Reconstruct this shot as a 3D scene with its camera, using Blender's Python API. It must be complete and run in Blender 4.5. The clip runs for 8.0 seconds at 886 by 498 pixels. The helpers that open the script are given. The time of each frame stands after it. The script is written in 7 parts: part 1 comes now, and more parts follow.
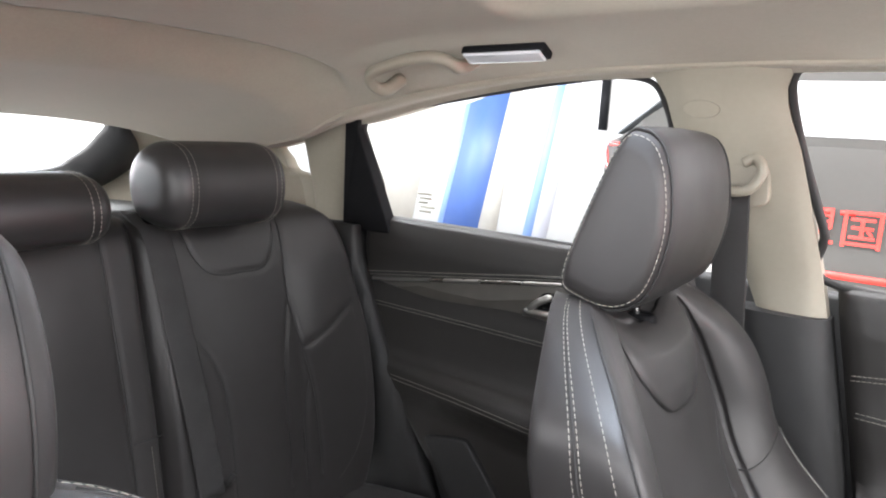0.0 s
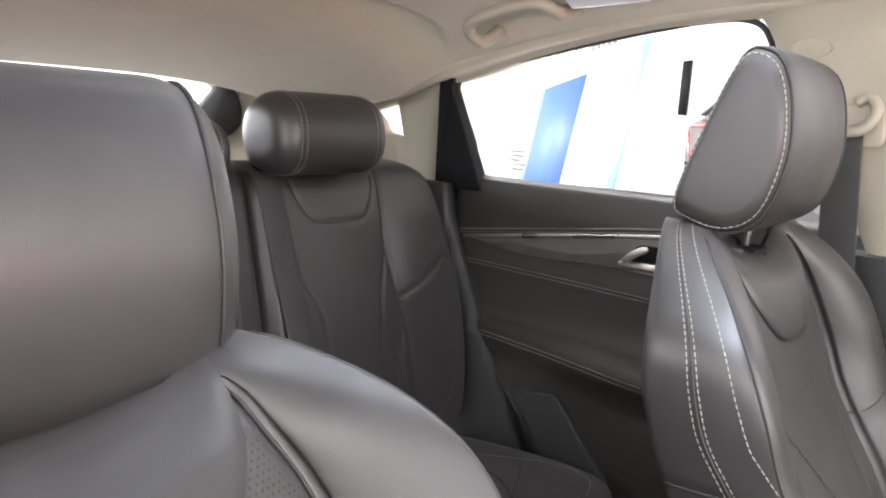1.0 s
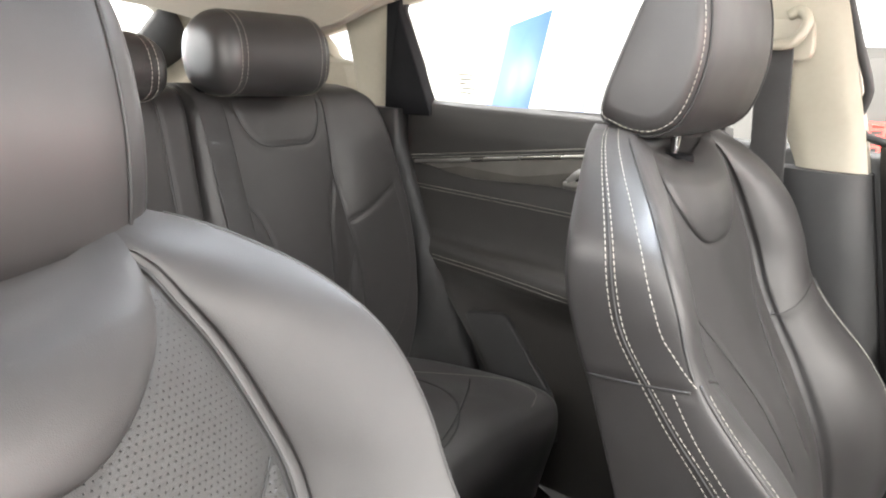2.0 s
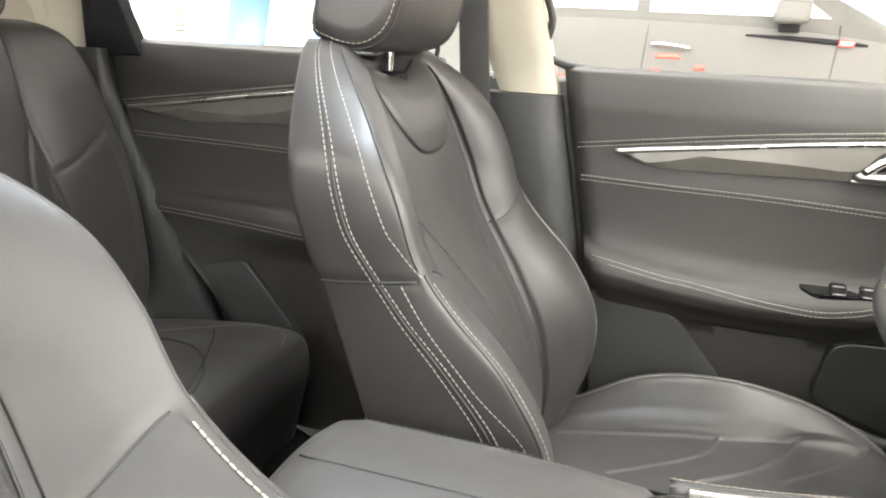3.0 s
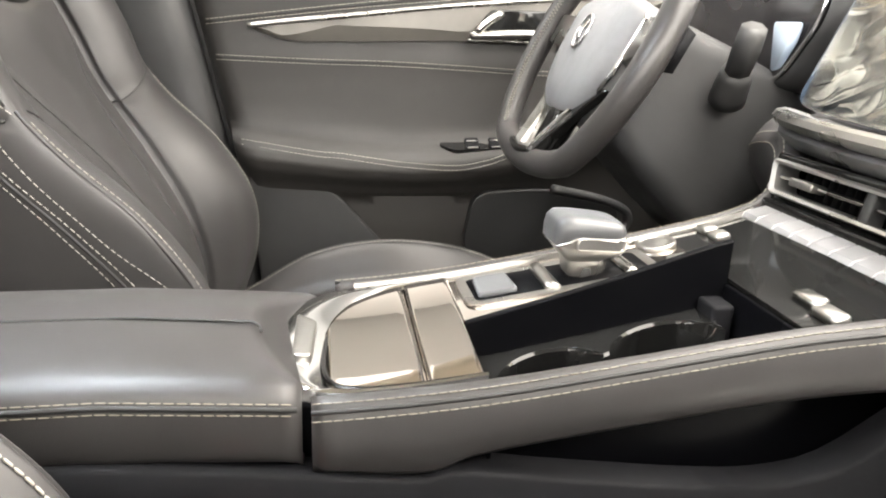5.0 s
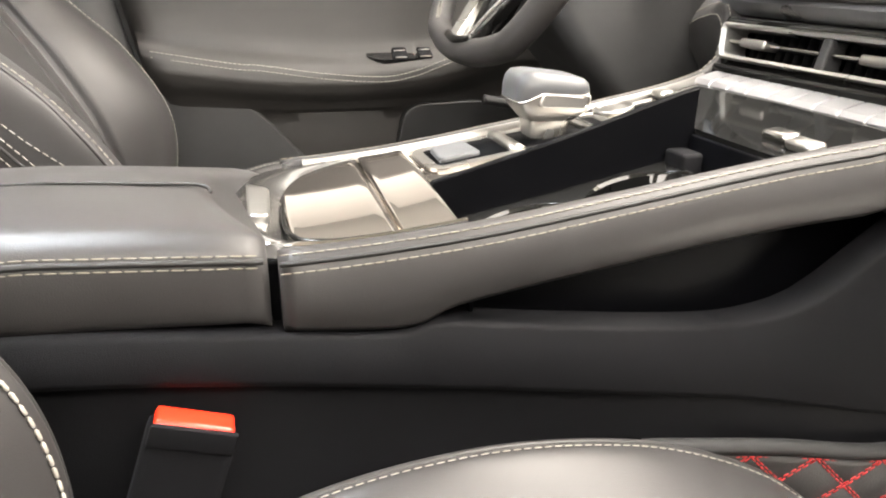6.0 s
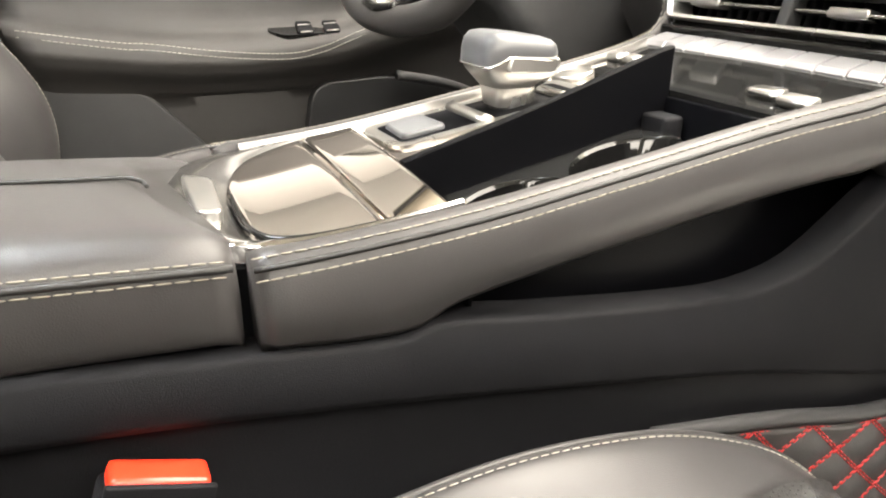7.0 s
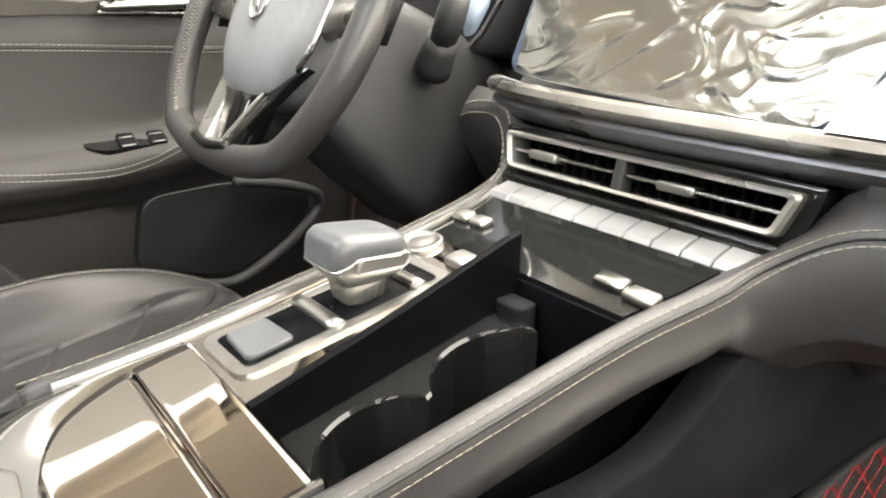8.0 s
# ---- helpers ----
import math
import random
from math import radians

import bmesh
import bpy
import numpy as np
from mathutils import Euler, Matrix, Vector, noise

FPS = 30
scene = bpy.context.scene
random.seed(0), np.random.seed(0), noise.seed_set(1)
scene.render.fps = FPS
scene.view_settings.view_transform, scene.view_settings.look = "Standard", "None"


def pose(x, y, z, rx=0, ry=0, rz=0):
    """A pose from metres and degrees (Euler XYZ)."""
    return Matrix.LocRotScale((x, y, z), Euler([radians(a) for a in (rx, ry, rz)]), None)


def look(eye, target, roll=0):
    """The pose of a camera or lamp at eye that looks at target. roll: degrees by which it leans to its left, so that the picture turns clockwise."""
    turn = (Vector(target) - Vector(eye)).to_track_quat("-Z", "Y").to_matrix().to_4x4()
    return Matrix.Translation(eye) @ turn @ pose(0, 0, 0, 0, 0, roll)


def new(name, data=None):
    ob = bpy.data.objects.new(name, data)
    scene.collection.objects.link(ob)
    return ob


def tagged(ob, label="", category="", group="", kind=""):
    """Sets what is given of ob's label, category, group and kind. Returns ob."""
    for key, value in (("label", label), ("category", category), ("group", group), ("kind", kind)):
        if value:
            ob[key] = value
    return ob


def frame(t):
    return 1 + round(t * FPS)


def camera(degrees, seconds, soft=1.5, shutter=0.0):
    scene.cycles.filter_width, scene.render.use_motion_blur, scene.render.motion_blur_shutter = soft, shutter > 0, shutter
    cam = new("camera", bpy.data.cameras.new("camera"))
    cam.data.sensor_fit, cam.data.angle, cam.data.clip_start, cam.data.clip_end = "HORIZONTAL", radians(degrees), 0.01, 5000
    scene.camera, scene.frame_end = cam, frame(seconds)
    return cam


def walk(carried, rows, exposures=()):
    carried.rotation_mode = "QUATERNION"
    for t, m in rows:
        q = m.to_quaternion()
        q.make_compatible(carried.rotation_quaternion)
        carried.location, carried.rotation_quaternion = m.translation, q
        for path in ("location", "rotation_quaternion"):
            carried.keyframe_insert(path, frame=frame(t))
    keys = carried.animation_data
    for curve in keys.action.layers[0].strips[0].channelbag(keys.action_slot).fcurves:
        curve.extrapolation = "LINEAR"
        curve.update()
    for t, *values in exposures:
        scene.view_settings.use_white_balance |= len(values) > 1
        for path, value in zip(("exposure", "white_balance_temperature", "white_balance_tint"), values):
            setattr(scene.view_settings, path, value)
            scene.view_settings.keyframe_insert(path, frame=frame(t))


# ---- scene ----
cam = camera(64.4, 8.0, soft=2.0)
PATH = [
    (0, (0.112, -0.403, 1.209), (-1.012, 1.216, 0.869), 3.4),
    (0.5, (0.105, -0.425, 1.184), (-1.133, 1.107, 0.837), 3.4),
    (1, (0.101, -0.457, 1.138), (-1.173, 1.039, 0.768), 3.0),
    (1.2, (0.11, -0.457, 1.115), (-1.175, 1.027, 0.732), 3.0),
    (2.3, (0.157, -0.448, 1.096), (-0.893, 1.154, 0.522), 3.3),
    (2.5, (0.163, -0.453, 1.081), (-0.743, 1.232, 0.501), 3.3),
    (3, (0.18, -0.455, 1.052), (-0.371, 1.38, 0.479), 3.1),
    (3.5, (0.2, -0.458, 1.034), (-0.058, 1.443, 0.467), 3.1),
    (4, (0.218, -0.457, 1.006), (0.214, 1.46, 0.437), 2.8),
    (4.5, (0.217, -0.453, 0.961), (0.428, 1.447, 0.373), 2.6),
    (4.7, (0.216, -0.455, 0.943), (0.494, 1.431, 0.339), 2.6),
    (5.8, (0.197, -0.439, 0.856), (0.687, 1.367, 0.15), 0.9),
    (6, (0.186, -0.436, 0.843), (0.752, 1.336, 0.108), 1.4),
    (6.5, (0.157, -0.403, 0.817), (0.855, 1.306, 0.05), 1.3),
    (7, (0.156, -0.367, 0.824), (1.003, 1.271, 0.049), 1.1),
    (7.5, (0.171, -0.335, 0.876), (1.201, 1.21, 0.133), 1.4),
    (8, (0.186, -0.313, 0.917), (1.399, 1.122, 0.233), 1.4),
]
# the film's exposure and white balance drift a little on the way
GAIN = [(0, 1.02, 6250, 12.5), (1.0, 1.28, 6400, 13.5), (2.5, 1.86, 6650, 8), (3.5, 1.84, 6800, 6.5), (4.5, 1.70, 6850, 9), (6.0, 1.96, 7050, 11.5), (6.5, 2.0, 7200, 12), (7.5, 2.04, 7050, 8.5), (8, 1.76, 6950, 9)]
walk(cam, [(t, look(eye, target, roll)) for t, eye, target, roll in PATH], exposures=GAIN)

# ---------------------------------------------------------------- light
world = bpy.data.worlds.new("showroom_daylight")
scene.world = world
world.use_nodes = True
wn = world.node_tree.nodes
sky = wn.new("ShaderNodeTexSky")
sky.sky_type = "NISHITA"
sky.sun_disc = False
sky.sun_elevation, sky.sun_rotation = radians(48), radians(120)
wn["Background"].inputs["Strength"].default_value = 0.07
world.node_tree.links.new(sky.outputs[0], wn["Background"].inputs["Color"])


def area_light(name, m, sx, sy, watts, colour=(1, 1, 1)):
    d = bpy.data.lights.new(name, "AREA")
    d.shape, d.size, d.size_y, d.energy, d.color = "RECTANGLE", sx, sy, watts, colour
    ob = new(name, d)
    ob.matrix_world = m
    return ob


sun_data = bpy.data.lights.new("sun", "SUN")
sun_data.energy, sun_data.angle, sun_data.color = 0.3, radians(20), (1.0, 0.97, 0.93)
sun = new("sun", sun_data)
sun.matrix_world = look((0, 0, 0), (-0.45, 0.62, -0.75))
# added fill lamps, ahead of the car and on the passenger's side, no glass modelled
area_light("fill_front", look((7.6, -0.6, 2.1), (0, 0, 1.0)), 10.0, 4.0, 760, (1.0, 0.97, 0.92))
area_light("fill_side", look((-0.9, -6.0, 2.0), (-0.6, 0, 0.9)), 13.0, 4.0, 1050, (1.0, 0.97, 0.93))
# added overhead fill lamps under the hall ceiling, out of view
area_light("fill_top_front", look((3.4, -0.3, 4.5), (3.4, -0.3, 0)), 7.0, 4.0, 400, (1.0, 0.97, 0.93))
area_light("fill_top_left", look((0.0, 3.6, 4.5), (0, 3.6, 0)), 14.0, 2.2, 60, (1.0, 0.98, 0.95))
area_light("fill_top_right", look((0.0, -3.6, 4.5), (0, -3.6, 0)), 14.0, 2.2, 400, (1.0, 0.98, 0.95))
area_light("fill_top_middle", look((0.2, 0.0, 4.5), (0.2, 0, 0)), 7.0, 2.2, 840, (0.98, 0.98, 0.96))
# cool fill added from behind and above to lift the rear seats
area_light("fill_back", look((-11.8, 0.0, 2.0), (0, 0, 1.6)), 12.0, 4.0, 650, (0.90, 0.97, 1.0))
area_light("fill_top_rear", look((-6.0, 0.0, 4.5), (-6.0, 0, 0)), 4.0, 8.0, 850, (0.92, 0.97, 1.0))


# ---------------------------------------------------------------- materials
def mat_new(name):
    m = bpy.data.materials.new(name)
    m.use_nodes = True
    return m, m.node_tree.nodes, m.node_tree.links, m.node_tree.nodes["Principled BSDF"]


def surface(name, colour, rough=0.5, metal=0.0, scale=60.0, vary=0.12, bump=0.0, bump_scale=900.0, coat=0.0, wear=0.08, voronoi=False, sheen=0.0):
    """Base colour with variation at two scales, uneven gloss and a fine relief."""
    m, n, l, b = mat_new(name)
    tc = n.new("ShaderNodeTexCoord")
    big, small = n.new("ShaderNodeTexNoise"), n.new("ShaderNodeTexNoise")
    big.inputs["Scale"].default_value, small.inputs["Scale"].default_value = scale * 0.12, scale
    big.inputs["Detail"].default_value, small.inputs["Detail"].default_value = 3, 5
    l.new(tc.outputs["Object"], big.inputs["Vector"])
    l.new(tc.outputs["Object"], small.inputs["Vector"])
    add = n.new("ShaderNodeMath")
    add.operation = "ADD"
    l.new(big.outputs["Fac"], add.inputs[0])
    l.new(small.outputs["Fac"], add.inputs[1])
    ramp = n.new("ShaderNodeMapRange")
    ramp.inputs["From Min"].default_value, ramp.inputs["From Max"].default_value = 0.6, 1.4
    ramp.inputs["To Min"].default_value, ramp.inputs["To Max"].default_value = 1 - vary, 1 + vary
    l.new(add.outputs[0], ramp.inputs["Value"])
    mix = n.new("ShaderNodeVectorMath")
    mix.operation = "SCALE"
    mix.inputs[0].default_value = colour
    l.new(ramp.outputs[0], mix.inputs["Scale"])
    l.new(mix.outputs[0], b.inputs["Base Color"])
    rr = n.new("ShaderNodeMapRange")
    rr.inputs["From Min"].default_value, rr.inputs["From Max"].default_value = 0.35, 0.65
    rr.inputs["To Min"].default_value, rr.inputs["To Max"].default_value = max(0.02, rough - wear), rough + wear
    l.new(big.outputs["Fac"], rr.inputs["Value"])
    l.new(rr.outputs[0], b.inputs["Roughness"])
    b.inputs["Metallic"].default_value = metal
    b.inputs["Coat Weight"].default_value = coat
    b.inputs["Coat Roughness"].default_value = 0.05
    if sheen:
        b.inputs["Sheen Weight"].default_value = sheen
        b.inputs["Sheen Roughness"].default_value = 0.5
    if bump:
        if voronoi:
            tex = n.new("ShaderNodeTexVoronoi")
            tex.feature = "DISTANCE_TO_EDGE"
            out = tex.outputs["Distance"]
        else:
            tex = n.new("ShaderNodeTexNoise")
            tex.inputs["Detail"].default_value = 4
            out = tex.outputs["Fac"]
        tex.inputs["Scale"].default_value = bump_scale
        l.new(tc.outputs["Object"], tex.inputs["Vector"])
        bp = n.new("ShaderNodeBump")
        bp.inputs["Strength"].default_value = bump
        bp.inputs["Distance"].default_value = 0.0012
        l.new(out, bp.inputs["Height"])
        l.new(bp.outputs[0], b.inputs["Normal"])
    return m


def perforated(name, colour, rough, pitch=0.0048):
    """Leather with rows of small punched holes, laid out in the plane of the pad."""
    m = surface(name, colour, rough, scale=50, bump=0.25, bump_scale=700, voronoi=True)
    n, l, b = m.node_tree.nodes, m.node_tree.links, m.node_tree.nodes["Principled BSDF"]
    tc = n.new("ShaderNodeTexCoord")
    sep = n.new("ShaderNodeSeparateXYZ")
    l.new(tc.outputs["UV"], sep.inputs[0])
    def axis(sock, off=None):
        a = n.new("ShaderNodeMath"); a.operation = "DIVIDE"; a.inputs[1].default_value = pitch
        l.new(sock, a.inputs[0])
        o = a.outputs[0]
        if off is not None:
            p = n.new("ShaderNodeMath"); p.operation = "ADD"; l.new(o, p.inputs[0]); l.new(off, p.inputs[1]); o = p.outputs[0]
        return o
    v = axis(sep.outputs["Y"])
    row = n.new("ShaderNodeMath"); row.operation = "FLOOR"; l.new(v, row.inputs[0])
    half = n.new("ShaderNodeMath"); half.operation = "MULTIPLY"; half.inputs[1].default_value = 0.5
    l.new(row.outputs[0], half.inputs[0])
    u = axis(sep.outputs["X"], half.outputs[0])
    sq = []
    for o in (u, v):
        f = n.new("ShaderNodeMath"); f.operation = "FRACT"; l.new(o, f.inputs[0])
        c = n.new("ShaderNodeMath"); c.operation = "SUBTRACT"; c.inputs[1].default_value = 0.5; l.new(f.outputs[0], c.inputs[0])
        q = n.new("ShaderNodeMath"); q.operation = "POWER"; q.inputs[1].default_value = 2.0; l.new(c.outputs[0], q.inputs[0])
        sq.append(q.outputs[0])
    s2 = n.new("ShaderNodeMath"); s2.operation = "ADD"; l.new(sq[0], s2.inputs[0]); l.new(sq[1], s2.inputs[1])
    hole = n.new("ShaderNodeMapRange")
    hole.inputs["From Min"].default_value, hole.inputs["From Max"].default_value = 0.005, 0.021
    l.new(s2.outputs[0], hole.inputs["Value"])
    old = b.inputs["Base Color"].links[0].from_socket
    mul = n.new("ShaderNodeVectorMath"); mul.operation = "SCALE"
    l.new(old, mul.inputs[0]); l.new(hole.outputs[0], mul.inputs["Scale"])
    l.new(mul.outputs[0], b.inputs["Base Color"])
    bp = n.new("ShaderNodeBump"); bp.inputs["Distance"].default_value = 0.002
    l.new(hole.outputs[0], bp.inputs["Height"])
    l.new(b.inputs["Normal"].links[0].from_socket, bp.inputs["Normal"])
    l.new(bp.outputs[0], b.inputs["Normal"])
    return m


def glass_material(name, tint=(1, 1, 1), rough=0.0):
    m, n, l, b = mat_new(name)
    b.inputs["Base Color"].default_value = (*tint, 1)
    b.inputs["Transmission Weight"].default_value = 1
    b.inputs["Roughness"].default_value = rough
    b.inputs["IOR"].default_value = 1.45
    return m


LEATHER = surface("black_leather", (0.0240, 0.0226, 0.0226), 0.41, scale=40, bump=0.10, bump_scale=900, voronoi=True)
LEATHER_PERF = perforated("perforated_leather", (0.024, 0.0232, 0.0228), 0.46, 0.0041)
LEATHER_DOOR = surface("door_leatherette", (0.0162, 0.0149, 0.0138), 0.5, scale=40, bump=0.25, bump_scale=800, voronoi=True)
SOFT_PLASTIC = surface("soft_black_plastic", (0.0185, 0.0185, 0.019), 0.58, scale=90, bump=0.3, bump_scale=1400)
HARD_PLASTIC = surface("grained_black_plastic", (0.0062, 0.0063, 0.0074), 0.6, scale=90, bump=0.3, bump_scale=1800)
HARD_PLASTIC.node_tree.nodes["Principled BSDF"].inputs["Specular IOR Level"].default_value = 0.10
# black plastic, darkened further so its colour carries the shade of deep recesses
MATT_DARK = surface("shaded_black_plastic", (0.0020, 0.0021, 0.0027), 0.42, scale=60, bump=0.1)
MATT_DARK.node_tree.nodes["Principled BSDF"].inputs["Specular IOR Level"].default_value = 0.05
LACQUER = surface("mirror_black_lacquer", (0.55, 0.505, 0.465), 0.022, metal=1.0, scale=30, vary=0.02, wear=0.004)
PIANO = surface("piano_black_lacquer", (0.005, 0.005, 0.005), 0.05, scale=30, wear=0.015)
PIANO.node_tree.nodes["Principled BSDF"].inputs["Specular IOR Level"].default_value = 0.36
CHROME = surface("chrome", (0.66, 0.66, 0.66), 0.10, metal=1.0, scale=40, vary=0.04, wear=0.04)
SATIN = surface("satin_silver", (0.36, 0.352, 0.335), 0.30, metal=1.0, scale=80, vary=0.06, bump=0.05, bump_scale=2500)
BRUSHED = surface("brushed_silver", (0.32, 0.32, 0.328), 0.42, metal=0.85, scale=120, vary=0.04, bump=0.05, bump_scale=2200)
WOOD_TRIM = surface("grey_faceted_trim", (0.075, 0.07, 0.062), 0.36, metal=0.3, scale=22, vary=0.25)
KNOB = surface("slate_grey_knob", (0.060, 0.062, 0.066), 0.36, scale=90, vary=0.08, bump=0.1, bump_scale=1600)
HEADLINING = surface("beige_headlining_cloth", (0.375, 0.34, 0.272), 0.9, scale=200, vary=0.07, bump=0.3, bump_scale=1600, sheen=0.2)
BEIGE = surface("beige_pillar_plastic", (0.28, 0.255, 0.205), 0.55, scale=120, vary=0.05, bump=0.2, bump_scale=1500)
LEVER_SILVER = surface("lever_silver", (0.36, 0.353, 0.335), 0.32, metal=0.85, scale=80, vary=0.06)
CARPET = surface("black_carpet", (0.015, 0.015, 0.016), 0.95, scale=300, vary=0.4, bump=0.8, bump_scale=900)
THREAD = surface("pale_thread", (0.30, 0.285, 0.25), 0.7, scale=300, vary=0.15)
THREAD_TAN = surface("tan_thread", (0.20, 0.182, 0.145), 0.7, scale=300, vary=0.15)
THREAD_DARK = surface("dark_thread", (0.09, 0.085, 0.08), 0.7, scale=300, vary=0.15)
SEAM = surface("seam_shadow_cord", (0.014, 0.014, 0.014), 0.6, scale=100)
WEBBING = surface("belt_webbing", (0.024, 0.023, 0.023), 0.7, scale=200, bump=0.6, bump_scale=1200)
RUBBER = surface("black_rubber", (0.014, 0.014, 0.014), 0.6, scale=100, bump=0.1)
RED_PLASTIC = surface("red_button_plastic", (0.85, 0.035, 0.015), 0.3, scale=60, vary=0.05)
RED_THREAD = surface("red_thread", (0.42, 0.02, 0.022), 0.6, scale=300)
CLEAR = glass_material("clear_glass")


# ---------------------------------------------------------------- mesh helpers
def mesh_of(bm, name, material):
    for f in bm.faces:
        f.smooth = True
    me = bpy.data.meshes.new(name)
    bm.normal_update()
    bm.to_mesh(me)
    bm.free()
    me.materials.append(material)
    return me


def part(name, bm, material, parent=None, label="", category="", kind="", flat=None):
    me = mesh_of(bm, name, material)
    ob = new(name, me)
    if flat is not None:
        me.set_sharp_from_angle(angle=radians(flat))
    if parent is not None:
        ob.parent = parent
    return tagged(ob, label, category, "", kind)


def thing(name, label, category, at=(0, 0, 0), group=""):
    ob = new(name)
    ob.empty_display_size = 0.05
    ob.location = at
    return tagged(ob, label, category, group)


def lerp(a, b, t):
    return a + (b - a) * t


def spline(points, count, closed=False):
    """Evenly counted points on a Catmull-Rom curve."""
    p = [Vector(q) for q in points]
    n = len(p)
    segs = n if closed else n - 1
    out = []
    for i in range(count):
        s = i / (count if closed else count - 1) * segs
        k = min(int(s), segs - 1)
        t = s - k
        if closed:
            a, b, c, d = p[(k - 1) % n], p[k % n], p[(k + 1) % n], p[(k + 2) % n]
        else:
            b, c = p[k], p[k + 1]
            a = p[k - 1] if k else b * 2 - c
            d = p[k + 2] if k + 2 < n else c * 2 - b
        out.append(0.5 * ((2 * b) + (c - a) * t + (2 * a - 5 * b + 4 * c - d) * t * t + (3 * b - a - 3 * c + d) * t ** 3))
    return out


def resample(points, step):
    """Points at an even spacing along a polyline."""
    p = [Vector(q) for q in points]
    d = [0.0]
    for a, b in zip(p, p[1:]):
        d.append(d[-1] + (b - a).length)
    count = max(2, int(d[-1] / step) + 1)
    out, k = [], 0
    for i in range(count):
        s = d[-1] * i / (count - 1)
        while k < len(p) - 2 and d[k + 1] < s:
            k += 1
        out.append(p[k].lerp(p[k + 1], (s - d[k]) / max(1e-9, d[k + 1] - d[k])))
    return out


def loft(bm, rings, closed=True, cap=True):
    rows = [[bm.verts.new(q) for q in r] for r in rings]
    for a, b in zip(rows, rows[1:]):
        n = len(a)
        for i in range(n if closed else n - 1):
            j = (i + 1) % n
            bm.faces.new((a[i], a[j], b[j], b[i]))
    if cap and closed:
        for r, flip in ((rows[0], True), (rows[-1], False)):
            bm.faces.new(r[::-1] if flip else r)
    return rows


def finish(bm):
    bmesh.ops.recalc_face_normals(bm, faces=bm.faces[:])
    return bm


def tube(bm, points, radius, sides=8, closed=False, flat=1.0):
    """A round bar along a curve; radius may be a list."""
    p = [Vector(q) for q in points]
    n = len(p)
    side = None
    rings = []
    for i in range(n):
        d = (p[(i + 1) % n] - p[i - 1]) if closed else (p[min(i + 1, n - 1)] - p[max(i - 1, 0)])
        d.normalize()
        if side is None:
            side = d.cross(Vector((0, 0, 1)) if abs(d.z) < 0.9 else Vector((0, 1, 0))).normalized()
        side = (side - d * side.dot(d)).normalized()
        up = side.cross(d)
        r = radius[i] if isinstance(radius, (list, tuple)) else radius
        rings.append([p[i] + r * (math.cos(2 * math.pi * k / sides) * side + flat * math.sin(2 * math.pi * k / sides) * up) for k in range(sides)])
    if closed:
        rings.append(rings[0])
        loft(bm, rings, cap=False)
        bmesh.ops.remove_doubles(bm, verts=bm.verts[:], dist=1e-6)
    else:
        loft(bm, rings)
    return bm


def stitches(bm, points, length=0.0048, gap=0.0016, radius=0.00048):
    """A row of thread dashes along a curve."""
    p = resample(points, (length + gap) / 2)
    for i in range(0, len(p) - 2, 2):
        a, b = p[i], p[i].lerp(p[i + 1], 2 * length / (length + gap)) if length < gap else p[i + 1]
        d = (b - a)
        if d.length < 1e-6:
            continue
        d.normalize()
        b = a + d * length
        s = d.cross(Vector((0, 0, 1)) if abs(d.z) < 0.9 else Vector((0, 1, 0))).normalized()
        u = s.cross(d)
        rows = [[a.lerp(b, t) + k * radius * (c * s + e * u) for c, e in ((1, 0), (0, 1), (-1, 0), (0, -1))] for t, k in ((0, 0.45), (0.18, 1), (0.82, 1), (1, 0.45))]
        loft(bm, rows)
    return bm


def box(bm, lo, hi, bevel=0.0, segments=2, m=None):
    """A box between two corners, with rounded edges."""
    b2 = bmesh.new()
    bmesh.ops.create_cube(b2, size=1)
    for v in b2.verts:
        v.co = Vector([lerp(lo[i], hi[i], v.co[i] + 0.5) for i in range(3)])
    if bevel:
        bmesh.ops.bevel(b2, geom=b2.edges[:], offset=bevel, segments=segments, profile=0.6, affect="EDGES")
    if m is not None:
        b2.transform(m)
    me = bpy.data.meshes.new("tmp")
    b2.to_mesh(me)
    b2.free()
    bm.from_mesh(me)
    bpy.data.meshes.remove(me)
    return bm


def prism(bm, outline, axis, a, b, bevel=0.0):
    """A flat outline in the two other axes, pushed along an axis from a to b, edges rounded."""
    b2 = bmesh.new()
    def place(u, v, w):
        q = [u, v]
        q.insert(axis, w)
        return Vector(q)
    lo = [b2.verts.new(place(u, v, a)) for u, v in outline]
    hi = [b2.verts.new(place(u, v, b)) for u, v in outline]
    n = len(lo)
    b2.faces.new(lo[::-1])
    b2.faces.new(hi)
    for i in range(n):
        b2.faces.new((lo[i], lo[(i + 1) % n], hi[(i + 1) % n], hi[i]))
    bmesh.ops.recalc_face_normals(b2, faces=b2.faces[:])
    if bevel:
        rim = [e for e in b2.edges if abs((e.verts[0].co - e.verts[1].co)[axis]) < 1e-6]
        bmesh.ops.bevel(b2, geom=rim, offset=bevel, segments=3, profile=0.6, affect="EDGES")
    me = bpy.data.meshes.new("tmp")
    b2.to_mesh(me)
    b2.free()
    bm.from_mesh(me)
    bpy.data.meshes.remove(me)
    return bm


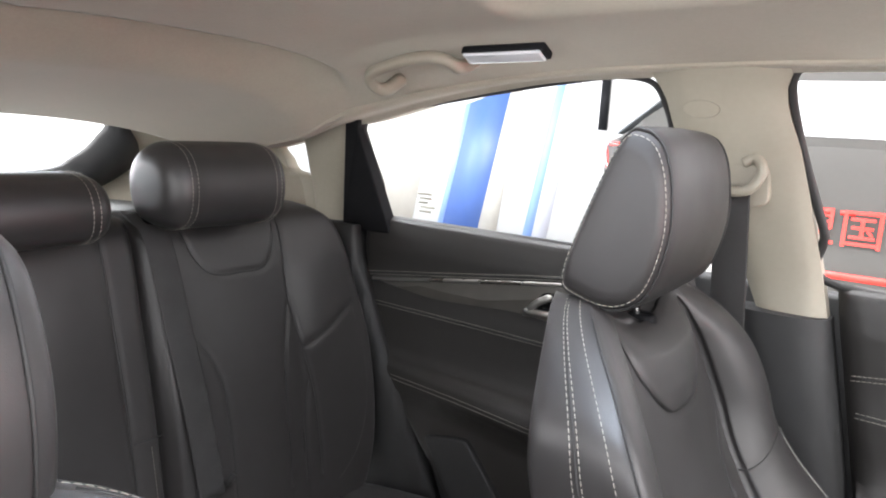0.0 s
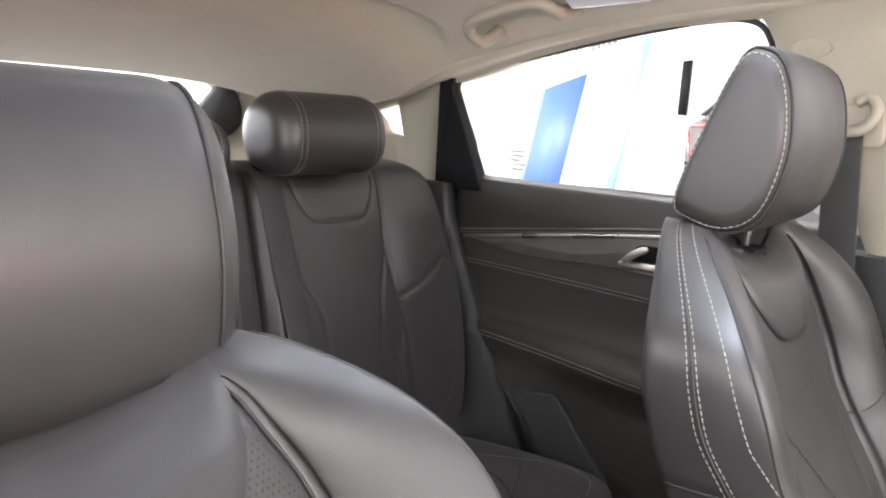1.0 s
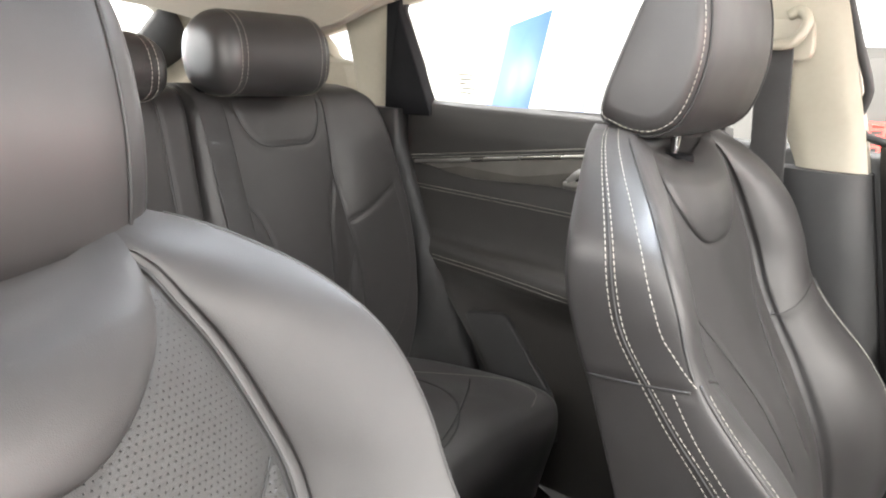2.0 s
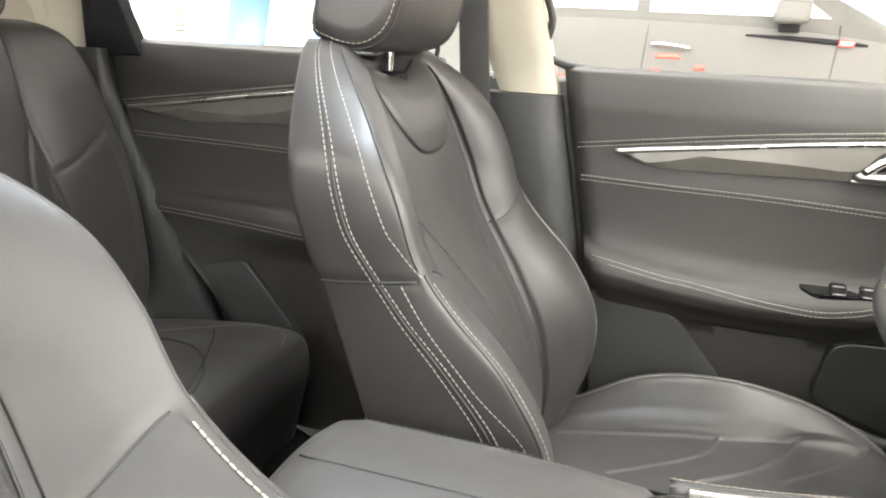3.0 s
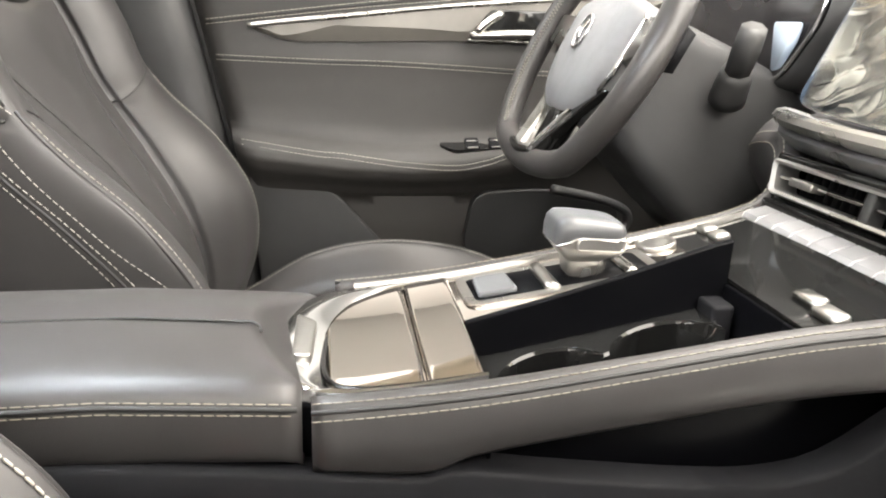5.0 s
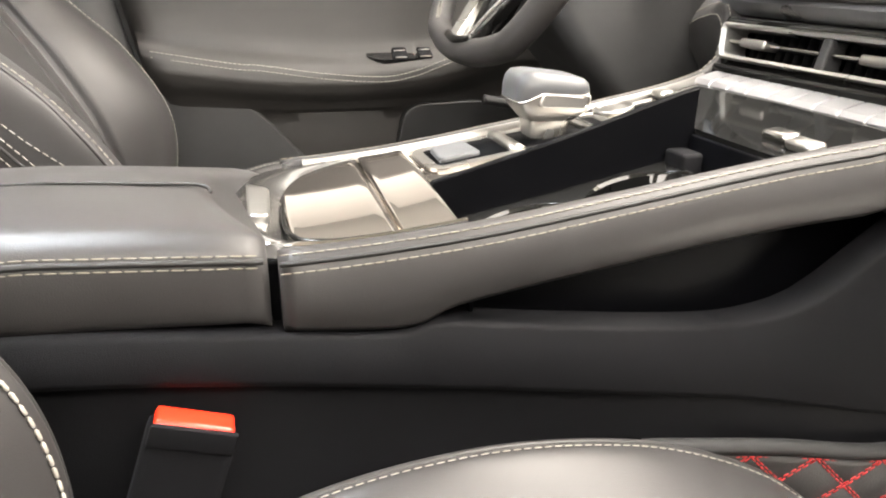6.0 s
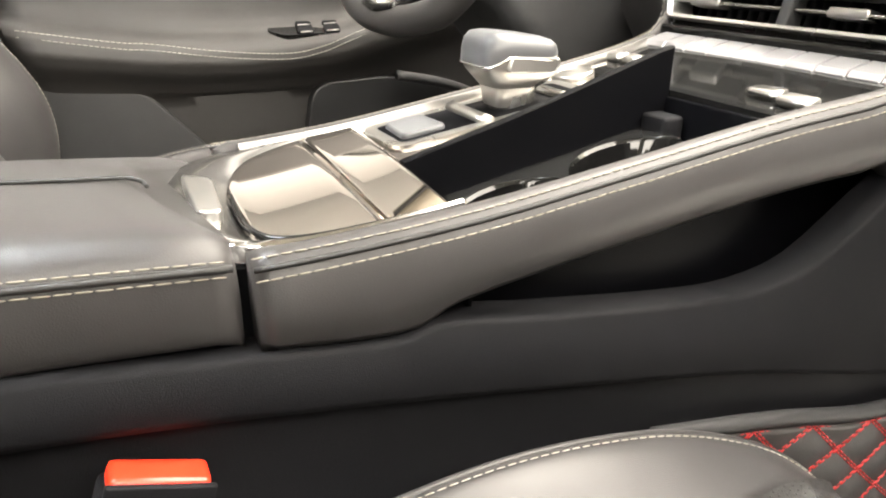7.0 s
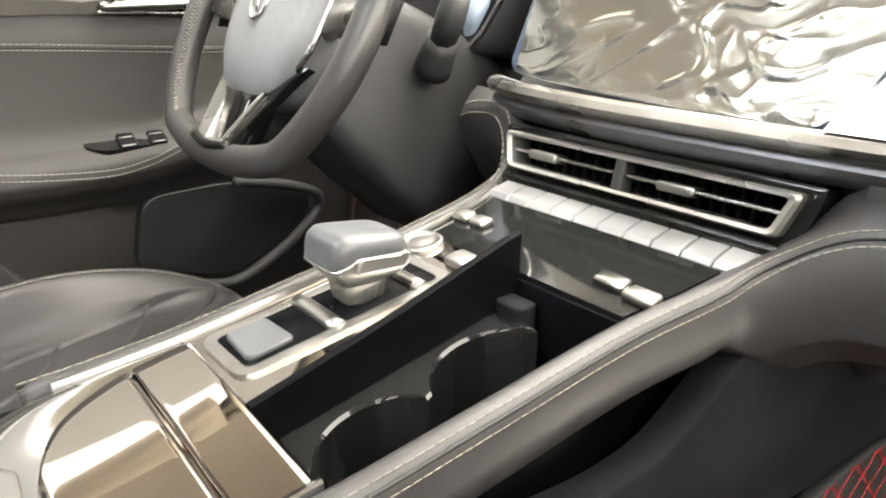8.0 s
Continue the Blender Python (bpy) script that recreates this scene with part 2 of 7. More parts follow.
def rounded(outline, r, steps=5):
    """An outline with its corners rounded."""
    n, out = len(outline), []
    for i in range(n):
        p, a, b = Vector(outline[i]), Vector(outline[i - 1]), Vector(outline[(i + 1) % n])
        rr = min(r, (a - p).length * 0.45, (b - p).length * 0.45)
        s, e = p + (a - p).normalized() * rr, p + (b - p).normalized() * rr
        for k in range(steps + 1):
            t = k / steps
            out.append(tuple((1 - t) ** 2 * s + 2 * t * (1 - t) * p + t * t * e))
    return out


def sheet(bm, fn, us, vs):
    """An open surface fn(u, v) over the given steps."""
    rows = [[bm.verts.new(fn(u, v)) for v in vs] for u in us]
    for a, b in zip(rows, rows[1:]):
        for i in range(len(vs) - 1):
            bm.faces.new((a[i], a[i + 1], b[i + 1], b[i]))
    return rows


def thicken(bm, depth):
    bmesh.ops.recalc_face_normals(bm, faces=bm.faces[:])
    bmesh.ops.solidify(bm, geom=bm.faces[:], thickness=depth)
    return bm


def slab(bm, fn, us, vs, offset):
    """A surface fn(u, v) with a second skin at an offset, closed round its rim."""
    d = Vector(offset)
    lo = [[bm.verts.new(fn(u, v)) for v in vs] for u in us]
    hi = [[bm.verts.new(fn(u, v) + d) for v in vs] for u in us]
    nu, nv = len(us), len(vs)
    for i in range(nu - 1):
        for j in range(nv - 1):
            bm.faces.new((lo[i][j], lo[i][j + 1], lo[i + 1][j + 1], lo[i + 1][j]))
            bm.faces.new((hi[i][j], hi[i + 1][j], hi[i + 1][j + 1], hi[i][j + 1]))
    for i in range(nu - 1):
        for j in (0, nv - 1):
            bm.faces.new((lo[i][j], lo[i + 1][j], hi[i + 1][j], hi[i][j]))
    for j in range(nv - 1):
        for i in (0, nu - 1):
            bm.faces.new((lo[i][j], lo[i][j + 1], hi[i][j + 1], hi[i][j]))
    return finish(bm)


def groove(ob, lines, depth, width):
    """Presses soft creases into a mesh along sewn lines."""
    me = ob.data
    n = len(me.vertices)
    co, no = np.empty(n * 3), np.empty(n * 3)
    me.vertices.foreach_get("co", co)
    me.vertices.foreach_get("normal", no)
    co, no = co.reshape(-1, 3), no.reshape(-1, 3)
    near = np.full(n, 1e9)
    for line in lines:
        p = np.array([tuple(q) for q in line])
        for a, b in zip(p, p[1:]):
            ab = b - a
            t = np.clip(((co - a) @ ab) / max(1e-12, ab @ ab), 0, 1)
            near = np.minimum(near, ((co - a - t[:, None] * ab) ** 2).sum(1))
    co -= no * (depth * np.exp(-near / width ** 2))[:, None]
    me.vertices.foreach_set("co", co.ravel())
    me.update()


def steps(a, b, n):
    return [lerp(a, b, i / n) for i in range(n + 1)]


def table(rows, x):
    """Smooth lookup of a row of values by its first column."""
    if x <= rows[0][0]:
        return rows[0][1:]
    for i in range(len(rows) - 1):
        if x <= rows[i + 1][0]:
            a, b = rows[i], rows[i + 1]
            p = rows[i - 1] if i else a
            d = rows[i + 2] if i + 2 < len(rows) else b
            h = b[0] - a[0]
            t = (x - a[0]) / h
            out = []
            for k in range(1, len(a)):
                m0 = (b[k] - p[k]) / max(1e-6, b[0] - p[0]) * h
                m1 = (d[k] - a[k]) / max(1e-6, d[0] - a[0]) * h
                out.append((2 * t ** 3 - 3 * t * t + 1) * a[k] + (t ** 3 - 2 * t * t + t) * m0 + (3 * t * t - 2 * t ** 3) * b[k] + (t ** 3 - t * t) * m1)
            return out
    return rows[-1][1:]


# ---------------------------------------------------------------- front seats
# z, rear x, bolster x, pad x, half width, rear bulge
BACK = [
    (0.44, 0.030, 0.070, 0.045, 0.195, 0.02), (0.50, 0.005, 0.094, 0.055, 0.212, 0.03), (0.58, -0.035, 0.120, 0.056, 0.226, 0.04),
    (0.66, -0.066, 0.117, 0.036, 0.234, 0.05), (0.74, -0.094, 0.071, -0.006, 0.237, 0.055), (0.80, -0.116, 0.012, -0.046, 0.238, 0.06),
    (0.84, -0.133, -0.018, -0.070, 0.240, 0.060), (0.90, -0.151, -0.040, -0.094, 0.242, 0.060), (0.945, -0.156, -0.062, -0.110, 0.236, 0.060),
    (0.985, -0.164, -0.092, -0.124, 0.211, 0.055), (1.015, -0.176, -0.124, -0.138, 0.176, 0.045), (1.035, -0.188, -0.150, -0.156, 0.140, 0.03),
    (1.048, -0.198, -0.172, -0.174, 0.098, 0.015), (1.054, -0.204, -0.186, -0.187, 0.055, 0.005),
]


RINGS = {}
SHAPE = {"crest": 0.0}  # 0 soft bolster edge, 1 sharp piped edge


def back_ring(z, count=360):
    """One level of the backrest's outline, kept for the next call."""
    key = (round(z, 6), count)
    if key not in RINGS:
        RINGS[key] = back_outline(z, count)
    return RINGS[key]


def back_outline(z, count):
    xr, xb, xc, w, rb = table(BACK, z)
    c = SHAPE["crest"]
    w *= 1 - 0.045 * c
    e = min(0.66, max(0.42, pad_edge(z) / w))
    half = [(xr - rb, 0), (xr - rb * 0.9, 0.36 * w), (xr - rb * 0.55, 0.68 * w), (xr - 0.012, 0.90 * w), (xr - 0.006, 0.965 * w), (xr + 0.010, 0.992 * w), (lerp(xr, xb, 0.58), w), (xb - lerp(0.012, 0.006, c), lerp(0.984, 0.996, c) * w),
            (xb - lerp(0.002, 0.0008, c), lerp(0.953, 0.985, c) * w)] + [(lerp(xc, xb, lerp(k, q, c)), lerp(e, lerp(0.89, 0.965, c), t) * w) for k, q, t in ((1.0, 1.0, 1.0), (0.955, 0.85, 0.78), (0.82, 0.63, 0.52), (0.58, 0.36, 0.27), (0.26, 0.12, 0.08), (0.03, 0.01, 0.0))] + [(xc + 0.004, 0.5 * e * w), (xc + 0.006, 0)]
    loop = half + [(x, -y) for x, y in half[-2:0:-1]]
    rise = max(0.0, min(1.0, (z - 0.955) / 0.09)) ** 1.4
    return [Vector((q[0], q[1], z - 0.036 * rise * max(0.0, 1 - (q[1] / 0.105) ** 2))) for q in spline([(x, y, 0) for x, y in loop], count, closed=True)]


def back_front(y, z, out=0.0):
    """The front surface of the backrest at a lateral place and height."""
    r = back_ring(z)[90:271]
    for a, b in zip(r, r[1:]):
        if min(a.y, b.y) <= y <= max(a.y, b.y) and a.x > lerp(*table(BACK, z)[:2], 0.22):
            t = 0 if abs(b.y - a.y) < 1e-9 else (y - a.y) / (b.y - a.y)
            return Vector((lerp(a.x, b.x, t) + out, y, lerp(a.z, b.z, t)))
    return Vector((table(BACK, z)[2] + out, y, z))


def back_side(s, z, sign, out=0.0):
    """The side of the backrest; s runs from the rear corner (0) to the bolster's crest (1)."""
    xr, xb = table(BACK, z)[:2]
    r = back_ring(z, 144)[12:62]
    x = lerp(xr, xb - 0.0005, s)
    k = max(range(len(r)), key=lambda i: r[i].x)
    for a, b in zip(r[:k], r[1:k + 1]):
        if a.x <= x <= b.x:
            q = a.lerp(b, (x - a.x) / max(1e-9, b.x - a.x))
            break
    else:
        q = r[k]
    return Vector((q.x + out * 0.5 * s, sign * (q.y + out), z))


# x, half width, bolster z, pad z, underside z
CUSHION = [
    (0.045, 0.205, 0.500, 0.480, 0.36), (0.10, 0.232, 0.510, 0.495, 0.34), (0.20, 0.247, 0.560, 0.510, 0.33), (0.31, 0.250, 0.578, 0.523, 0.33),
    (0.42, 0.247, 0.568, 0.528, 0.33), (0.50, 0.240, 0.541, 0.522, 0.34), (0.55, 0.228, 0.510, 0.502, 0.36), (0.585, 0.205, 0.470, 0.470, 0.39),
]


def cushion_ring(x, count=400):
    w, zb, zc, zu = table(CUSHION, x)
    half = [(0, zu), (0.6 * w, zu), (0.9 * w, zu + 0.02), (w, lerp(zu, zb, 0.45)), (0.985 * w, zb - 0.03), (0.93 * w, zb - 0.004), (0.86 * w, zb),
            (0.72 * w, lerp(zb, zc, 0.5)), (0.60 * w, zc + 0.002), (0.3 * w, zc + 0.004), (0, zc + 0.005)]
    loop = half + [(-y, z) for y, z in half[-2:0:-1]]
    return [Vector((x, q[0], q[1])) for q in spline([(y, z, 0) for y, z in loop], count, closed=True)]


def cushion_top(x, y, out=0.0):
    r = cushion_ring(x, 96)[16:81]
    for a, b in zip(r, r[1:]):
        if min(a.y, b.y) <= y <= max(a.y, b.y) and min(a.z, b.z) > table(CUSHION, x)[3] + 0.08:
            t = 0 if abs(b.y - a.y) < 1e-9 else (y - a.y) / (b.y - a.y)
            return Vector((x, y, lerp(a.z, b.z, t) + out))
    return Vector((x, y, table(CUSHION, x)[2] + out))


def pad_front(y, z, out=0.0):
    """The padded middle panel swells out of the backrest and rolls down to its seams."""
    u = min(1.0, abs(y) / pad_edge(z))
    return back_front(y, z, out + 0.0085 * (1 - u ** 5) * min(1, max(0, (1.021 - z) / 0.03)))


def uv_by(me, fn):
    layer = me.uv_layers.new(name="UVMap")
    for lp in me.loops:
        layer.data[lp.index].uv = fn(me.vertices[lp.vertex_index].co)


def finish_loft(rings):
    bm = bmesh.new()
    loft(bm, rings)
    return finish(bm)


def pad_edge(z):
    """Half width of the middle pad of the backrest: narrow at the waist, wide at the shoulders."""
    return table([(0.46, 0.100), (0.57, 0.109), (0.64, 0.110), (0.72, 0.117), (0.80, 0.135), (0.84, 0.146), (0.875, 0.150), (0.91, 0.144), (0.955, 0.131), (0.985, 0.117), (1.01, 0.104), (1.04, 0.075), (1.054, 0.03)], z)[0]


def insert_edge(z):
    """Half width of the tongue in the middle of the pad."""
    return table([(0.66, 0.030), (0.70, 0.034), (0.755, 0.046), (0.80, 0.066), (0.85, 0.100), (0.87, 0.122), (0.893, 0.146)], z)[0]


def yoke_edge(z):
    return table([(0.917, 0.010), (0.920, 0.036), (0.932, 0.060), (0.952, 0.081), (0.975, 0.096), (1.0, 0.103), (1.045, 0.098)], z)[0]


def seat_edge(x):
    """Half width of the cushion's middle pad."""
    return table([(0.05, 0.110), (0.15, 0.122), (0.255, 0.135), (0.315, 0.140), (0.365, 0.150), (0.42, 0.165), (0.49, 0.181), (0.58, 0.19)], x)[0]


def headrest_mesh(profile, y0, y1, corner, count=40):
    """A padded block: a side profile in x and z, run across with rounded ends."""
    c = Vector((sum(p[0] for p in profile) / len(profile), sum(p[1] for p in profile) / len(profile)))
    loop = [(q.x, q.y) for q in spline([(x, z, 0) for x, z in profile], count, closed=True)]
    bm = bmesh.new()
    rings = []
    n = 7
    for i in range(n + 1):
        a = i / n * math.pi / 2
        k = 1 - corner[1] * (1 - math.sin(a))
        rings.append((y0 + corner[0] * (1 - math.cos(a)), k))
    body = [(lerp(y0 + corner[0], y1 - corner[0], t), 1.0 + 0.012 * math.sin(math.pi * t)) for t in steps(0, 1, 8)[1:-1]]
    tail = [(y1 + y0 - y, k) for y, k in reversed(rings)]
    allr = rings + body + tail
    loft(bm, [[(c.x + (x - c.x) * k, y, c.y + (z - c.y) * k) for x, z in loop] for y, k in allr])
    return finish(bm), loop, c


HEAD_PROFILE = [(-0.200, 1.060), (-0.180, 1.040), (-0.138, 1.034), (-0.106, 1.056), (-0.090, 1.112), (-0.092, 1.165), (-0.104, 1.205), (-0.124, 1.221), (-0.146, 1.212), (-0.176, 1.140)]


def cord(parent, points, radius=0.002, name="seam", material=None, m=None):
    """One sewn joint: a thin sunk cord along a curve."""
    bm = tube(bmesh.new(), points, radius, 6)
    if m is not None:
        bm.transform(m)
    return part(name, bm, material or SEAM, parent)


def sewn(parent, points, m=None, material=None, name="stitching", **kw):
    """One row of stitches along a curve."""
    bm = stitches(bmesh.new(), points, **kw)
    if m is not None:
        bm.transform(m)
    return part(name, bm, material or THREAD, parent, kind="stuff")


def car_seat(label, recline=0.0, drop=0.0, shift=0.0, lower=0.0, pad_leather=LEATHER, ahead=0.0):
    """One front seat; recline in degrees from the driver's setting, drop lowers its headrest."""
    seat = thing("car_seat", label, "car seat", (0, 0, 0), "front seats")
    SHAPE["crest"] = 1.0 if pad_leather is LEATHER_PERF else 0.0
    RINGS.clear()
    MB = pose(0.08 + ahead, 0, 0.48 - lower) @ pose(0, 0, 0, 0, -recline, 0) @ pose(-0.08, 0, -0.48)
    MH = MB @ pose(-shift, 0, -drop)

    def bpart(name, bm, material, parent, label="", m=MB):
        bm.transform(m)
        return part(name, bm, material, parent, label)

    levels = steps(0.44, 1.054, 130)
    back = bpart("backrest", finish_loft([back_ring(z) for z in levels]), LEATHER, seat)
    bm = bmesh.new()
    sheet(bm, lambda z, u: pad_front(u * pad_edge(z), z), steps(0.47, 1.02, 130), [math.sin(a) for a in steps(-math.pi / 2, math.pi / 2, 90)])
    p = part("centre_pad", bm, pad_leather, back, "finely perforated black leather" if pad_leather is LEATHER_PERF else "")
    uv_by(p.data, lambda co: (co.y, co.z * 1.05 - 0.1 * co.x))
    p.data.transform(MB)
    # smooth yoke at the top of the pad
    bm = bmesh.new()
    sheet(bm, lambda z, u: pad_front(u * yoke_edge(z), z, 0.0006 + 0.0080 * (1 - u * u) ** 0.5 * min(1, max(0, (z - 0.9172) / 0.030)) ** 0.5), steps(0.9172, 1.035, 44), steps(-1, 1, 40))
    bpart("yoke", bm, LEATHER, back, "smooth leather yoke")
    # creases where the panels are sewn together
    u_line = spline([pad_front(y, z) for y, z in ((-0.104, 1.010), (-0.096, 0.975), (-0.081, 0.952), (-0.060, 0.932), (-0.036, 0.920), (0, 0.917), (0.036, 0.920), (0.060, 0.932), (0.081, 0.952), (0.096, 0.975), (0.104, 1.010))], 60)
    deep, fine = [], [u_line]
    for s in (-1, 1):
        deep.append([back_front(s * pad_edge(z), z) for z in steps(0.48, 1.012, 60)])
        fine.append([pad_front(s * insert_edge(z), z) for z in steps(0.68, 0.888, 40)])
        fine.append([back_side(lerp(0.0, 0.9, t), 0.816 + 0.013 * t, s) for t in steps(0, 1, 20)])
        fine.append([back_front(s * lerp(0.212, 0.138, t), 0.834 - 0.034 * t ** 1.2) for t in steps(0, 1, 24)])
    for ob in (back, p):
        groove(ob, [[MB @ q for q in line] for line in deep], 0.0034, 0.0052)
        groove(ob, [[MB @ q for q in line] for line in fine], 0.0020, 0.0044)
    for line, sink, r in [(l, 0.0026, 0.0012) for l in deep] + [(l, 0.0017, 0.0009) for l in fine]:
        cord(back, [q - Vector((sink, 0, 0)) for q in line], r, m=MB)
    for s in (-1, 1):
        cord(back, [back_side(lerp(0.0, 0.9, t), 0.816 + 0.013 * t, s, 0.0003) for t in steps(0, 1, 20)], 0.0014, m=MB)
        # twin rows down the flank
        flank_row = [(0.47, 0.74), (0.66, 0.68), (0.69, 0.655), (0.74, 0.58), (0.78, 0.53), (0.83, 0.49), (0.87, 0.40), (0.91, 0.39), (0.96, 0.39), (1.01, 0.32), (1.04, 0.24)]
        for a in (0.0, 0.085):
            sewn(back, [back_side(table(flank_row, z)[0] + a, z, s, 0.0008) for z in steps(0.47, 1.044, 70)], MB)
        cord(back, [back_side(table(flank_row, z)[0] + 0.042, z, s, 0.0) for z in steps(0.47, 1.044, 60)], 0.0015, "side_seam", m=MB)
        # single row along the upper flank's front, another along the lower bolster
        if pad_leather is LEATHER:
            sewn(back, [back_side(table([(0.834, 0.96), (0.86, 0.86), (0.875, 0.80), (0.91, 0.77), (0.96, 0.76), (1.04, 0.68)], z)[0], z, s, 0.0008) for z in steps(0.834, 1.044, 40)], MB)
        sewn(back, [back_side(table([(0.47, 0.95), (0.672, 0.90), (0.724, 0.76), (0.771, 0.71), (0.825, 0.75)], z)[0], z, s, 0.0008) for z in steps(0.47, 0.828, 40)], MB)
        if pad_leather is LEATHER:
            sewn(back, [back_side(1.0, z, s, 0.0008) for z in steps(0.47, 0.828, 40)], MB)
        else:
            sewn(back, [back_front(s * table(BACK, z)[3] * 0.905, z, 0.0010) for z in steps(0.47, 0.826, 40)], MB, name="twisted_stitching", length=0.0058, gap=0.0008, radius=0.0011)
        cord(back, [back_side(0.985, z, s, 0.0003) for z in steps(0.46, 0.836, 40)], 0.0018, "piping", LEATHER, m=MB)
        cord(back, [back_side(0.955, z, s, 0.0002) for z in steps(0.84, 1.035, 40)], 0.0014, "piping", SEAM, m=MB)
    # headrest on its post
    bm, loop, c = headrest_mesh(HEAD_PROFILE, -0.126, 0.126, (0.036, 0.28))
    head = bpart("headrest", bm, LEATHER, seat, m=MH)
    for s in (-1, 1):
        ring = [Vector((c.x + (x - c.x) * 0.905, s * 0.1195, c.y + (z - c.y) * 0.905)) for x, z in loop]
        if pad_leather is LEATHER:
            sewn(head, ring + ring[:1], MH)
        bm = bmesh.new()
        tube(bm, [Vector((c.x + (x - c.x) * 0.968, s * 0.1100, c.y + (z - c.y) * 0.968)) for x, z in loop], 0.0014, 6, closed=True)
        bpart("seam", bm, SEAM, head, m=MH)
    bm = bmesh.new()
    box(bm, (-0.161, 0.006, 0.985), (-0.152, 0.020, 1.075), 0.003)
    bpart("headrest_post", bm, CHROME, seat, "flat chrome headrest post", m=MH)
    bm = bmesh.new()
    tube(bm, [(-0.156, 0.013, 0.992), (-0.156, 0.013, 1.007), (-0.156, 0.013, 1.0095), (-0.156, 0.013, 1.0085)], [0.024, 0.0235, 0.021, 0.016], 28, flat=0.62)
    bpart("post_guide", bm, HARD_PLASTIC, seat, m=MB @ pose(-shift, 0, 0))
    # cushion
    cush = part("cushion", finish_loft([cushion_ring(x) for x in steps(0.045, 0.585, 160)]), LEATHER, seat)
    bm = bmesh.new()
    sheet(bm, lambda x, u: cushion_top(x, u * seat_edge(x), 0.0012), steps(0.07, 0.55, 220), steps(-1, 1, 160))
    p = part("cushion_pad", bm, pad_leather, cush, "perforated seat panel" if pad_leather is LEATHER_PERF else "")
    uv_by(p.data, lambda co: (co.y, co.x))
    deep, fine = [], []
    for s in (-1, 1):
        deep.append([cushion_top(x, s * seat_edge(x)) for x in steps(0.09, 0.545, 40)])
        for pts in ([(0.17, 0.015), (0.22, 0.040), (0.265, 0.066), (0.295, 0.094), (0.314, 0.138)], [(0.28, 0.015), (0.33, 0.045), (0.38, 0.092), (0.421, 0.162)], [(0.385, 0.045), (0.445, 0.10), (0.500, 0.158), (0.512, 0.178)]):
            fine.append([cushion_top(q.x, s * q.y, 0.0012) for q in spline([(x, y, 0) for x, y in pts], 24)])
    for ob in (cush, p):
        groove(ob, deep, 0.0034, 0.0036)
        groove(ob, fine, 0.0028, 0.0031)
    for line, sink, r in [(l, 0.0024, 0.0014) for l in deep] + [(l, 0.0020, 0.0011) for l in fine]:
        cord(cush, [q - Vector((0, 0, sink)) for q in line], r)
    for s in (-1, 1):
        sewn(cush, [cushion_top(x, s * table(CUSHION, x)[0] * 0.885, 0.0008) for x in steps(0.08, 0.56, 60)])
        cord(cush, [cushion_top(x, s * table(CUSHION, x)[0] * 0.905, 0.0) for x in steps(0.06, 0.57, 60)], 0.0022, "piping", LEATHER)
        bm = bmesh.new()
        box(bm, (0.02, s * 0.185 - 0.015, 0.20), (0.52, s * 0.185 + 0.015, 0.36), 0.012)
        part("side_rail", bm, HARD_PLASTIC, seat)
    return seat


driver_seat = car_seat("black leather driver's seat with pale double stitching")
driver_seat.matrix_basis = pose(0, 0.3765, 0)
passenger_seat = car_seat("perforated black leather front passenger seat, reclined a little further", 10.0, 0.036, 0.046, -0.008, LEATHER_PERF, 0.024)
passenger_seat.matrix_basis = pose(-0.020, -0.358, 0.013)


# ---------------------------------------------------------------- rear bench
def rear_x(z):
    return table([(0.50, -0.772), (0.60, -0.782), (0.75, -0.806), (0.90, -0.840), (0.98, -0.858), (1.02, -0.872), (1.04, -0.895), (1.045, -0.925)], z)[0]


def rear_bulge(y):
    """Padding of the backrest over the width: hollows at the joints, a bolster at the outer end."""
    y = abs(y)
    v = 0.0
    for c, w, h in ((0.0, 0.14, 0.012), (0.37, 0.16, 0.014), (0.575, 0.115, 0.026)):
        t = (y - c) / w
        if abs(t) < 1:
            v = max(v, h * (1 - t * t) ** 0.6)
    return v


def rear_surface(y, z, out=0.0):
    f = min(1.0, max(0.0, (1.045 - z) / 0.10)) ** 0.5
    return Vector((rear_x(z) + rear_bulge(y) * f * (0.35 + 0.65 * min(1, (1.06 - z) / 0.25)) + out, y, z))


def rear_edge(z):
    return table([(0.45, 0.60), (0.55, 0.655), (0.66, 0.675), (0.78, 0.672), (0.88, 0.655), (0.98, 0.635), (1.02, 0.615), (1.045, 0.58)], z)[0]


def rear_back(parent, y0, y1):
    bm = bmesh.new()
    rings = []
    for z in steps(0.45, 1.045, 120):
        lo, hi = max(y0, -rear_edge(z)), min(y1, rear_edge(z))
        ys = steps(lo, hi, 190 if y0 < 0 else 130)
        front = []
        for i, y in enumerate(ys):
            t = min(y - lo, hi - y)
            front.append(rear_surface(y, z, -0.022 * max(0, 1 - t / 0.022) ** 2))
        xr = -0.975
        rings.append(front + [Vector((xr, hi, z)), Vector((xr, lo, z))])
    loft(bm, rings)
    return part("backrest", finish(bm), LEATHER, parent, flat=50)


bench = thing("rear_bench", "black leather rear bench with split backrest and raised headrests", "car seat")
left_back = rear_back(bench, 0.198, 0.70)
right_back = rear_back(bench, -0.70, 0.195)


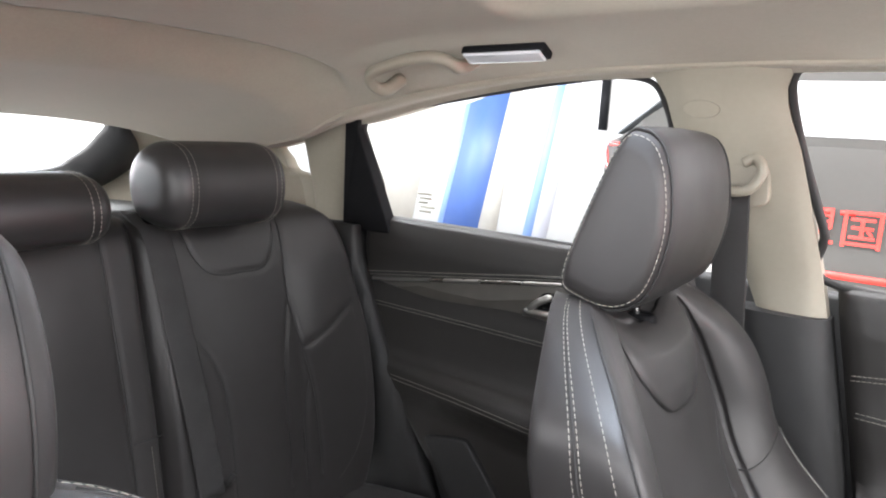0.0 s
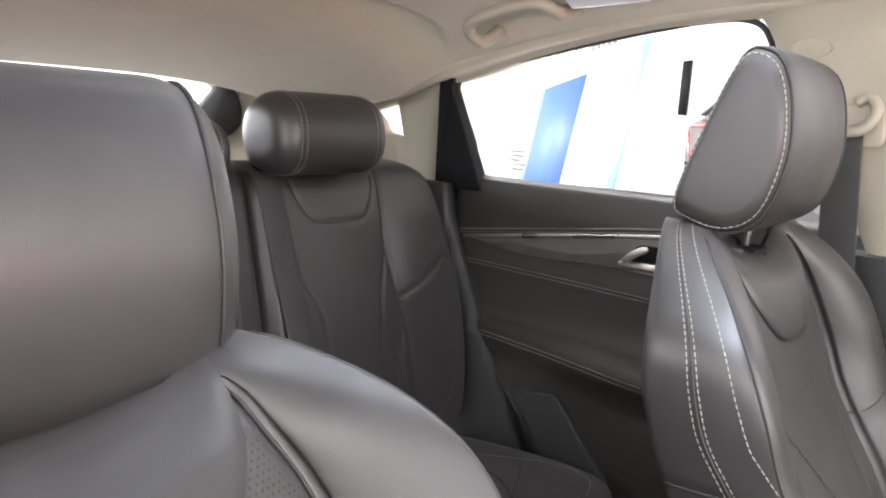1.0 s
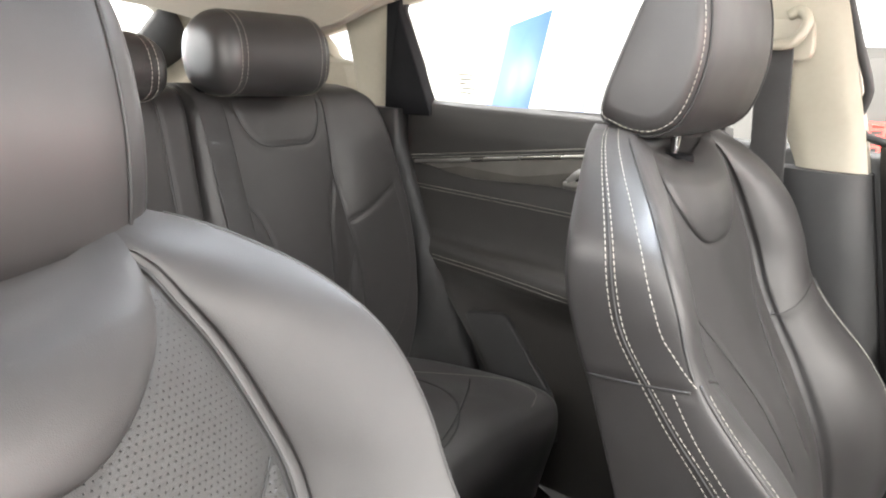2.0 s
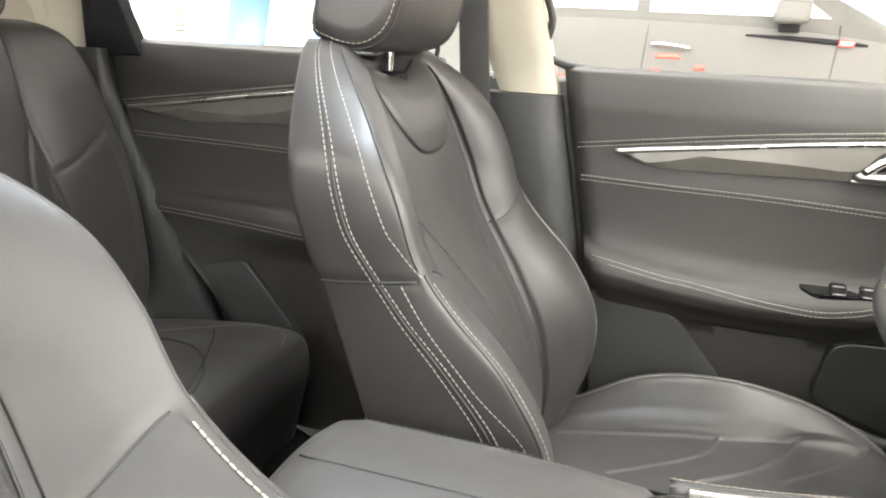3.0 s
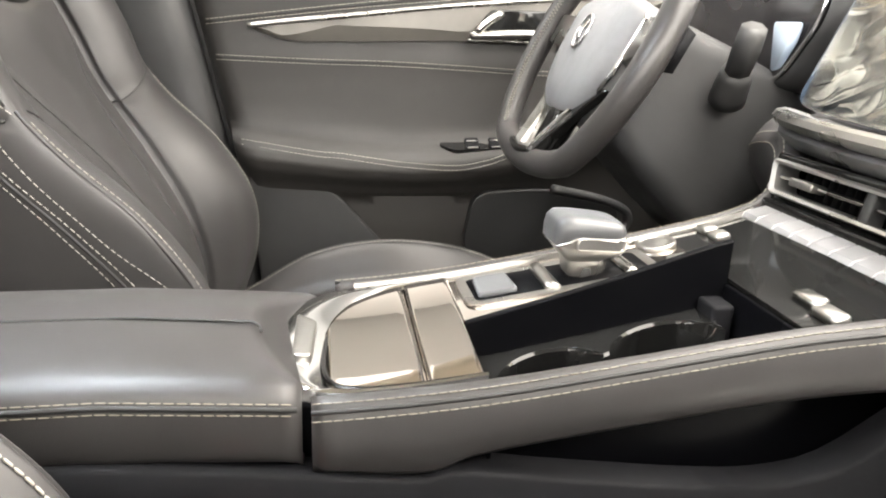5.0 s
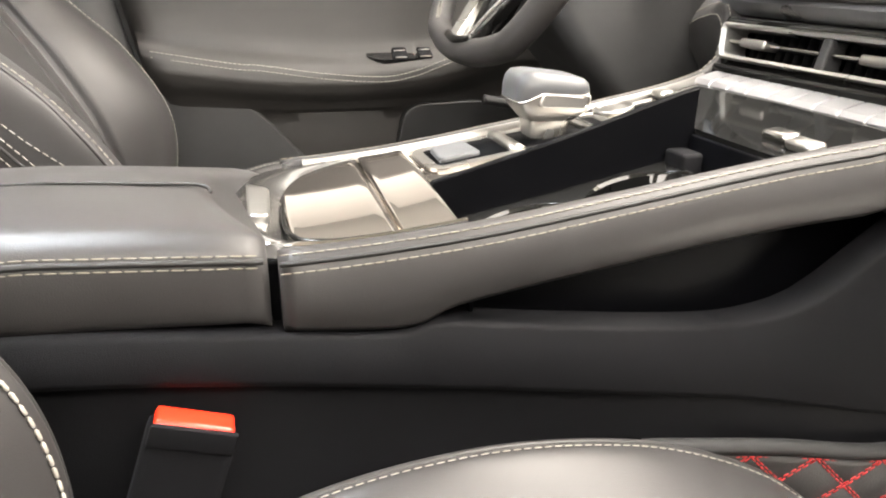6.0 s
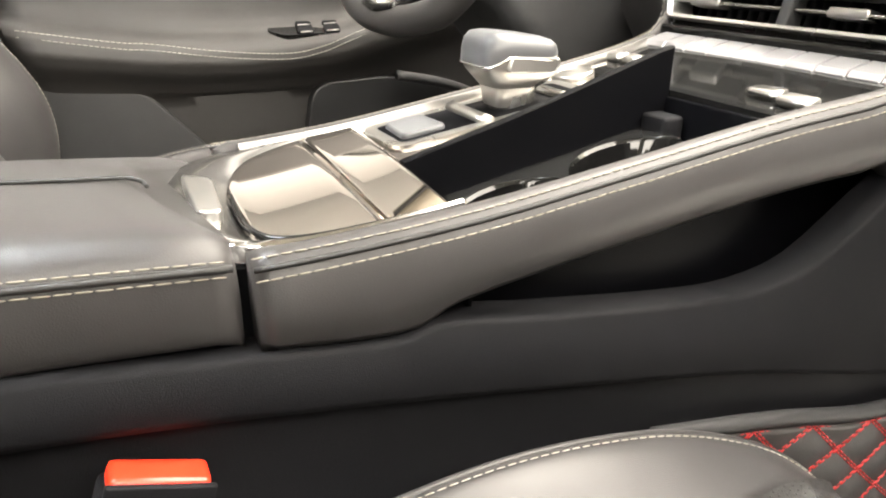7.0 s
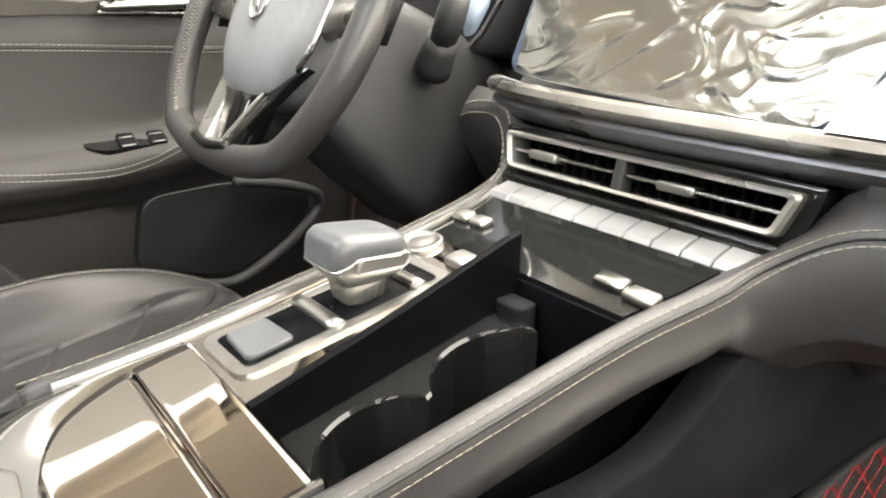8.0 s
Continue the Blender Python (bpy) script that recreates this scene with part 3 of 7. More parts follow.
def rear_lines(parent, sign, centre):
    c = sign * centre
    lines = []
    for pts in ([(-0.105, 1.02), (-0.09, 0.975), (-0.06, 0.948), (0.0, 0.945), (0.05, 0.95), (0.075, 0.985), (0.083, 1.02)],
                [(-0.12, 0.86), (-0.095, 0.83), (-0.075, 0.78), (-0.068, 0.70), (-0.066, 0.55)],
                [(0.088, 0.875), (0.075, 0.84), (0.062, 0.79), (0.055, 0.70), (0.055, 0.55)],
                [(0.097, 1.03), (0.094, 0.95), (0.092, 0.89), (0.105, 0.80), (0.12, 0.70), (0.125, 0.55)],
                [(0.106, 0.796), (0.15, 0.812), (0.20, 0.836), (0.238, 0.856)],
                [(0.112, 0.735), (0.100, 0.69), (0.094, 0.64), (0.096, 0.55)]):
        lines.append([rear_surface(c + sign * q.x, q.y) for q in spline([(a, b, 0) for a, b in pts], 30)])
    sewn(parent, [rear_surface(c + sign * q[0], q[1], 0.0012) for q in spline([(0.236, 0.856, 0), (0.255, 0.75, 0), (0.250, 0.66, 0), (0.215, 0.58, 0), (0.16, 0.53, 0)], 40)], material=THREAD_DARK)
    return lines


def press(parent, lines):
    groove(parent, lines, 0.0026, 0.0046)
    for line in lines:
        cord(parent, [q - Vector((0.0020, 0, 0)) for q in line], 0.0012)


press(left_back, rear_lines(left_back, 1, 0.375))
extra = [[rear_surface(y + 0.018 * (1.03 - z), z) for z in steps(0.5, 1.03, 30)] for y in (-0.13, 0.135)]
extra.append([rear_surface(y, 0.72) for y in steps(0.145, 0.192, 8)])
press(right_back, rear_lines(right_back, -1, 0.375) + extra)
sewn(right_back, [rear_surface(0.170 + 0.016 * (0.72 - z), z, 0.0012) for z in steps(0.5, 0.715, 20)])
# cushion
REAR_CUSHION = [(-0.80, 0.475), (-0.74, 0.492), (-0.64, 0.508), (-0.52, 0.522), (-0.44, 0.524), (-0.408, 0.517), (-0.391, 0.498), (-0.388, 0.45), (-0.405, 0.37), (-0.42, 0.30)]


def rear_cush(y, i, out=0.0):
    k = i * (len(REAR_CUSHION) - 1)
    j = min(int(k), len(REAR_CUSHION) - 2)
    q = [REAR_CUSHION[max(0, j - 1)], REAR_CUSHION[j], REAR_CUSHION[j + 1], REAR_CUSHION[min(len(REAR_CUSHION) - 1, j + 2)]]
    t = k - j
    x, z = (0.5 * (2 * q[1][n] + (q[2][n] - q[0][n]) * t + (2 * q[0][n] - 5 * q[1][n] + 4 * q[2][n] - q[3][n]) * t * t + (3 * q[1][n] - q[0][n] - 3 * q[2][n] + q[3][n]) * t ** 3) for n in (0, 1))
    a = abs(y)
    edge = max(0.0, (a - 0.60) / 0.07)
    d = 0.012 * math.exp(-((a - 0.37) / 0.14) ** 4) * (1 if z > 0.47 else 0.3)
    return Vector((x - 0.05 * edge ** 2 * (1 if x > -0.5 else 0), y, z + d - 0.05 * min(1, edge) ** 2 + out))


bm = bmesh.new()
rings = []
for y in steps(-0.67, 0.67, 60):
    rings.append([rear_cush(y, i / 36) for i in range(37)] + [Vector((-0.80, y, 0.30))])
loft(bm, rings)
rc = part("cushion", finish(bm), LEATHER, bench, flat=60)
for s in (-1, 1):
    cord(rc, [rear_cush(s * lerp(0.56, 0.22, t), lerp(0.30, 0.52, t), 0.001) for t in steps(0, 1, 30)])
    cord(rc, [rear_cush(s * lerp(0.50, 0.30, t), lerp(0.20, 0.50, t ** 0.5), 0.001) for t in steps(0, 1, 30)])
    cord(rc, [rear_cush(s * 0.215, v, 0.001) for v in steps(0.05, 0.7, 30)])
    sewn(rc, [rear_cush(s * q[0], q[1], 0.0012) for q in spline([(0.50, 0.12, 0), (0.56, 0.25, 0), (0.60, 0.36, 0), (0.59, 0.48, 0), (0.545, 0.56, 0)], 40)])


REAR_HEAD = [(-0.905, 1.062), (-0.870, 1.047), (-0.815, 1.048), (-0.782, 1.070), (-0.775, 1.115), (-0.788, 1.155), (-0.820, 1.176), (-0.870, 1.176), (-0.910, 1.150), (-0.920, 1.105)]


def rear_headrest(y, half, dz=0.0, dx=0.0, squash=1.0):
    bm, loop, c = headrest_mesh([(x + dx, 1.047 + (z - 1.047) * squash + dz) for x, z in REAR_HEAD], y - half, y + half, (0.040, 0.58))
    head = part("headrest", bm, LEATHER, bench)
    for s in (-1, 1):
        for o, k in ((0.030, 1.004), (0.040, 1.006)):
            sewn(head, [Vector((c.x + (x - c.x) * k, y + s * (half - o), c.y + (z - c.y) * k)) for x, z in loop])
    for s in (-1, 1):
        bm = bmesh.new()
        tube(bm, [(-0.885, y + s * 0.075, 1.0), (-0.880, y + s * 0.075, 1.07)], 0.0055, 10)
        part("headrest_post", bm, CHROME, bench)
        bm = bmesh.new()
        tube(bm, [(-0.89, y + s * 0.075, 1.035), (-0.89, y + s * 0.075, 1.056)], [0.02, 0.016], 14)
        part("post_guide", bm, HARD_PLASTIC, bench)


rear_headrest(0.312, 0.115, -0.014, 0.0, 1.0)
rear_headrest(-0.355, 0.137)
rear_headrest(-0.012, 0.125, -0.02, 0.01, 0.72)


def strap(points, normal, width, thick=0.0014):
    bm = bmesh.new()
    p = [Vector(q) for q in points]
    rings = []
    for i in range(len(p)):
        d = (p[min(i + 1, len(p) - 1)] - p[max(0, i - 1)]).normalized()
        n = Vector(normal)
        s = d.cross(n).normalized()
        n = s.cross(d)
        rings.append([p[i] + s * (width / 2) * a + n * thick * b for a, b in ((-1, -0.5), (-0.9, -1), (0.9, -1), (1, -0.5), (1, 0.5), (0.9, 1), (-0.9, 1), (-1, 0.5))])
    loft(bm, rings)
    return finish(bm)


rear_belt = thing("rear_seat_belt", "black webbing seat belt lying on the rear backrest", "seat belt")
part("webbing", strap([rear_surface(0.222 + 0.035 * (1.035 - z) / 0.43, z, 0.006) for z in steps(0.60, 1.03, 24)] + [Vector((-0.91, 0.222, 1.046)), Vector((-0.96, 0.222, 1.046))], (1, 0, 0), 0.047), WEBBING, rear_belt)
bm = bmesh.new()
box(bm, (-0.785, 0.232, 0.60), (-0.768, 0.285, 0.622), 0.006, 3)
tube(bm, [(-0.765, 0.283, 0.615), (-0.758, 0.290, 0.632)], 0.006, 8)
part("belt_tongue", bm, SOFT_PLASTIC, rear_belt)


# ---------------------------------------------------------------- car body: floor, roof lining, pillars
def setting(name, bm, material, label, category, flat=None):
    return part(name, bm, material, None, label, category, "structure", flat)


bm = bmesh.new()
sheet(bm, lambda x, y: Vector((x, y, 0.215 + 0.10 * math.exp(-(y / 0.13) ** 4) + (0.12 * max(0, (x - 0.95) / 0.3) if x > 0.95 else 0) + (0.03 if x < -0.42 else 0))), steps(-1.0, 1.25, 30), steps(-0.70, 0.70, 40))
thicken(bm, 0.02)
setting("floor_carpet", bm, CARPET, "black carpeted car floor with a raised tunnel", "floor")


def roof_z(x, y):
    zc = table([(-1.30, 1.196), (-1.15, 1.240), (-1.0, 1.278), (-0.85, 1.308), (-0.70, 1.335), (-0.55, 1.362), (-0.3, 1.375), (0.0, 1.38), (0.25, 1.372), (0.5, 1.345)], x)[0]
    ze = table([(-1.30, 1.125), (-1.1, 1.165), (-0.95, 1.195), (-0.80, 1.228), (-0.60, 1.268), (-0.4, 1.296), (-0.2, 1.308), (0.1, 1.312), (0.4, 1.295), (0.5, 1.28)], x)[0]
    t = min(1, abs(y) / 0.60)
    z = lerp(zc, ze, t ** 3.2)
    # lipped edge over the rear seats, the lining falling away behind it, and the shallow recess round the sunshade
    edge = table([(0.0, -0.792), (0.07, -0.778), (0.19, -0.765), (0.325, -0.742), (0.42, -0.728), (0.48, -0.732), (0.60, -0.80)], abs(y))[0]
    fade = min(1, max(0, (0.56 - abs(y)) / 0.12))
    z += 0.014 * fade * min(1, max(0, (edge - x) / 0.006))
    s = min(1, max(0, (edge - x) / 0.16))
    z -= (0.030 + 0.014 * fade) * s * s * (3 - 2 * s)
    r = min(1, max(0, (0.42 - abs(y)) / 0.04)) * min(1, max(0, (x + 0.38) / 0.04)) * min(1, max(0, (0.42 - x) / 0.05))
    return z + 0.020 * r * r * (3 - 2 * r)


SUN_X, SUN_Y = (-0.34, 0.15), 0.37  # opening of the glass sunroof


def roof_sheet(lift, depth, x0, x1, y1):
    """Roof surface with the sunroof's opening left out."""
    bm = bmesh.new()
    xs = steps(x0, SUN_X[0], 190) + steps(SUN_X[0], SUN_X[1], 24)[1:] + steps(SUN_X[1], x1, 40)[1:]
    ys = steps(-y1, -SUN_Y, 24) + steps(-SUN_Y, SUN_Y, 40)[1:] + steps(SUN_Y, y1, 24)[1:]
    lo = [[bm.verts.new((x, y, roof_z(x, y) + lift)) for y in ys] for x in xs]
    hi = [[bm.verts.new((x, y, roof_z(x, y) + lift + depth)) for y in ys] for x in xs]
    cells = {(i, j) for i in range(len(xs) - 1) for j in range(len(ys) - 1) if not (SUN_X[0] - 1e-6 < xs[i] < SUN_X[1] - 1e-6 and abs(ys[j] + ys[j + 1]) / 2 < SUN_Y)}
    for i, j in sorted(cells):
        bm.faces.new((lo[i][j], lo[i][j + 1], lo[i + 1][j + 1], lo[i + 1][j]))
        bm.faces.new((hi[i][j], hi[i + 1][j], hi[i + 1][j + 1], hi[i][j + 1]))
        for di, dj, p, q in ((-1, 0, (i, j), (i, j + 1)), (1, 0, (i + 1, j), (i + 1, j + 1)), (0, -1, (i, j), (i + 1, j)), (0, 1, (i, j + 1), (i + 1, j + 1))):
            if (i + di, j + dj) not in cells:
                bm.faces.new((lo[p[0]][p[1]], lo[q[0]][q[1]], hi[q[0]][q[1]], hi[p[0]][p[1]]))
    return finish(bm)


setting("ceiling", roof_sheet(0, 0.02, -1.22, 0.50, 0.60), HEADLINING, "beige cloth roof lining with a sunroof opening", "roof lining")
bm = roof_sheet(0.042, 0.004, -1.26, 0.52, 0.64)
ROOF_PAINT = surface("white_car_paint", (0.7, 0.7, 0.7), 0.25, scale=20, coat=1.0, vary=0.03)
setting("roof_skin", bm, ROOF_PAINT, "white painted steel car roof", "roof")


bm = bmesh.new()
slab(bm, lambda x, y: Vector((x, y, 1.435)), steps(SUN_X[0] - 0.02, SUN_X[1] + 0.02, 2), steps(-SUN_Y - 0.02, SUN_Y + 0.02, 2), (0, 0, 0.005))
sun_pane = setting("window_sunroof", bm, glass_material("tinted_glass", (0.50, 0.56, 0.64)), "grey tinted glass sunroof pane", "window")
sun_pane.visible_shadow = False


def rail_y(z):
    """The side of the car leans in above the belt line."""
    return table([(0.98, 0.705), (1.02, 0.705), (1.15, 0.672), (1.25, 0.635), (1.32, 0.598)], z)[0]


def pillar(name, pts_rear, pts_front, zs, material, label, side=1, depth=0.03, bow=0.012):
    """A pillar cover between a rear and a front edge given as x by height."""
    bm = bmesh.new()
    rings = []
    for z in zs:
        a, b = table(pts_rear, z)[0], table(pts_front, z)[0]
        y = rail_y(z)
        front = [Vector((lerp(a, b, t), side * (y - bow * (1 - (2 * t - 1) ** 4)), z)) for t in steps(0, 1, 10)]
        rings.append([Vector((a, side * (y + depth), z))] + front + [Vector((b, side * (y + depth), z))])
    loft(bm, rings)
    return setting(name, finish(bm), material, label, "pillar", 50)


for s, nm in ((1, "left"), (-1, "right")):
    b = pillar("b_pillar_" + nm, [(0.975, -0.085), (1.05, -0.120), (1.15, -0.172), (1.22, -0.214), (1.28, -0.232), (1.33, -0.27)], [(0.975, 0.010), (1.10, -0.020), (1.20, -0.045), (1.28, -0.068), (1.33, -0.05)], steps(0.975, 1.325, 18), BEIGE, "beige plastic upper B-pillar cover", s)
    pillar("b_pillar_lower_" + nm, [(0.25, 0.03), (0.55, -0.03), (0.8, -0.08), (0.975, -0.12)], [(0.25, 0.15), (0.55, 0.10), (0.80, 0.05), (0.975, 0.014)], steps(0.25, 0.974, 14), SOFT_PLASTIC, "black plastic lower B-pillar cover", s, bow=0.03)
    pillar("c_pillar_" + nm, [(1.0, -1.006), (1.1, -1.008), (1.2, -1.012), (1.24, -1.03)], [(1.0, -0.918), (1.1, -0.895), (1.2, -0.868), (1.24, -0.83)], steps(1.0, 1.245, 12), BEIGE, "beige plastic C-pillar cover", s)
    pillar("d_pillar_" + nm, [(1.0, -1.35), (1.1, -1.30), (1.2, -1.2), (1.24, -1.15)], [(1.0, -1.0), (1.085, -1.005), (1.095, -1.064), (1.12, -1.080), (1.157, -1.104), (1.178, -1.06), (1.192, -1.004)], steps(1.0, 1.192, 24), BEIGE, "beige plastic rear pillar cover", s)
    pillar("a_pillar_" + nm, [(1.02, 0.86), (1.15, 0.66), (1.32, 0.40)], [(1.02, 0.98), (1.15, 0.78), (1.32, 0.52)], steps(1.0, 1.32, 12), BEIGE, "beige plastic A-pillar cover", s)
    # side rail of the roof lining over the doors
    bm = bmesh.new()
    rings = []
    for x in steps(-1.2, 0.45, 50):
        ze = roof_z(x, 0.60)
        zw = table([(-1.2, 1.12), (-1.0, 1.165), (-0.93, 1.188), (-0.80, 1.212), (-0.63, 1.252), (-0.42, 1.286), (-0.30, 1.294), (0.0, 1.305), (0.2, 1.30), (0.45, 1.26)], x)[0]
        y = rail_y(zw)
        rings.append([Vector((x, s * 0.585, ze + 0.004)), Vector((x, s * lerp(0.585, y, 0.5), lerp(ze, zw, 0.35))), Vector((x, s * (y - 0.006), zw + 0.008)), Vector((x, s * y, zw)), Vector((x, s * (y + 0.04), zw + 0.004)), Vector((x, s * (y + 0.05), ze + 0.05)), Vector((x, s * 0.60, ze + 0.05))])
    loft(bm, rings)
    setting("roof_rail_" + nm, finish(bm), HEADLINING, "beige roof rail lining over the doors", "roof lining")

# covers on the left B-pillar
bm = bmesh.new()
for c, rx, rz, th in (((-0.175, 1.255), 0.026, 0.012, 0.002),):
    ring = [(c[0] + rx * math.cos(a), c[1] + rz * math.sin(a)) for a in steps(0, 2 * math.pi, 24)[:-1]]
    prism(bm, ring, 1, -0.0140, -0.008, 0.0008)
for v in bm.verts:
    v.co.y += rail_y(v.co.z)
part("screw_cover", bm, BEIGE, bpy.data.objects["b_pillar_left"])

belt = thing("front_seat_belt", "black seat belt hanging from a beige guide on the door pillar", "seat belt")
part("webbing", strap([Vector((lerp(-0.125, -0.075, t), lerp(0.640, 0.655, t), lerp(1.152, 0.50, t))) for t in steps(0, 1, 12)], (0, -1, 0), 0.048), WEBBING, belt)
bm = bmesh.new()
tube(bm, spline([(-0.150, 0.640, 1.150), (-0.125, 0.632, 1.145), (-0.100, 0.632, 1.150), (-0.088, 0.638, 1.175), (-0.100, 0.646, 1.192), (-0.115, 0.648, 1.185)], 24), 0.0075, 10)
part("belt_guide", bm, BEIGE, belt)
bm = bmesh.new()
prism(bm, rounded([(-0.165, 1.125), (-0.075, 1.125), (-0.085, 1.215), (-0.19, 1.215)], 0.02), 1, 0.650, 0.664, 0.004)
part("height_slider", bm, BEIGE, belt)

# rear window, tailgate frame, parcel shelf
bm = bmesh.new()
def gate(y, z, d=0.0):
    return Vector((-1.44 + (z - 1.03) * 1.15 + d, y, z))
ring_o = spline([(y, z, 0) for y, z in ((-0.504, 1.10), (-0.495, 1.066), (-0.414, 1.006), (0, 0.985), (0.414, 1.006), (0.495, 1.066), (0.504, 1.10), (0.441, 1.16), (0.225, 1.262), (0, 1.275), (-0.225, 1.262), (-0.441, 1.16))], 96, True)
ring_i = spline([(y, z, 0) for y, z in ((-0.383, 1.148), (-0.36, 1.105), (-0.297, 1.074), (0, 1.066), (0.297, 1.074), (0.36, 1.105), (0.383, 1.148), (0.369, 1.19), (0.198, 1.238), (0, 1.248), (-0.198, 1.238), (-0.369, 1.19))], 96, True)
loft(bm, [[gate(q.x, q.y, -0.02) for q in ring_o], [gate(q.x, q.y) for q in ring_o], [gate(lerp(q.x, w.x, .5), lerp(q.y, w.y, .5), 0.03) for q, w in zip(ring_o, ring_i)], [gate(q.x, q.y, 0.004) for q in ring_i], [gate(q.x, q.y, -0.02) for q in ring_i]], cap=False)
setting("tailgate_frame", finish(bm), SOFT_PLASTIC, "black plastic frame round the rear window", "window frame")
# beige corner covers between the tailgate frame and the rear pillars
for s, nm in ((1, "left"), (-1, "right")):
    bm = bmesh.new()
    rings = []
    for z in steps(1.0, 1.20, 16):
        a = gate(table([(1.0, 0.387), (1.066, 0.486), (1.10, 0.493), (1.145, 0.441), (1.20, 0.324)], z)[0], z, -0.014)
        b = Vector((table([(1.0, -1.03), (1.085, -1.035), (1.10, -1.08), (1.157, -1.112), (1.2, -1.07)], z)[0], rail_y(z) - 0.006, z))
        row = [a.lerp(b, t) + Vector((0.006, -0.022, 0)) * math.sin(math.pi * t) for t in steps(0, 1, 10)]
        row += [b + Vector((0, 0.02, 0)), a + Vector((-0.02, 0.01, 0))]
        rings.append([Vector((q.x, s * q.y, q.z)) for q in row])
    loft(bm, rings)
    setting("rear_corner_" + nm, finish(bm), BEIGE, "beige plastic cover beside the rear window", "pillar", 50)
bm = bmesh.new()
sheet(bm, lambda x, y: Vector((x, y, 1.012 + 0.004 * math.sin(y * 9))), steps(-1.42, -0.98, 8), steps(-0.62, 0.62, 20))
thicken(bm, 0.012)
setting("parcel_shelf", bm, surface("grey_parcel_shelf", (0.16, 0.165, 0.165), 0.8, scale=200, bump=0.4), "grey carpeted parcel shelf under the rear window", "shelf")

# inner sides of the body behind the linings, and wheel arches beside the bench
for s, nm in ((1, "left"), (-1, "right")):
    bm = bmesh.new()
    xf = 1.2 if s > 0 else -0.02
    box(bm, (-1.42, min(s * 0.765, s * 0.80), 0.10), (xf, max(s * 0.765, s * 0.80), 1.0), 0.01)
    setting("body_side_" + nm, bm, SOFT_PLASTIC, "black inner side of the car body", "body side")
    bm = bmesh.new()
    slab(bm, lambda x, z: Vector((x, s * (0.665 + 0.05 * max(0, (x + 0.86) / 0.3)), z)), steps(-1.35, -0.60, 20), steps(0.24, 1.0, 12), (0, s * 0.02, 0))
    for v in bm.verts:
        lim = lerp(-0.86, -0.60, min(1, max(0, (0.95 - v.co.z) / 0.6)))
        v.co.x = min(v.co.x, lim)
    setting("wheel_arch_" + nm, bm, SOFT_PLASTIC, "black plastic wheel arch cover beside the bench", "trim")
bm = bmesh.new()
box(bm, (-1.46, -0.78, 0.2), (-1.42, 0.78, 1.0), 0.01)
setting("tailgate", bm, SOFT_PLASTIC, "black lining of the closed tailgate", "tailgate")


# ---------------------------------------------------------------- doors
DOOR_SHAPE = [  # depth into the car, height; top to bottom
    (-0.040, 1.018), (-0.012, 1.022), (0.000, 1.014), (0.004, 0.990), (0.006, 0.960), (0.004, 0.935), (0.002, 0.90), (0.002, 0.87), (0.004, 0.845),
    (0.003, 0.815), (0.004, 0.778), (0.008, 0.754), (0.016, 0.741), (0.030, 0.732), (0.040, 0.720), (0.043, 0.704), (0.038, 0.686), (0.024, 0.664),
    (0.013, 0.63), (0.014, 0.58), (0.012, 0.50), (0.012, 0.40), (0.020, 0.28),
]


def door_point(base, along, k, arm, out=0.0):
    """A point of the lining; along 0..1 from the rear edge, k an index into the shape."""
    i = min(int(k), len(DOOR_SHAPE) - 2)
    d0, z0 = DOOR_SHAPE[i]
    d1, z1 = DOOR_SHAPE[i + 1]
    d, z = lerp(d0, d1, k - i), lerp(z0, z1, k - i)
    swell = arm(along)
    if 10 <= k <= 18:
        w = math.sin(math.pi * (k - 10) / 8) ** 0.5
        d = lerp(0.004, d, swell[0]) if k < 18 else d
        z += swell[1] * w
    return d + out, z


def door_lining(name, xr, xf, side, arm, label):
    """The inner lining of a door; xr and xf give the rear and front edge by height."""
    root = tagged(new(name), label, "car door", "", "structure")
    bm = bmesh.new()
    rings = []
    for a in steps(0, 1, 48):
        ring = []
        for k in steps(0, len(DOOR_SHAPE) - 1, 66):
            d, z = door_point(0, a, k, arm)
            round_ = 0.012 * (max(0, 1 - a / 0.03) ** 2 + max(0, 1 - (1 - a) / 0.03) ** 2)
            ring.append(Vector((lerp(table(xr, z)[0], table(xf, z)[0], a), side * (0.702 - d + round_), z)))
        z0, z1 = ring[-1].z, ring[0].z
        ring += [Vector((ring[-1].x, side * 0.76, z0)), Vector((ring[0].x, side * 0.76, z1))]
        rings.append(ring)
    loft(bm, rings)
    part("lining", finish(bm), LEATHER_DOOR, root, flat=60)
    return root


def on_door(x, z, side, out=0.0, arm_d=None):
    """The lining's surface above the armrest."""
    d = None
    for (d0, z0), (d1, z1) in zip(DOOR_SHAPE, DOOR_SHAPE[1:]):
        if z1 <= z <= z0:
            d = lerp(d0, d1, (z - z0) / (z1 - z0 - 1e-9))
            break
    if arm_d is not None:
        d = arm_d
    return Vector((x, side * (0.702 - d - out), z))


def front_arm(a):
    return (1 - 0.75 * max(0, (a - 0.68) / 0.32) ** 1.5, -0.028 * math.sin(math.pi * min(1, a / 0.72)) + 0.09 * max(0, (a - 0.55) / 0.45) ** 1.6)


def rear_arm(a):
    return (0.35 + 0.65 * min(1, a / 0.45), -0.022 * a)


def row_pair(bm, curve, side, split=0.007, **kw):
    for o in (0, split):
        stitches(bm, [on_door(x, z - o, side, 0.0010, kw.get("arm_d")) for x, z in curve], 0.0058, 0.0008, 0.00048)


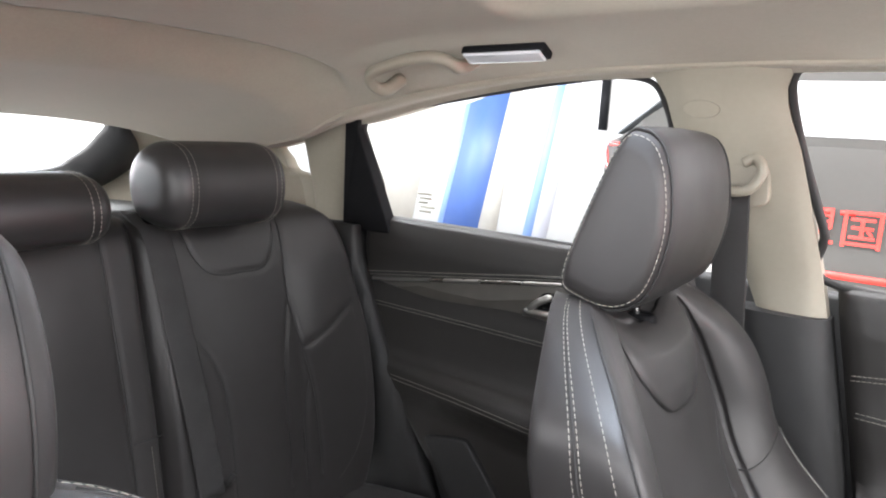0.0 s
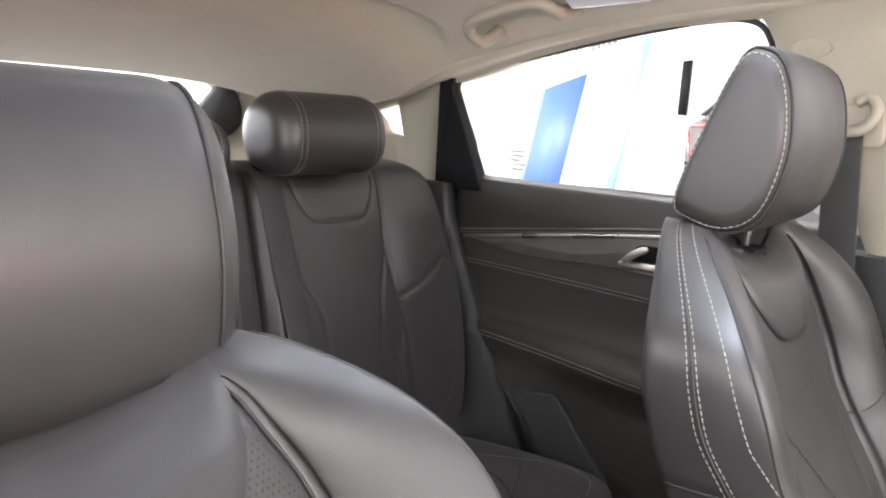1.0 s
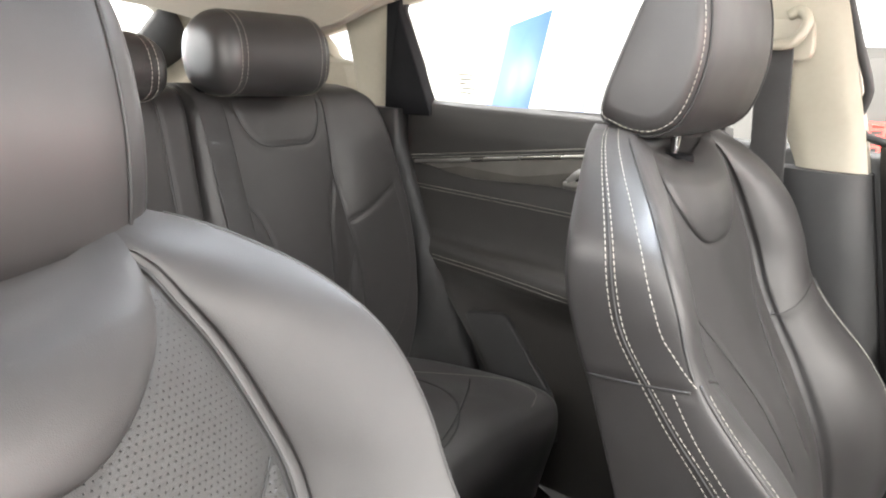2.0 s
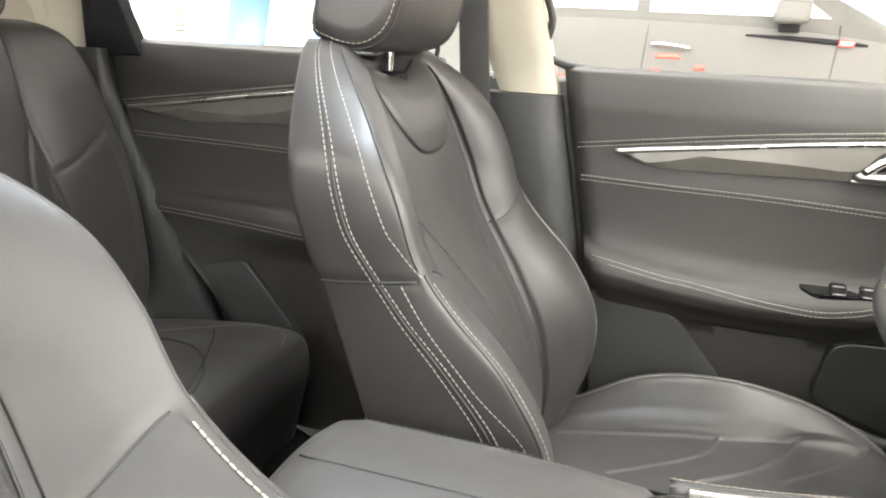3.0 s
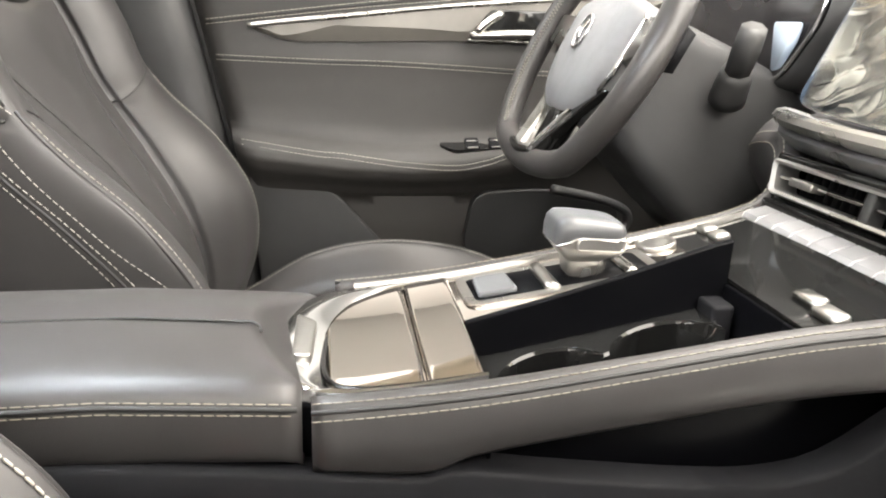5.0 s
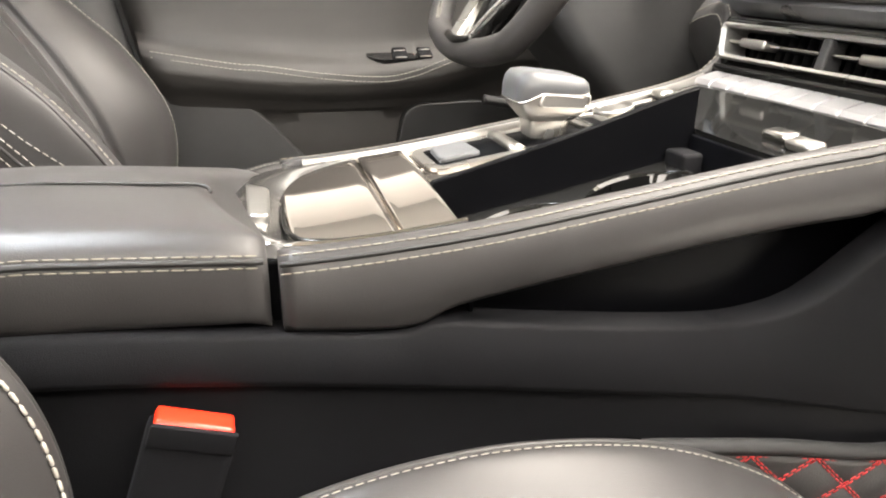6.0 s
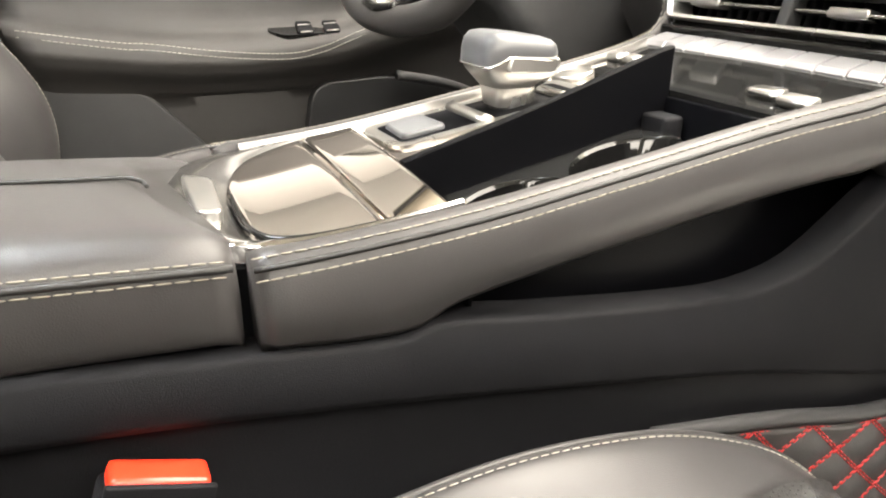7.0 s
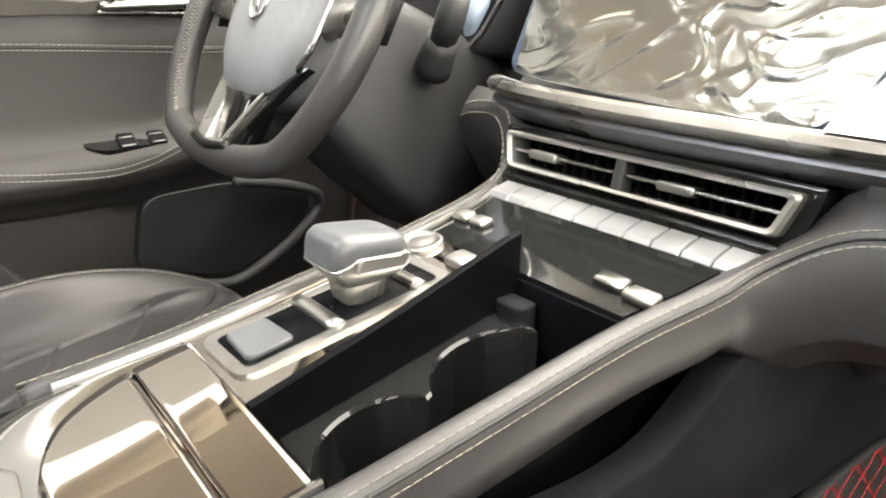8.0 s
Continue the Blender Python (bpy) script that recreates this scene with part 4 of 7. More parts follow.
def door_dressing(root, side, x0, x1, handle_x, st1, st2, trim, arm_line):
    """Stitch rows, trim strip and release handle, common to both doors of a side."""
    bm = bmesh.new()
    row_pair(bm, resample([(x, z, 0) for x, z in st1], 0.02) and [(q.x, q.y) for q in spline([(x, z, 0) for x, z in st1], 60)], side)
    row_pair(bm, [(q.x, q.y) for q in spline([(x, z, 0) for x, z in st2], 60)], side)
    part("stitching", bm, THREAD, root, kind="stuff")
    for c in (st1, st2):
        cord(root, [on_door(q.x, q.y - 0.0035, side, 0.0002) for q in spline([(x, z, 0) for x, z in c], 60)], 0.0016)
    # trim strip: lower edge, upper edge by x
    top = spline([(x, z, 0) for x, z, _ in trim], 50)
    bot = spline([(x, z, 0) for x, _, z in trim], 50)
    bm = bmesh.new()
    rings = []
    facets = [(0, 0.2), (7, 0.75), (15, 0.3), (26, 0.7), (37, 0.35), (49, 0.6)]
    for i, (a, b) in enumerate(zip(top, bot)):
        h = max(a.y - b.y, 0.002)
        f = next(lerp(f0, f1, (i - i0) / (i1 - i0)) for (i0, f0), (i1, f1) in zip(facets, facets[1:]) if i0 <= i <= i1)
        rings.append([on_door(a.x, a.y, side, -0.004, 0.004), on_door(a.x, a.y - 0.002, side, 0.005, 0.004), on_door(a.x, lerp(a.y, b.y, f), side, 0.0072, 0.004), on_door(b.x, b.y + min(0.002, h * 0.3), side, 0.0035, 0.004), on_door(b.x, b.y, side, -0.004, 0.004)])
    loft(bm, rings)
    part("trim_strip", finish(bm), WOOD_TRIM, root, "grey trim strip with long slanting facets", flat=6)
    bm = bmesh.new()
    tube(bm, [on_door(q.x, q.y + 0.001, side, 0.0065, 0.004) for q in top], 0.0040, 8)
    part("silver_edge", bm, SATIN, root, "satin silver edge line")
    # release handle in a dark bowl
    hx, hz = handle_x
    bm = bmesh.new()
    prism(bm, rounded([(hx - 0.066, hz - 0.022), (hx + 0.066, hz - 0.022), (hx + 0.075, hz + 0.026), (hx - 0.03, hz + 0.026)], 0.012), 1, side * 0.686, side * 0.692, 0.002)
    bowl = part("handle_bowl", bm, PIANO, root, "dark glossy handle bowl")
    bm = bmesh.new()
    tube(bm, spline([(hx - 0.062, side * 0.684, hz - 0.014), (hx - 0.02, side * 0.678, hz - 0.012), (hx + 0.03, side * 0.678, hz - 0.010), (hx + 0.062, side * 0.684, hz - 0.010)], 20), [0.006] + [0.0075] * 18 + [0.005], 10)
    tube(bm, spline([(hx - 0.052, side * 0.682, hz - 0.008), (hx - 0.035, side * 0.680, hz + 0.008), (hx - 0.012, side * 0.684, hz + 0.021)], 10), [0.007] * 9 + [0.004], 10)
    part("door_handle", bm, SATIN, bowl, "satin silver release handle")
    bm = bmesh.new()
    tube(bm, spline([(hx - 0.066, side * 0.6845, hz - 0.021), (hx + 0.03, side * 0.6845, hz - 0.022), (hx + 0.066, side * 0.6845, hz - 0.020)], 12), 0.002, 6)
    part("bowl_rim", bm, SATIN, bowl)
    # armrest stitches
    bm = bmesh.new()
    for o in (0, 0.008):
        stitches(bm, [Vector((q.x, side * (0.702 - q.z), q.y - o)) for q in spline(arm_line, 60)], 0.0058, 0.0008, 0.00048)
    part("armrest_stitching", bm, THREAD, root, kind="stuff")


front_r = [(0.25, 0.165), (0.55, 0.118), (0.70, 0.088), (0.90, 0.040), (1.02, 0.016)]
front_f = [(0.25, 0.80), (0.6, 0.84), (1.02, 0.86)]
rear_r = [(0.25, -0.56), (0.45, -0.60), (0.65, -0.75), (0.80, -0.845), (1.02, -0.86)]
rear_f = [(0.25, -0.05), (0.8, -0.12), (1.02, -0.20)]
door_1 = door_lining("door_1", front_r, front_f, 1, front_arm, "closed front door lined in black leatherette with pale stitching")
door_dressing(door_1, 1, 0, 0, (0.515, 0.905), [(0.050, 0.902), (0.30, 0.936), (0.50, 0.957), (0.641, 0.972), (0.78, 0.985)], [(0.062, 0.851), (0.2, 0.848), (0.328, 0.847), (0.45, 0.843), (0.567, 0.838), (0.70, 0.836)],
              [(0.112, 0.894, 0.892), (0.17, 0.902, 0.874), (0.26, 0.913, 0.874), (0.405, 0.931, 0.879), (0.57, 0.947, 0.880), (0.70, 0.958, 0.896), (0.79, 0.966, 0.955)],
              [(0.096, 0.728, 0.0365), (0.205, 0.711, 0.0425), (0.25, 0.707, 0.0435), (0.342, 0.694, 0.0445), (0.431, 0.688, 0.0445), (0.483, 0.696, 0.0440), (0.52, 0.708, 0.0415), (0.60, 0.735, 0.036), (0.66, 0.752, 0.026)])
door_2 = door_lining("door_2", rear_r, rear_f, 1, rear_arm, "closed rear door lined in black leatherette with pale stitching")
door_dressing(door_2, 1, 0, 0, (-0.395, 0.910), [(-0.85, 0.903), (-0.6, 0.938), (-0.40, 0.966), (-0.22, 0.982)], [(-0.83, 0.846), (-0.6, 0.844), (-0.42, 0.841), (-0.25, 0.838)],
              [(-0.82, 0.892, 0.890), (-0.74, 0.903, 0.880), (-0.657, 0.915, 0.875), (-0.5, 0.938, 0.884), (-0.384, 0.953, 0.886), (-0.28, 0.966, 0.890)],
              [(-0.75, 0.705, 0.026), (-0.60, 0.702, 0.036), (-0.50, 0.698, 0.043), (-0.40, 0.692, 0.046), (-0.25, 0.690, 0.046)])
door_4 = door_lining("door_4", front_r, front_f, -1, front_arm, "closed front passenger door with black lining")
door_3 = door_lining("door_3", rear_r, rear_f, -1, rear_arm, "closed rear door on the passenger side, black lining")

# switch panel on the driver's armrest
def on_rest(x, y, h=0.0):
    """The sloping top of the armrest where the switches sit."""
    return Vector((x, y, 0.7235 + 0.6 * (y - 0.69) + 0.03 * (x - 0.48) + h))


bm = bmesh.new()
ring = rounded([(0.405, 0.684), (0.430, 0.670), (0.57, 0.672), (0.60, 0.682), (0.575, 0.697), (0.43, 0.697)], 0.01)
loft(bm, [[on_rest(x, y, h) for x, y in ring] for h in (-0.012, 0.0, 0.001)])
switch_panel = part("switch_panel", finish(bm), PIANO, door_1, "glossy window switch panel", flat=30)
for sx, sy in ((0.463, 0.6765), (0.463, 0.6905), (0.503, 0.6765), (0.503, 0.6905), (0.550, 0.684)):
    bm = bmesh.new()
    ring = rounded([(sx - 0.012, sy - 0.0062), (sx + 0.012, sy - 0.0062), (sx + 0.012, sy + 0.0062), (sx - 0.012, sy + 0.0062)], 0.003)
    loft(bm, [[on_rest(lerp(sx, x, k), lerp(sy, y, k), h) for x, y in ring] for k, h in ((1, 0.0), (1, 0.004), (0.85, 0.006), (0.5, 0.0062))])
    sw = part("window_switch", finish(bm), HARD_PLASTIC, switch_panel, "silver-edged window switch", flat=40)
    bm = bmesh.new()
    tube(bm, [on_rest(sx - 0.009, sy - 0.0063, 0.0045), on_rest(sx + 0.009, sy - 0.0063, 0.0045)], 0.0011, 6)
    part("switch_edge", bm, SATIN, sw)

# raised panel and map pocket of the front door
bm = bmesh.new()
prism(bm, rounded([(0.10, 0.672), (0.20, 0.655), (0.24, 0.636), (0.275, 0.598), (0.318, 0.549), (0.345, 0.49), (0.37, 0.40), (0.12, 0.40)], 0.014), 1, 0.683, 0.702, 0.005)
part("raised_panel", bm, SOFT_PLASTIC, door_1)
LIP = spline([(0.43, 0.522, 0), (0.512, 0.506, 0), (0.588, 0.492, 0), (0.667, 0.526, 0), (0.733, 0.576, 0), (0.741, 0.598, 0), (0.724, 0.616, 0), (0.67, 0.634, 0), (0.60, 0.648, 0)], 60)
bm = bmesh.new()
tube(bm, [Vector((q.x, 0.658, q.y)) for q in LIP], 0.010, 10, flat=0.8)
pocket = part("map_pocket_rim", bm, SOFT_PLASTIC, door_1)
bm = bmesh.new()
prism(bm, rounded([(0.45, 0.535), (0.588, 0.497), (0.667, 0.528), (0.733, 0.580), (0.728, 0.612), (0.60, 0.645), (0.47, 0.640)], 0.03), 1, 0.672, 0.700, 0.003)
part("map_pocket", bm, surface("satin_pocket_plastic", (0.0085, 0.0085, 0.0088), 0.36, scale=90, bump=0.15, bump_scale=1400), door_1)
bm = bmesh.new()
prism(bm, rounded([(-0.66, 0.60), (-0.56, 0.62), (-0.44, 0.48), (-0.42, 0.38), (-0.52, 0.38)], 0.015), 1, 0.675, 0.70, 0.005)
part("map_pocket_rim", bm, SOFT_PLASTIC, door_2)


# window seals and panes
def window_seal(name, pts, parent, radius, side=1):
    bm = bmesh.new()
    tube(bm, [Vector((q.x, side * (rail_y(q.y) + 0.012), q.y)) for q in spline([(x, z, 0) for x, z in pts], 80, True)], radius, 8, closed=True)
    return part(name, bm, RUBBER, parent)


window_seal("window_seal", [(-0.790, 1.018), (-0.5, 1.02), (-0.25, 1.022), (-0.20, 1.03), (-0.215, 1.15), (-0.232, 1.26), (-0.27, 1.297), (-0.40, 1.289), (-0.62, 1.256), (-0.805, 1.222), (-0.838, 1.196), (-0.814, 1.09)], door_2, 0.0045)
window_seal("window_seal", [(0.02, 1.02), (0.4, 1.018), (0.8, 1.01), (0.84, 1.03), (0.7, 1.12), (0.5, 1.25), (0.40, 1.295), (0.1, 1.31), (-0.02, 1.315), (-0.062, 1.30), (-0.05, 1.22), (-0.01, 1.10)], door_1, 0.0065)


def pane(name, x0, x1, parent, side=1):
    bm = bmesh.new()
    sheet(bm, lambda x, z: Vector((x, side * (rail_y(z) + 0.028), z)), steps(x0, x1, 6), steps(1.0, 1.32, 10))
    ob = part(name, bm, CLEAR, parent)
    ob.visible_shadow = False
    return ob


# black window divider at the rear of the rear door
bm = bmesh.new()
prism(bm, rounded([(-0.915, 0.985), (-0.785, 0.990), (-0.838, 1.196), (-0.826, 1.220), (-0.866, 1.212)], 0.006), 1, 0.668, 0.70, 0.004)
for v in bm.verts:
    v.co.y += rail_y(v.co.z) - 0.68
part("window_divider", bm, HARD_PLASTIC, door_2, "black window divider")

# printed marks on the rear door's glass
for k in range(5):
    bm = bmesh.new()
    x0, z0 = -0.735 + 0.004 * (k % 2), 1.075 - 0.009 * k
    sheet(bm, lambda x, z: Vector((x, rail_y(z) + 0.026, z)), steps(x0, x0 + 0.034 - 0.006 * (k % 3), 2), steps(z0, z0 + 0.004, 2))
    thicken(bm, 0.0006)
    part("glass_mark", bm, surface("grey_print", (0.5, 0.48, 0.40), 0.5, scale=40), door_2)

# roof furniture
handle = thing("grab_handle", "beige plastic grab handle over the rear door", "grab handle")
bm = bmesh.new()
tube(bm, spline([(-0.628, 0.530, 1.272), (-0.634, 0.498, 1.252), (-0.640, 0.472, 1.258), (-0.625, 0.452, 1.274), (-0.57, 0.447, 1.289), (-0.52, 0.449, 1.297), (-0.490, 0.456, 1.294), (-0.478, 0.482, 1.286), (-0.482, 0.525, 1.300)], 44), [0.0115] * 8 + [0.0095] * 28 + [0.0115] * 8, 14)
bm.transform(pose(-0.012, 0.0, 0.012))
part("grip", bm, BEIGE, handle)
lamp = thing("reading_lamp", "clear-lensed reading lamp set in the roof rail", "lamp")
bm = bmesh.new()
LAMP = pose(-0.405, 0.462, 1.316, -22, -2, 3)
box(bm, (-0.0625, -0.0145, -0.0065), (0.0665, 0.0155, 0.006), 0.005, 3, LAMP)
part("bezel", bm, HARD_PLASTIC, lamp)
bm = bmesh.new()
box(bm, (-0.060, -0.0130, -0.0095), (0.060, 0.0140, -0.004), 0.004, 3, LAMP)
part("lens", bm, surface("lamp_lens", (0.75, 0.77, 0.8), 0.12, scale=20, coat=1.0), lamp, "clear ribbed lens")


# ---------------------------------------------------------------- centre console
def deck_z(x):
    """Height of the console's top face along the car."""
    return table([(-0.08, 0.705), (0.10, 0.705), (0.20, 0.702), (0.30, 0.708), (0.40, 0.722), (0.50, 0.738), (0.56, 0.748), (0.60, 0.757), (0.66, 0.775)], x)[0]


def left_y(x):
    return table([(0.18, 0.082), (0.25, 0.084), (0.40, 0.090), (0.50, 0.095), (0.60, 0.108), (0.66, 0.125)], x)[0]


def right_y(x):
    return table([(0.18, -0.084), (0.25, -0.086), (0.40, -0.092), (0.50, -0.098), (0.58, -0.112), (0.64, -0.122), (0.70, -0.150)], x)[0]


console = thing("centre_console", "black leather-trimmed centre console with lacquer and chrome", "console")

# armrest box
def arm_rise(x):
    """The lid climbs a little towards the rear."""
    return 0.003 + 0.075 * (0.20 - max(x, 0.095))


bm = bmesh.new()
ARM = [(-0.090, 0.668), (-0.0985, 0.668), (-0.1020, 0.674), (-0.1025, 0.690), (-0.1005, 0.702), (-0.094, 0.711), (-0.080, 0.716), (-0.04, 0.719), (0.008, 0.719), (0.05, 0.712), (0.076, 0.702), (0.088, 0.693), (0.094, 0.680), (0.094, 0.664)]
rings = []
for x in (-0.092, -0.088, -0.080, -0.066, -0.045, -0.015, 0.03, 0.08, 0.13, 0.17, 0.190, 0.198, 0.2015):
    e = 0.0
    if x < -0.045:
        t = (-0.045 - x) / 0.047
        e = 1 - math.sqrt(max(0, 1 - t * t))
    f = 0.006 * max(0, (x - 0.19) / 0.0115) ** 2
    rings.append([Vector((x + (0.020 * min(1, max(0, (y - 0.035) / 0.045)) - 0.027 * max(0, 1 - (y / 0.088) ** 2)) * max(0, (x - 0.10) / 0.10), y * (1 - 0.12 * e) - math.copysign(f, y), lerp(z, 0.62, 0.55 * e) - f + arm_rise(x))) for y, z in [(p.x, p.y) for p in spline([(a, b, 0) for a, b in ARM], 48)]])
loft(bm, rings)
lid = part("armrest_lid", finish(bm), LEATHER, console, "padded black leather armrest lid", flat=70)

def arm_surface(x, y, out=0.0):
    p = [(q.x, q.y) for q in spline([(a, b, 0) for a, b in ARM], 96)]
    for a, b in zip(p, p[1:]):
        if a[0] <= y <= b[0] and b[0] > a[0]:
            return Vector((x, y, lerp(a[1], b[1], (y - a[0]) / (b[0] - a[0])) + out + arm_rise(x)))
    return Vector((x, y, 0.70))


for q in ((-0.0990, 0.7058), (-0.1014, 0.7000)):
    sewn(lid, [Vector((x, q[0] - 0.0008, q[1] + arm_rise(x))) for x in steps(-0.05, 0.197, 50)], material=THREAD_TAN, length=0.0060, gap=0.0008, radius=0.00042)
cord(lid, [Vector((x, -0.1008, 0.7030 + arm_rise(x))) for x in steps(-0.06, 0.199, 20)], 0.0016)
cord(lid, [arm_surface(x, -0.020, 0.0001) for x in steps(-0.06, 0.168, 20)] + spline([arm_surface(0.170, -0.021, 0), arm_surface(0.1745, -0.026, 0), arm_surface(0.176, -0.034, 0)], 6), 0.0011)
sewn(lid, [arm_surface(x, 0.0845, 0.001) for x in steps(-0.05, 0.212, 50)], material=THREAD_DARK, name="far_stitching", length=0.0042, gap=0.0022, radius=0.0006)
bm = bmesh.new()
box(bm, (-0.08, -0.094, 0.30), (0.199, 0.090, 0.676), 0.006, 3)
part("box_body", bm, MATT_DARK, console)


# long leather rails beside the deck
CHEEK_SEAM = [(0.568, -0.1275, 0.7525), (0.585, -0.132, 0.760), (0.599, -0.142, 0.770), (0.609, -0.160, 0.7835), (0.616, -0.176, 0.7905), (0.619, -0.196, 0.794), (0.623, -0.24, 0.796), (0.637, -0.33, 0.797), (0.68, -0.5, 0.797)]
CHEEK_TOP = [(0.570, -0.112, 0.7545), (0.592, -0.117, 0.760), (0.614, -0.126, 0.768), (0.632, -0.140, 0.785), (0.640, -0.158, 0.810), (0.640, -0.185, 0.820), (0.642, -0.24, 0.822), (0.652, -0.33, 0.822), (0.69, -0.5, 0.822)]


def rail(side):
    def edge(x):
        return left_y(x) if side > 0 else right_y(x)
    start = 0.2250 if side > 0 else 0.207
    xs = steps(start, 0.655 if side > 0 else 0.552, 48)
    rings = []
    for x in xs:
        y, z = edge(x), deck_z(x)
        o = side
        low = table([(0.20, 0.668), (0.275, 0.662), (0.30, 0.672), (0.42, 0.691), (0.566, 0.712), (0.66, 0.724)], x)[0]
        f = 0.004 * max(0, 1 - (x - start) / 0.006)
        rings.append([Vector((x, y + o * 0.002, z - 0.012)), Vector((x, y + o * 0.002, z + 0.004)), Vector((x, y + o * 0.007, z + 0.007 - f)), Vector((x, y + o * 0.014, z + 0.004 - f)), Vector((x, y + o * (0.019 - f), z - 0.006)),
                      Vector((x, y + o * (0.0215 - f), lerp(z, low, 0.5))), Vector((x, y + o * (0.022 - f), low + 0.004)), Vector((x, y + o * 0.019, low)), Vector((x, y + o * 0.004, low))])
    seams = [[Vector((x, edge(x) + side * dy, deck_z(x) + dz)) for x in xs] for dy, dz in ((0.0130, 0.0052), (0.0186, -0.0030), (0.0164, 0.0015))]
    if side < 0:
        # the rail swings out into the leather cheek under the dashboard
        so, si = spline(CHEEK_SEAM, 60), spline(CHEEK_TOP, 60)
        for k, (q, w) in enumerate(zip(so, si)):
            t = so[min(k + 1, 59)] - so[max(k - 1, 0)]
            o = Vector((-abs(t.y), -t.x, 0)).normalized()
            f = min(1, k / 14)
            low = q + o * 0.004 + Vector((0, 0, lerp(-0.038, -0.066, f)))
            rings.append([w + Vector((0.02 * f, 0.001, -0.012 * (1 - f) - 0.004 * f)), w, w.lerp(q, 0.45) + Vector((0, 0, 0.003)), q - o * 0.003 + Vector((0, 0, 0.0028)), q + o * 0.0026 + Vector((0, 0, -0.0075)), q.lerp(low, 0.5) + o * 0.004, low + Vector((0, 0, 0.004)), low - o * 0.003, low - o * 0.018 + Vector((0.03 * f, 0, -0.03 * f))])
            seams[0].append(q - o * 0.0034 + Vector((0, 0, 0.0037)))
            seams[1].append(q + o * 0.0022 + Vector((0, 0, -0.0045)))
            seams[2].append(q.copy())
    bm = bmesh.new()
    loft(bm, rings)
    ob = part("leather_rail", finish(bm), LEATHER, console, "leather-wrapped console edge with twin stitching", flat=75)
    for seam in seams[:2]:
        sewn(ob, seam, material=THREAD_TAN, length=0.0054, gap=0.0006, radius=0.00042)
    cord(ob, seams[2], 0.0013)
    if side < 0:
        return
    # bright strip along the inner side of the rail
    bm = bmesh.new()
    rings = []
    for x in steps(0.240, 0.60, 50):
        y, z = edge(x), deck_z(x)
        w = 0.0036
        rings.append([Vector((x, y - side * w, z - 0.004)), Vector((x, y - side * w, z + 0.003)), Vector((x, y - side * w * 0.4, z + 0.0065)), Vector((x, y + side * 0.0022, z + 0.006)), Vector((x, y + side * 0.0022, z - 0.004))])
    loft(bm, rings)
    part("silver_strip", finish(bm), SATIN, console, "satin silver edge strip", flat=40)


rail(1)
rail(-1)

# rounded chrome frame behind the lacquered lid
inner = [(0.312, 0.070), (0.281, 0.0665), (0.257, 0.0575), (0.236, 0.042), (0.220, 0.013), (0.2135, -0.038), (0.217, -0.070), (0.232, -0.0815), (0.262, -0.084), (0.312, -0.083)]
outer_ = [(0.312, 0.0805), (0.252, 0.0805), (0.222, 0.0765), (0.198, 0.059), (0.183, 0.024), (0.180, -0.038), (0.190, -0.070), (0.214, -0.0865), (0.250, -0.0885), (0.312, -0.0875)]
pi, po = spline([(x, y, 0) for x, y in inner], 60), spline([(x, y, 0) for x, y in outer_], 60)
bm = bmesh.new()
loft(bm, [[Vector((b.x, b.y, deck_z(b.x) - 0.012)), Vector((b.x, b.y, deck_z(b.x) + 0.001)), Vector((lerp(b.x, a.x, 0.15), lerp(b.y, a.y, 0.15), deck_z(b.x) + 0.005)), Vector((lerp(b.x, a.x, 0.55), lerp(b.y, a.y, 0.55), deck_z(b.x) + 0.006)), Vector((a.x, a.y, deck_z(a.x) + 0.001)), Vector((a.x, a.y, deck_z(a.x) - 0.012))] for a, b in zip(pi, po)])
part("chrome_frame", finish(bm), CHROME, console, "bright chrome frame", flat=50)
bm = bmesh.new()
prism(bm, rounded([(0.1965, 0.022), (0.2105, 0.008), (0.2065, -0.046), (0.1945, -0.044)], 0.005), 2, 0.700, 0.7122, 0.002)
part("lid_button", bm, SATIN, console, "silver lid button")

# lacquered lid in two leaves
for name, x0, x1 in (("sliding_lid", 0.2155, 0.2762), ("fixed_panel", 0.2780, 0.3132)):
    bm = bmesh.new()
    rings = []
    for x in steps(x0, x1, 14):
        hi = table([(0.2155, -0.005), (0.221, 0.014), (0.228, 0.029), (0.237, 0.0415), (0.257, 0.056), (0.281, 0.0655), (0.33, 0.072)], x)[0]
        lo = -table([(0.2155, 0.060), (0.219, 0.071), (0.225, 0.0775), (0.234, 0.081), (0.262, 0.083), (0.33, 0.082)], x)[0]
        z = deck_z(x) + 0.0052
        rings.append([Vector((x, lo, z - 0.012))] + [Vector((x, y, z + 0.055 * y - 0.25 * y * y - (0.0006 if x in (x0, x1) else 0))) for y in steps(lo, hi, 20)] + [Vector((x, hi, z - 0.012))])
    loft(bm, rings)
    part(name, finish(bm), LACQUER, console, "mirror-like black lacquer panel")
# black gap round the lid
bm = bmesh.new()
tube(bm, [Vector((q.x + 0.0012, q.y * 0.985, deck_z(q.x) + 0.0030)) for q in pi if q.x < 0.318], 0.0016, 6)
part("lid_gap", bm, PIANO, console)
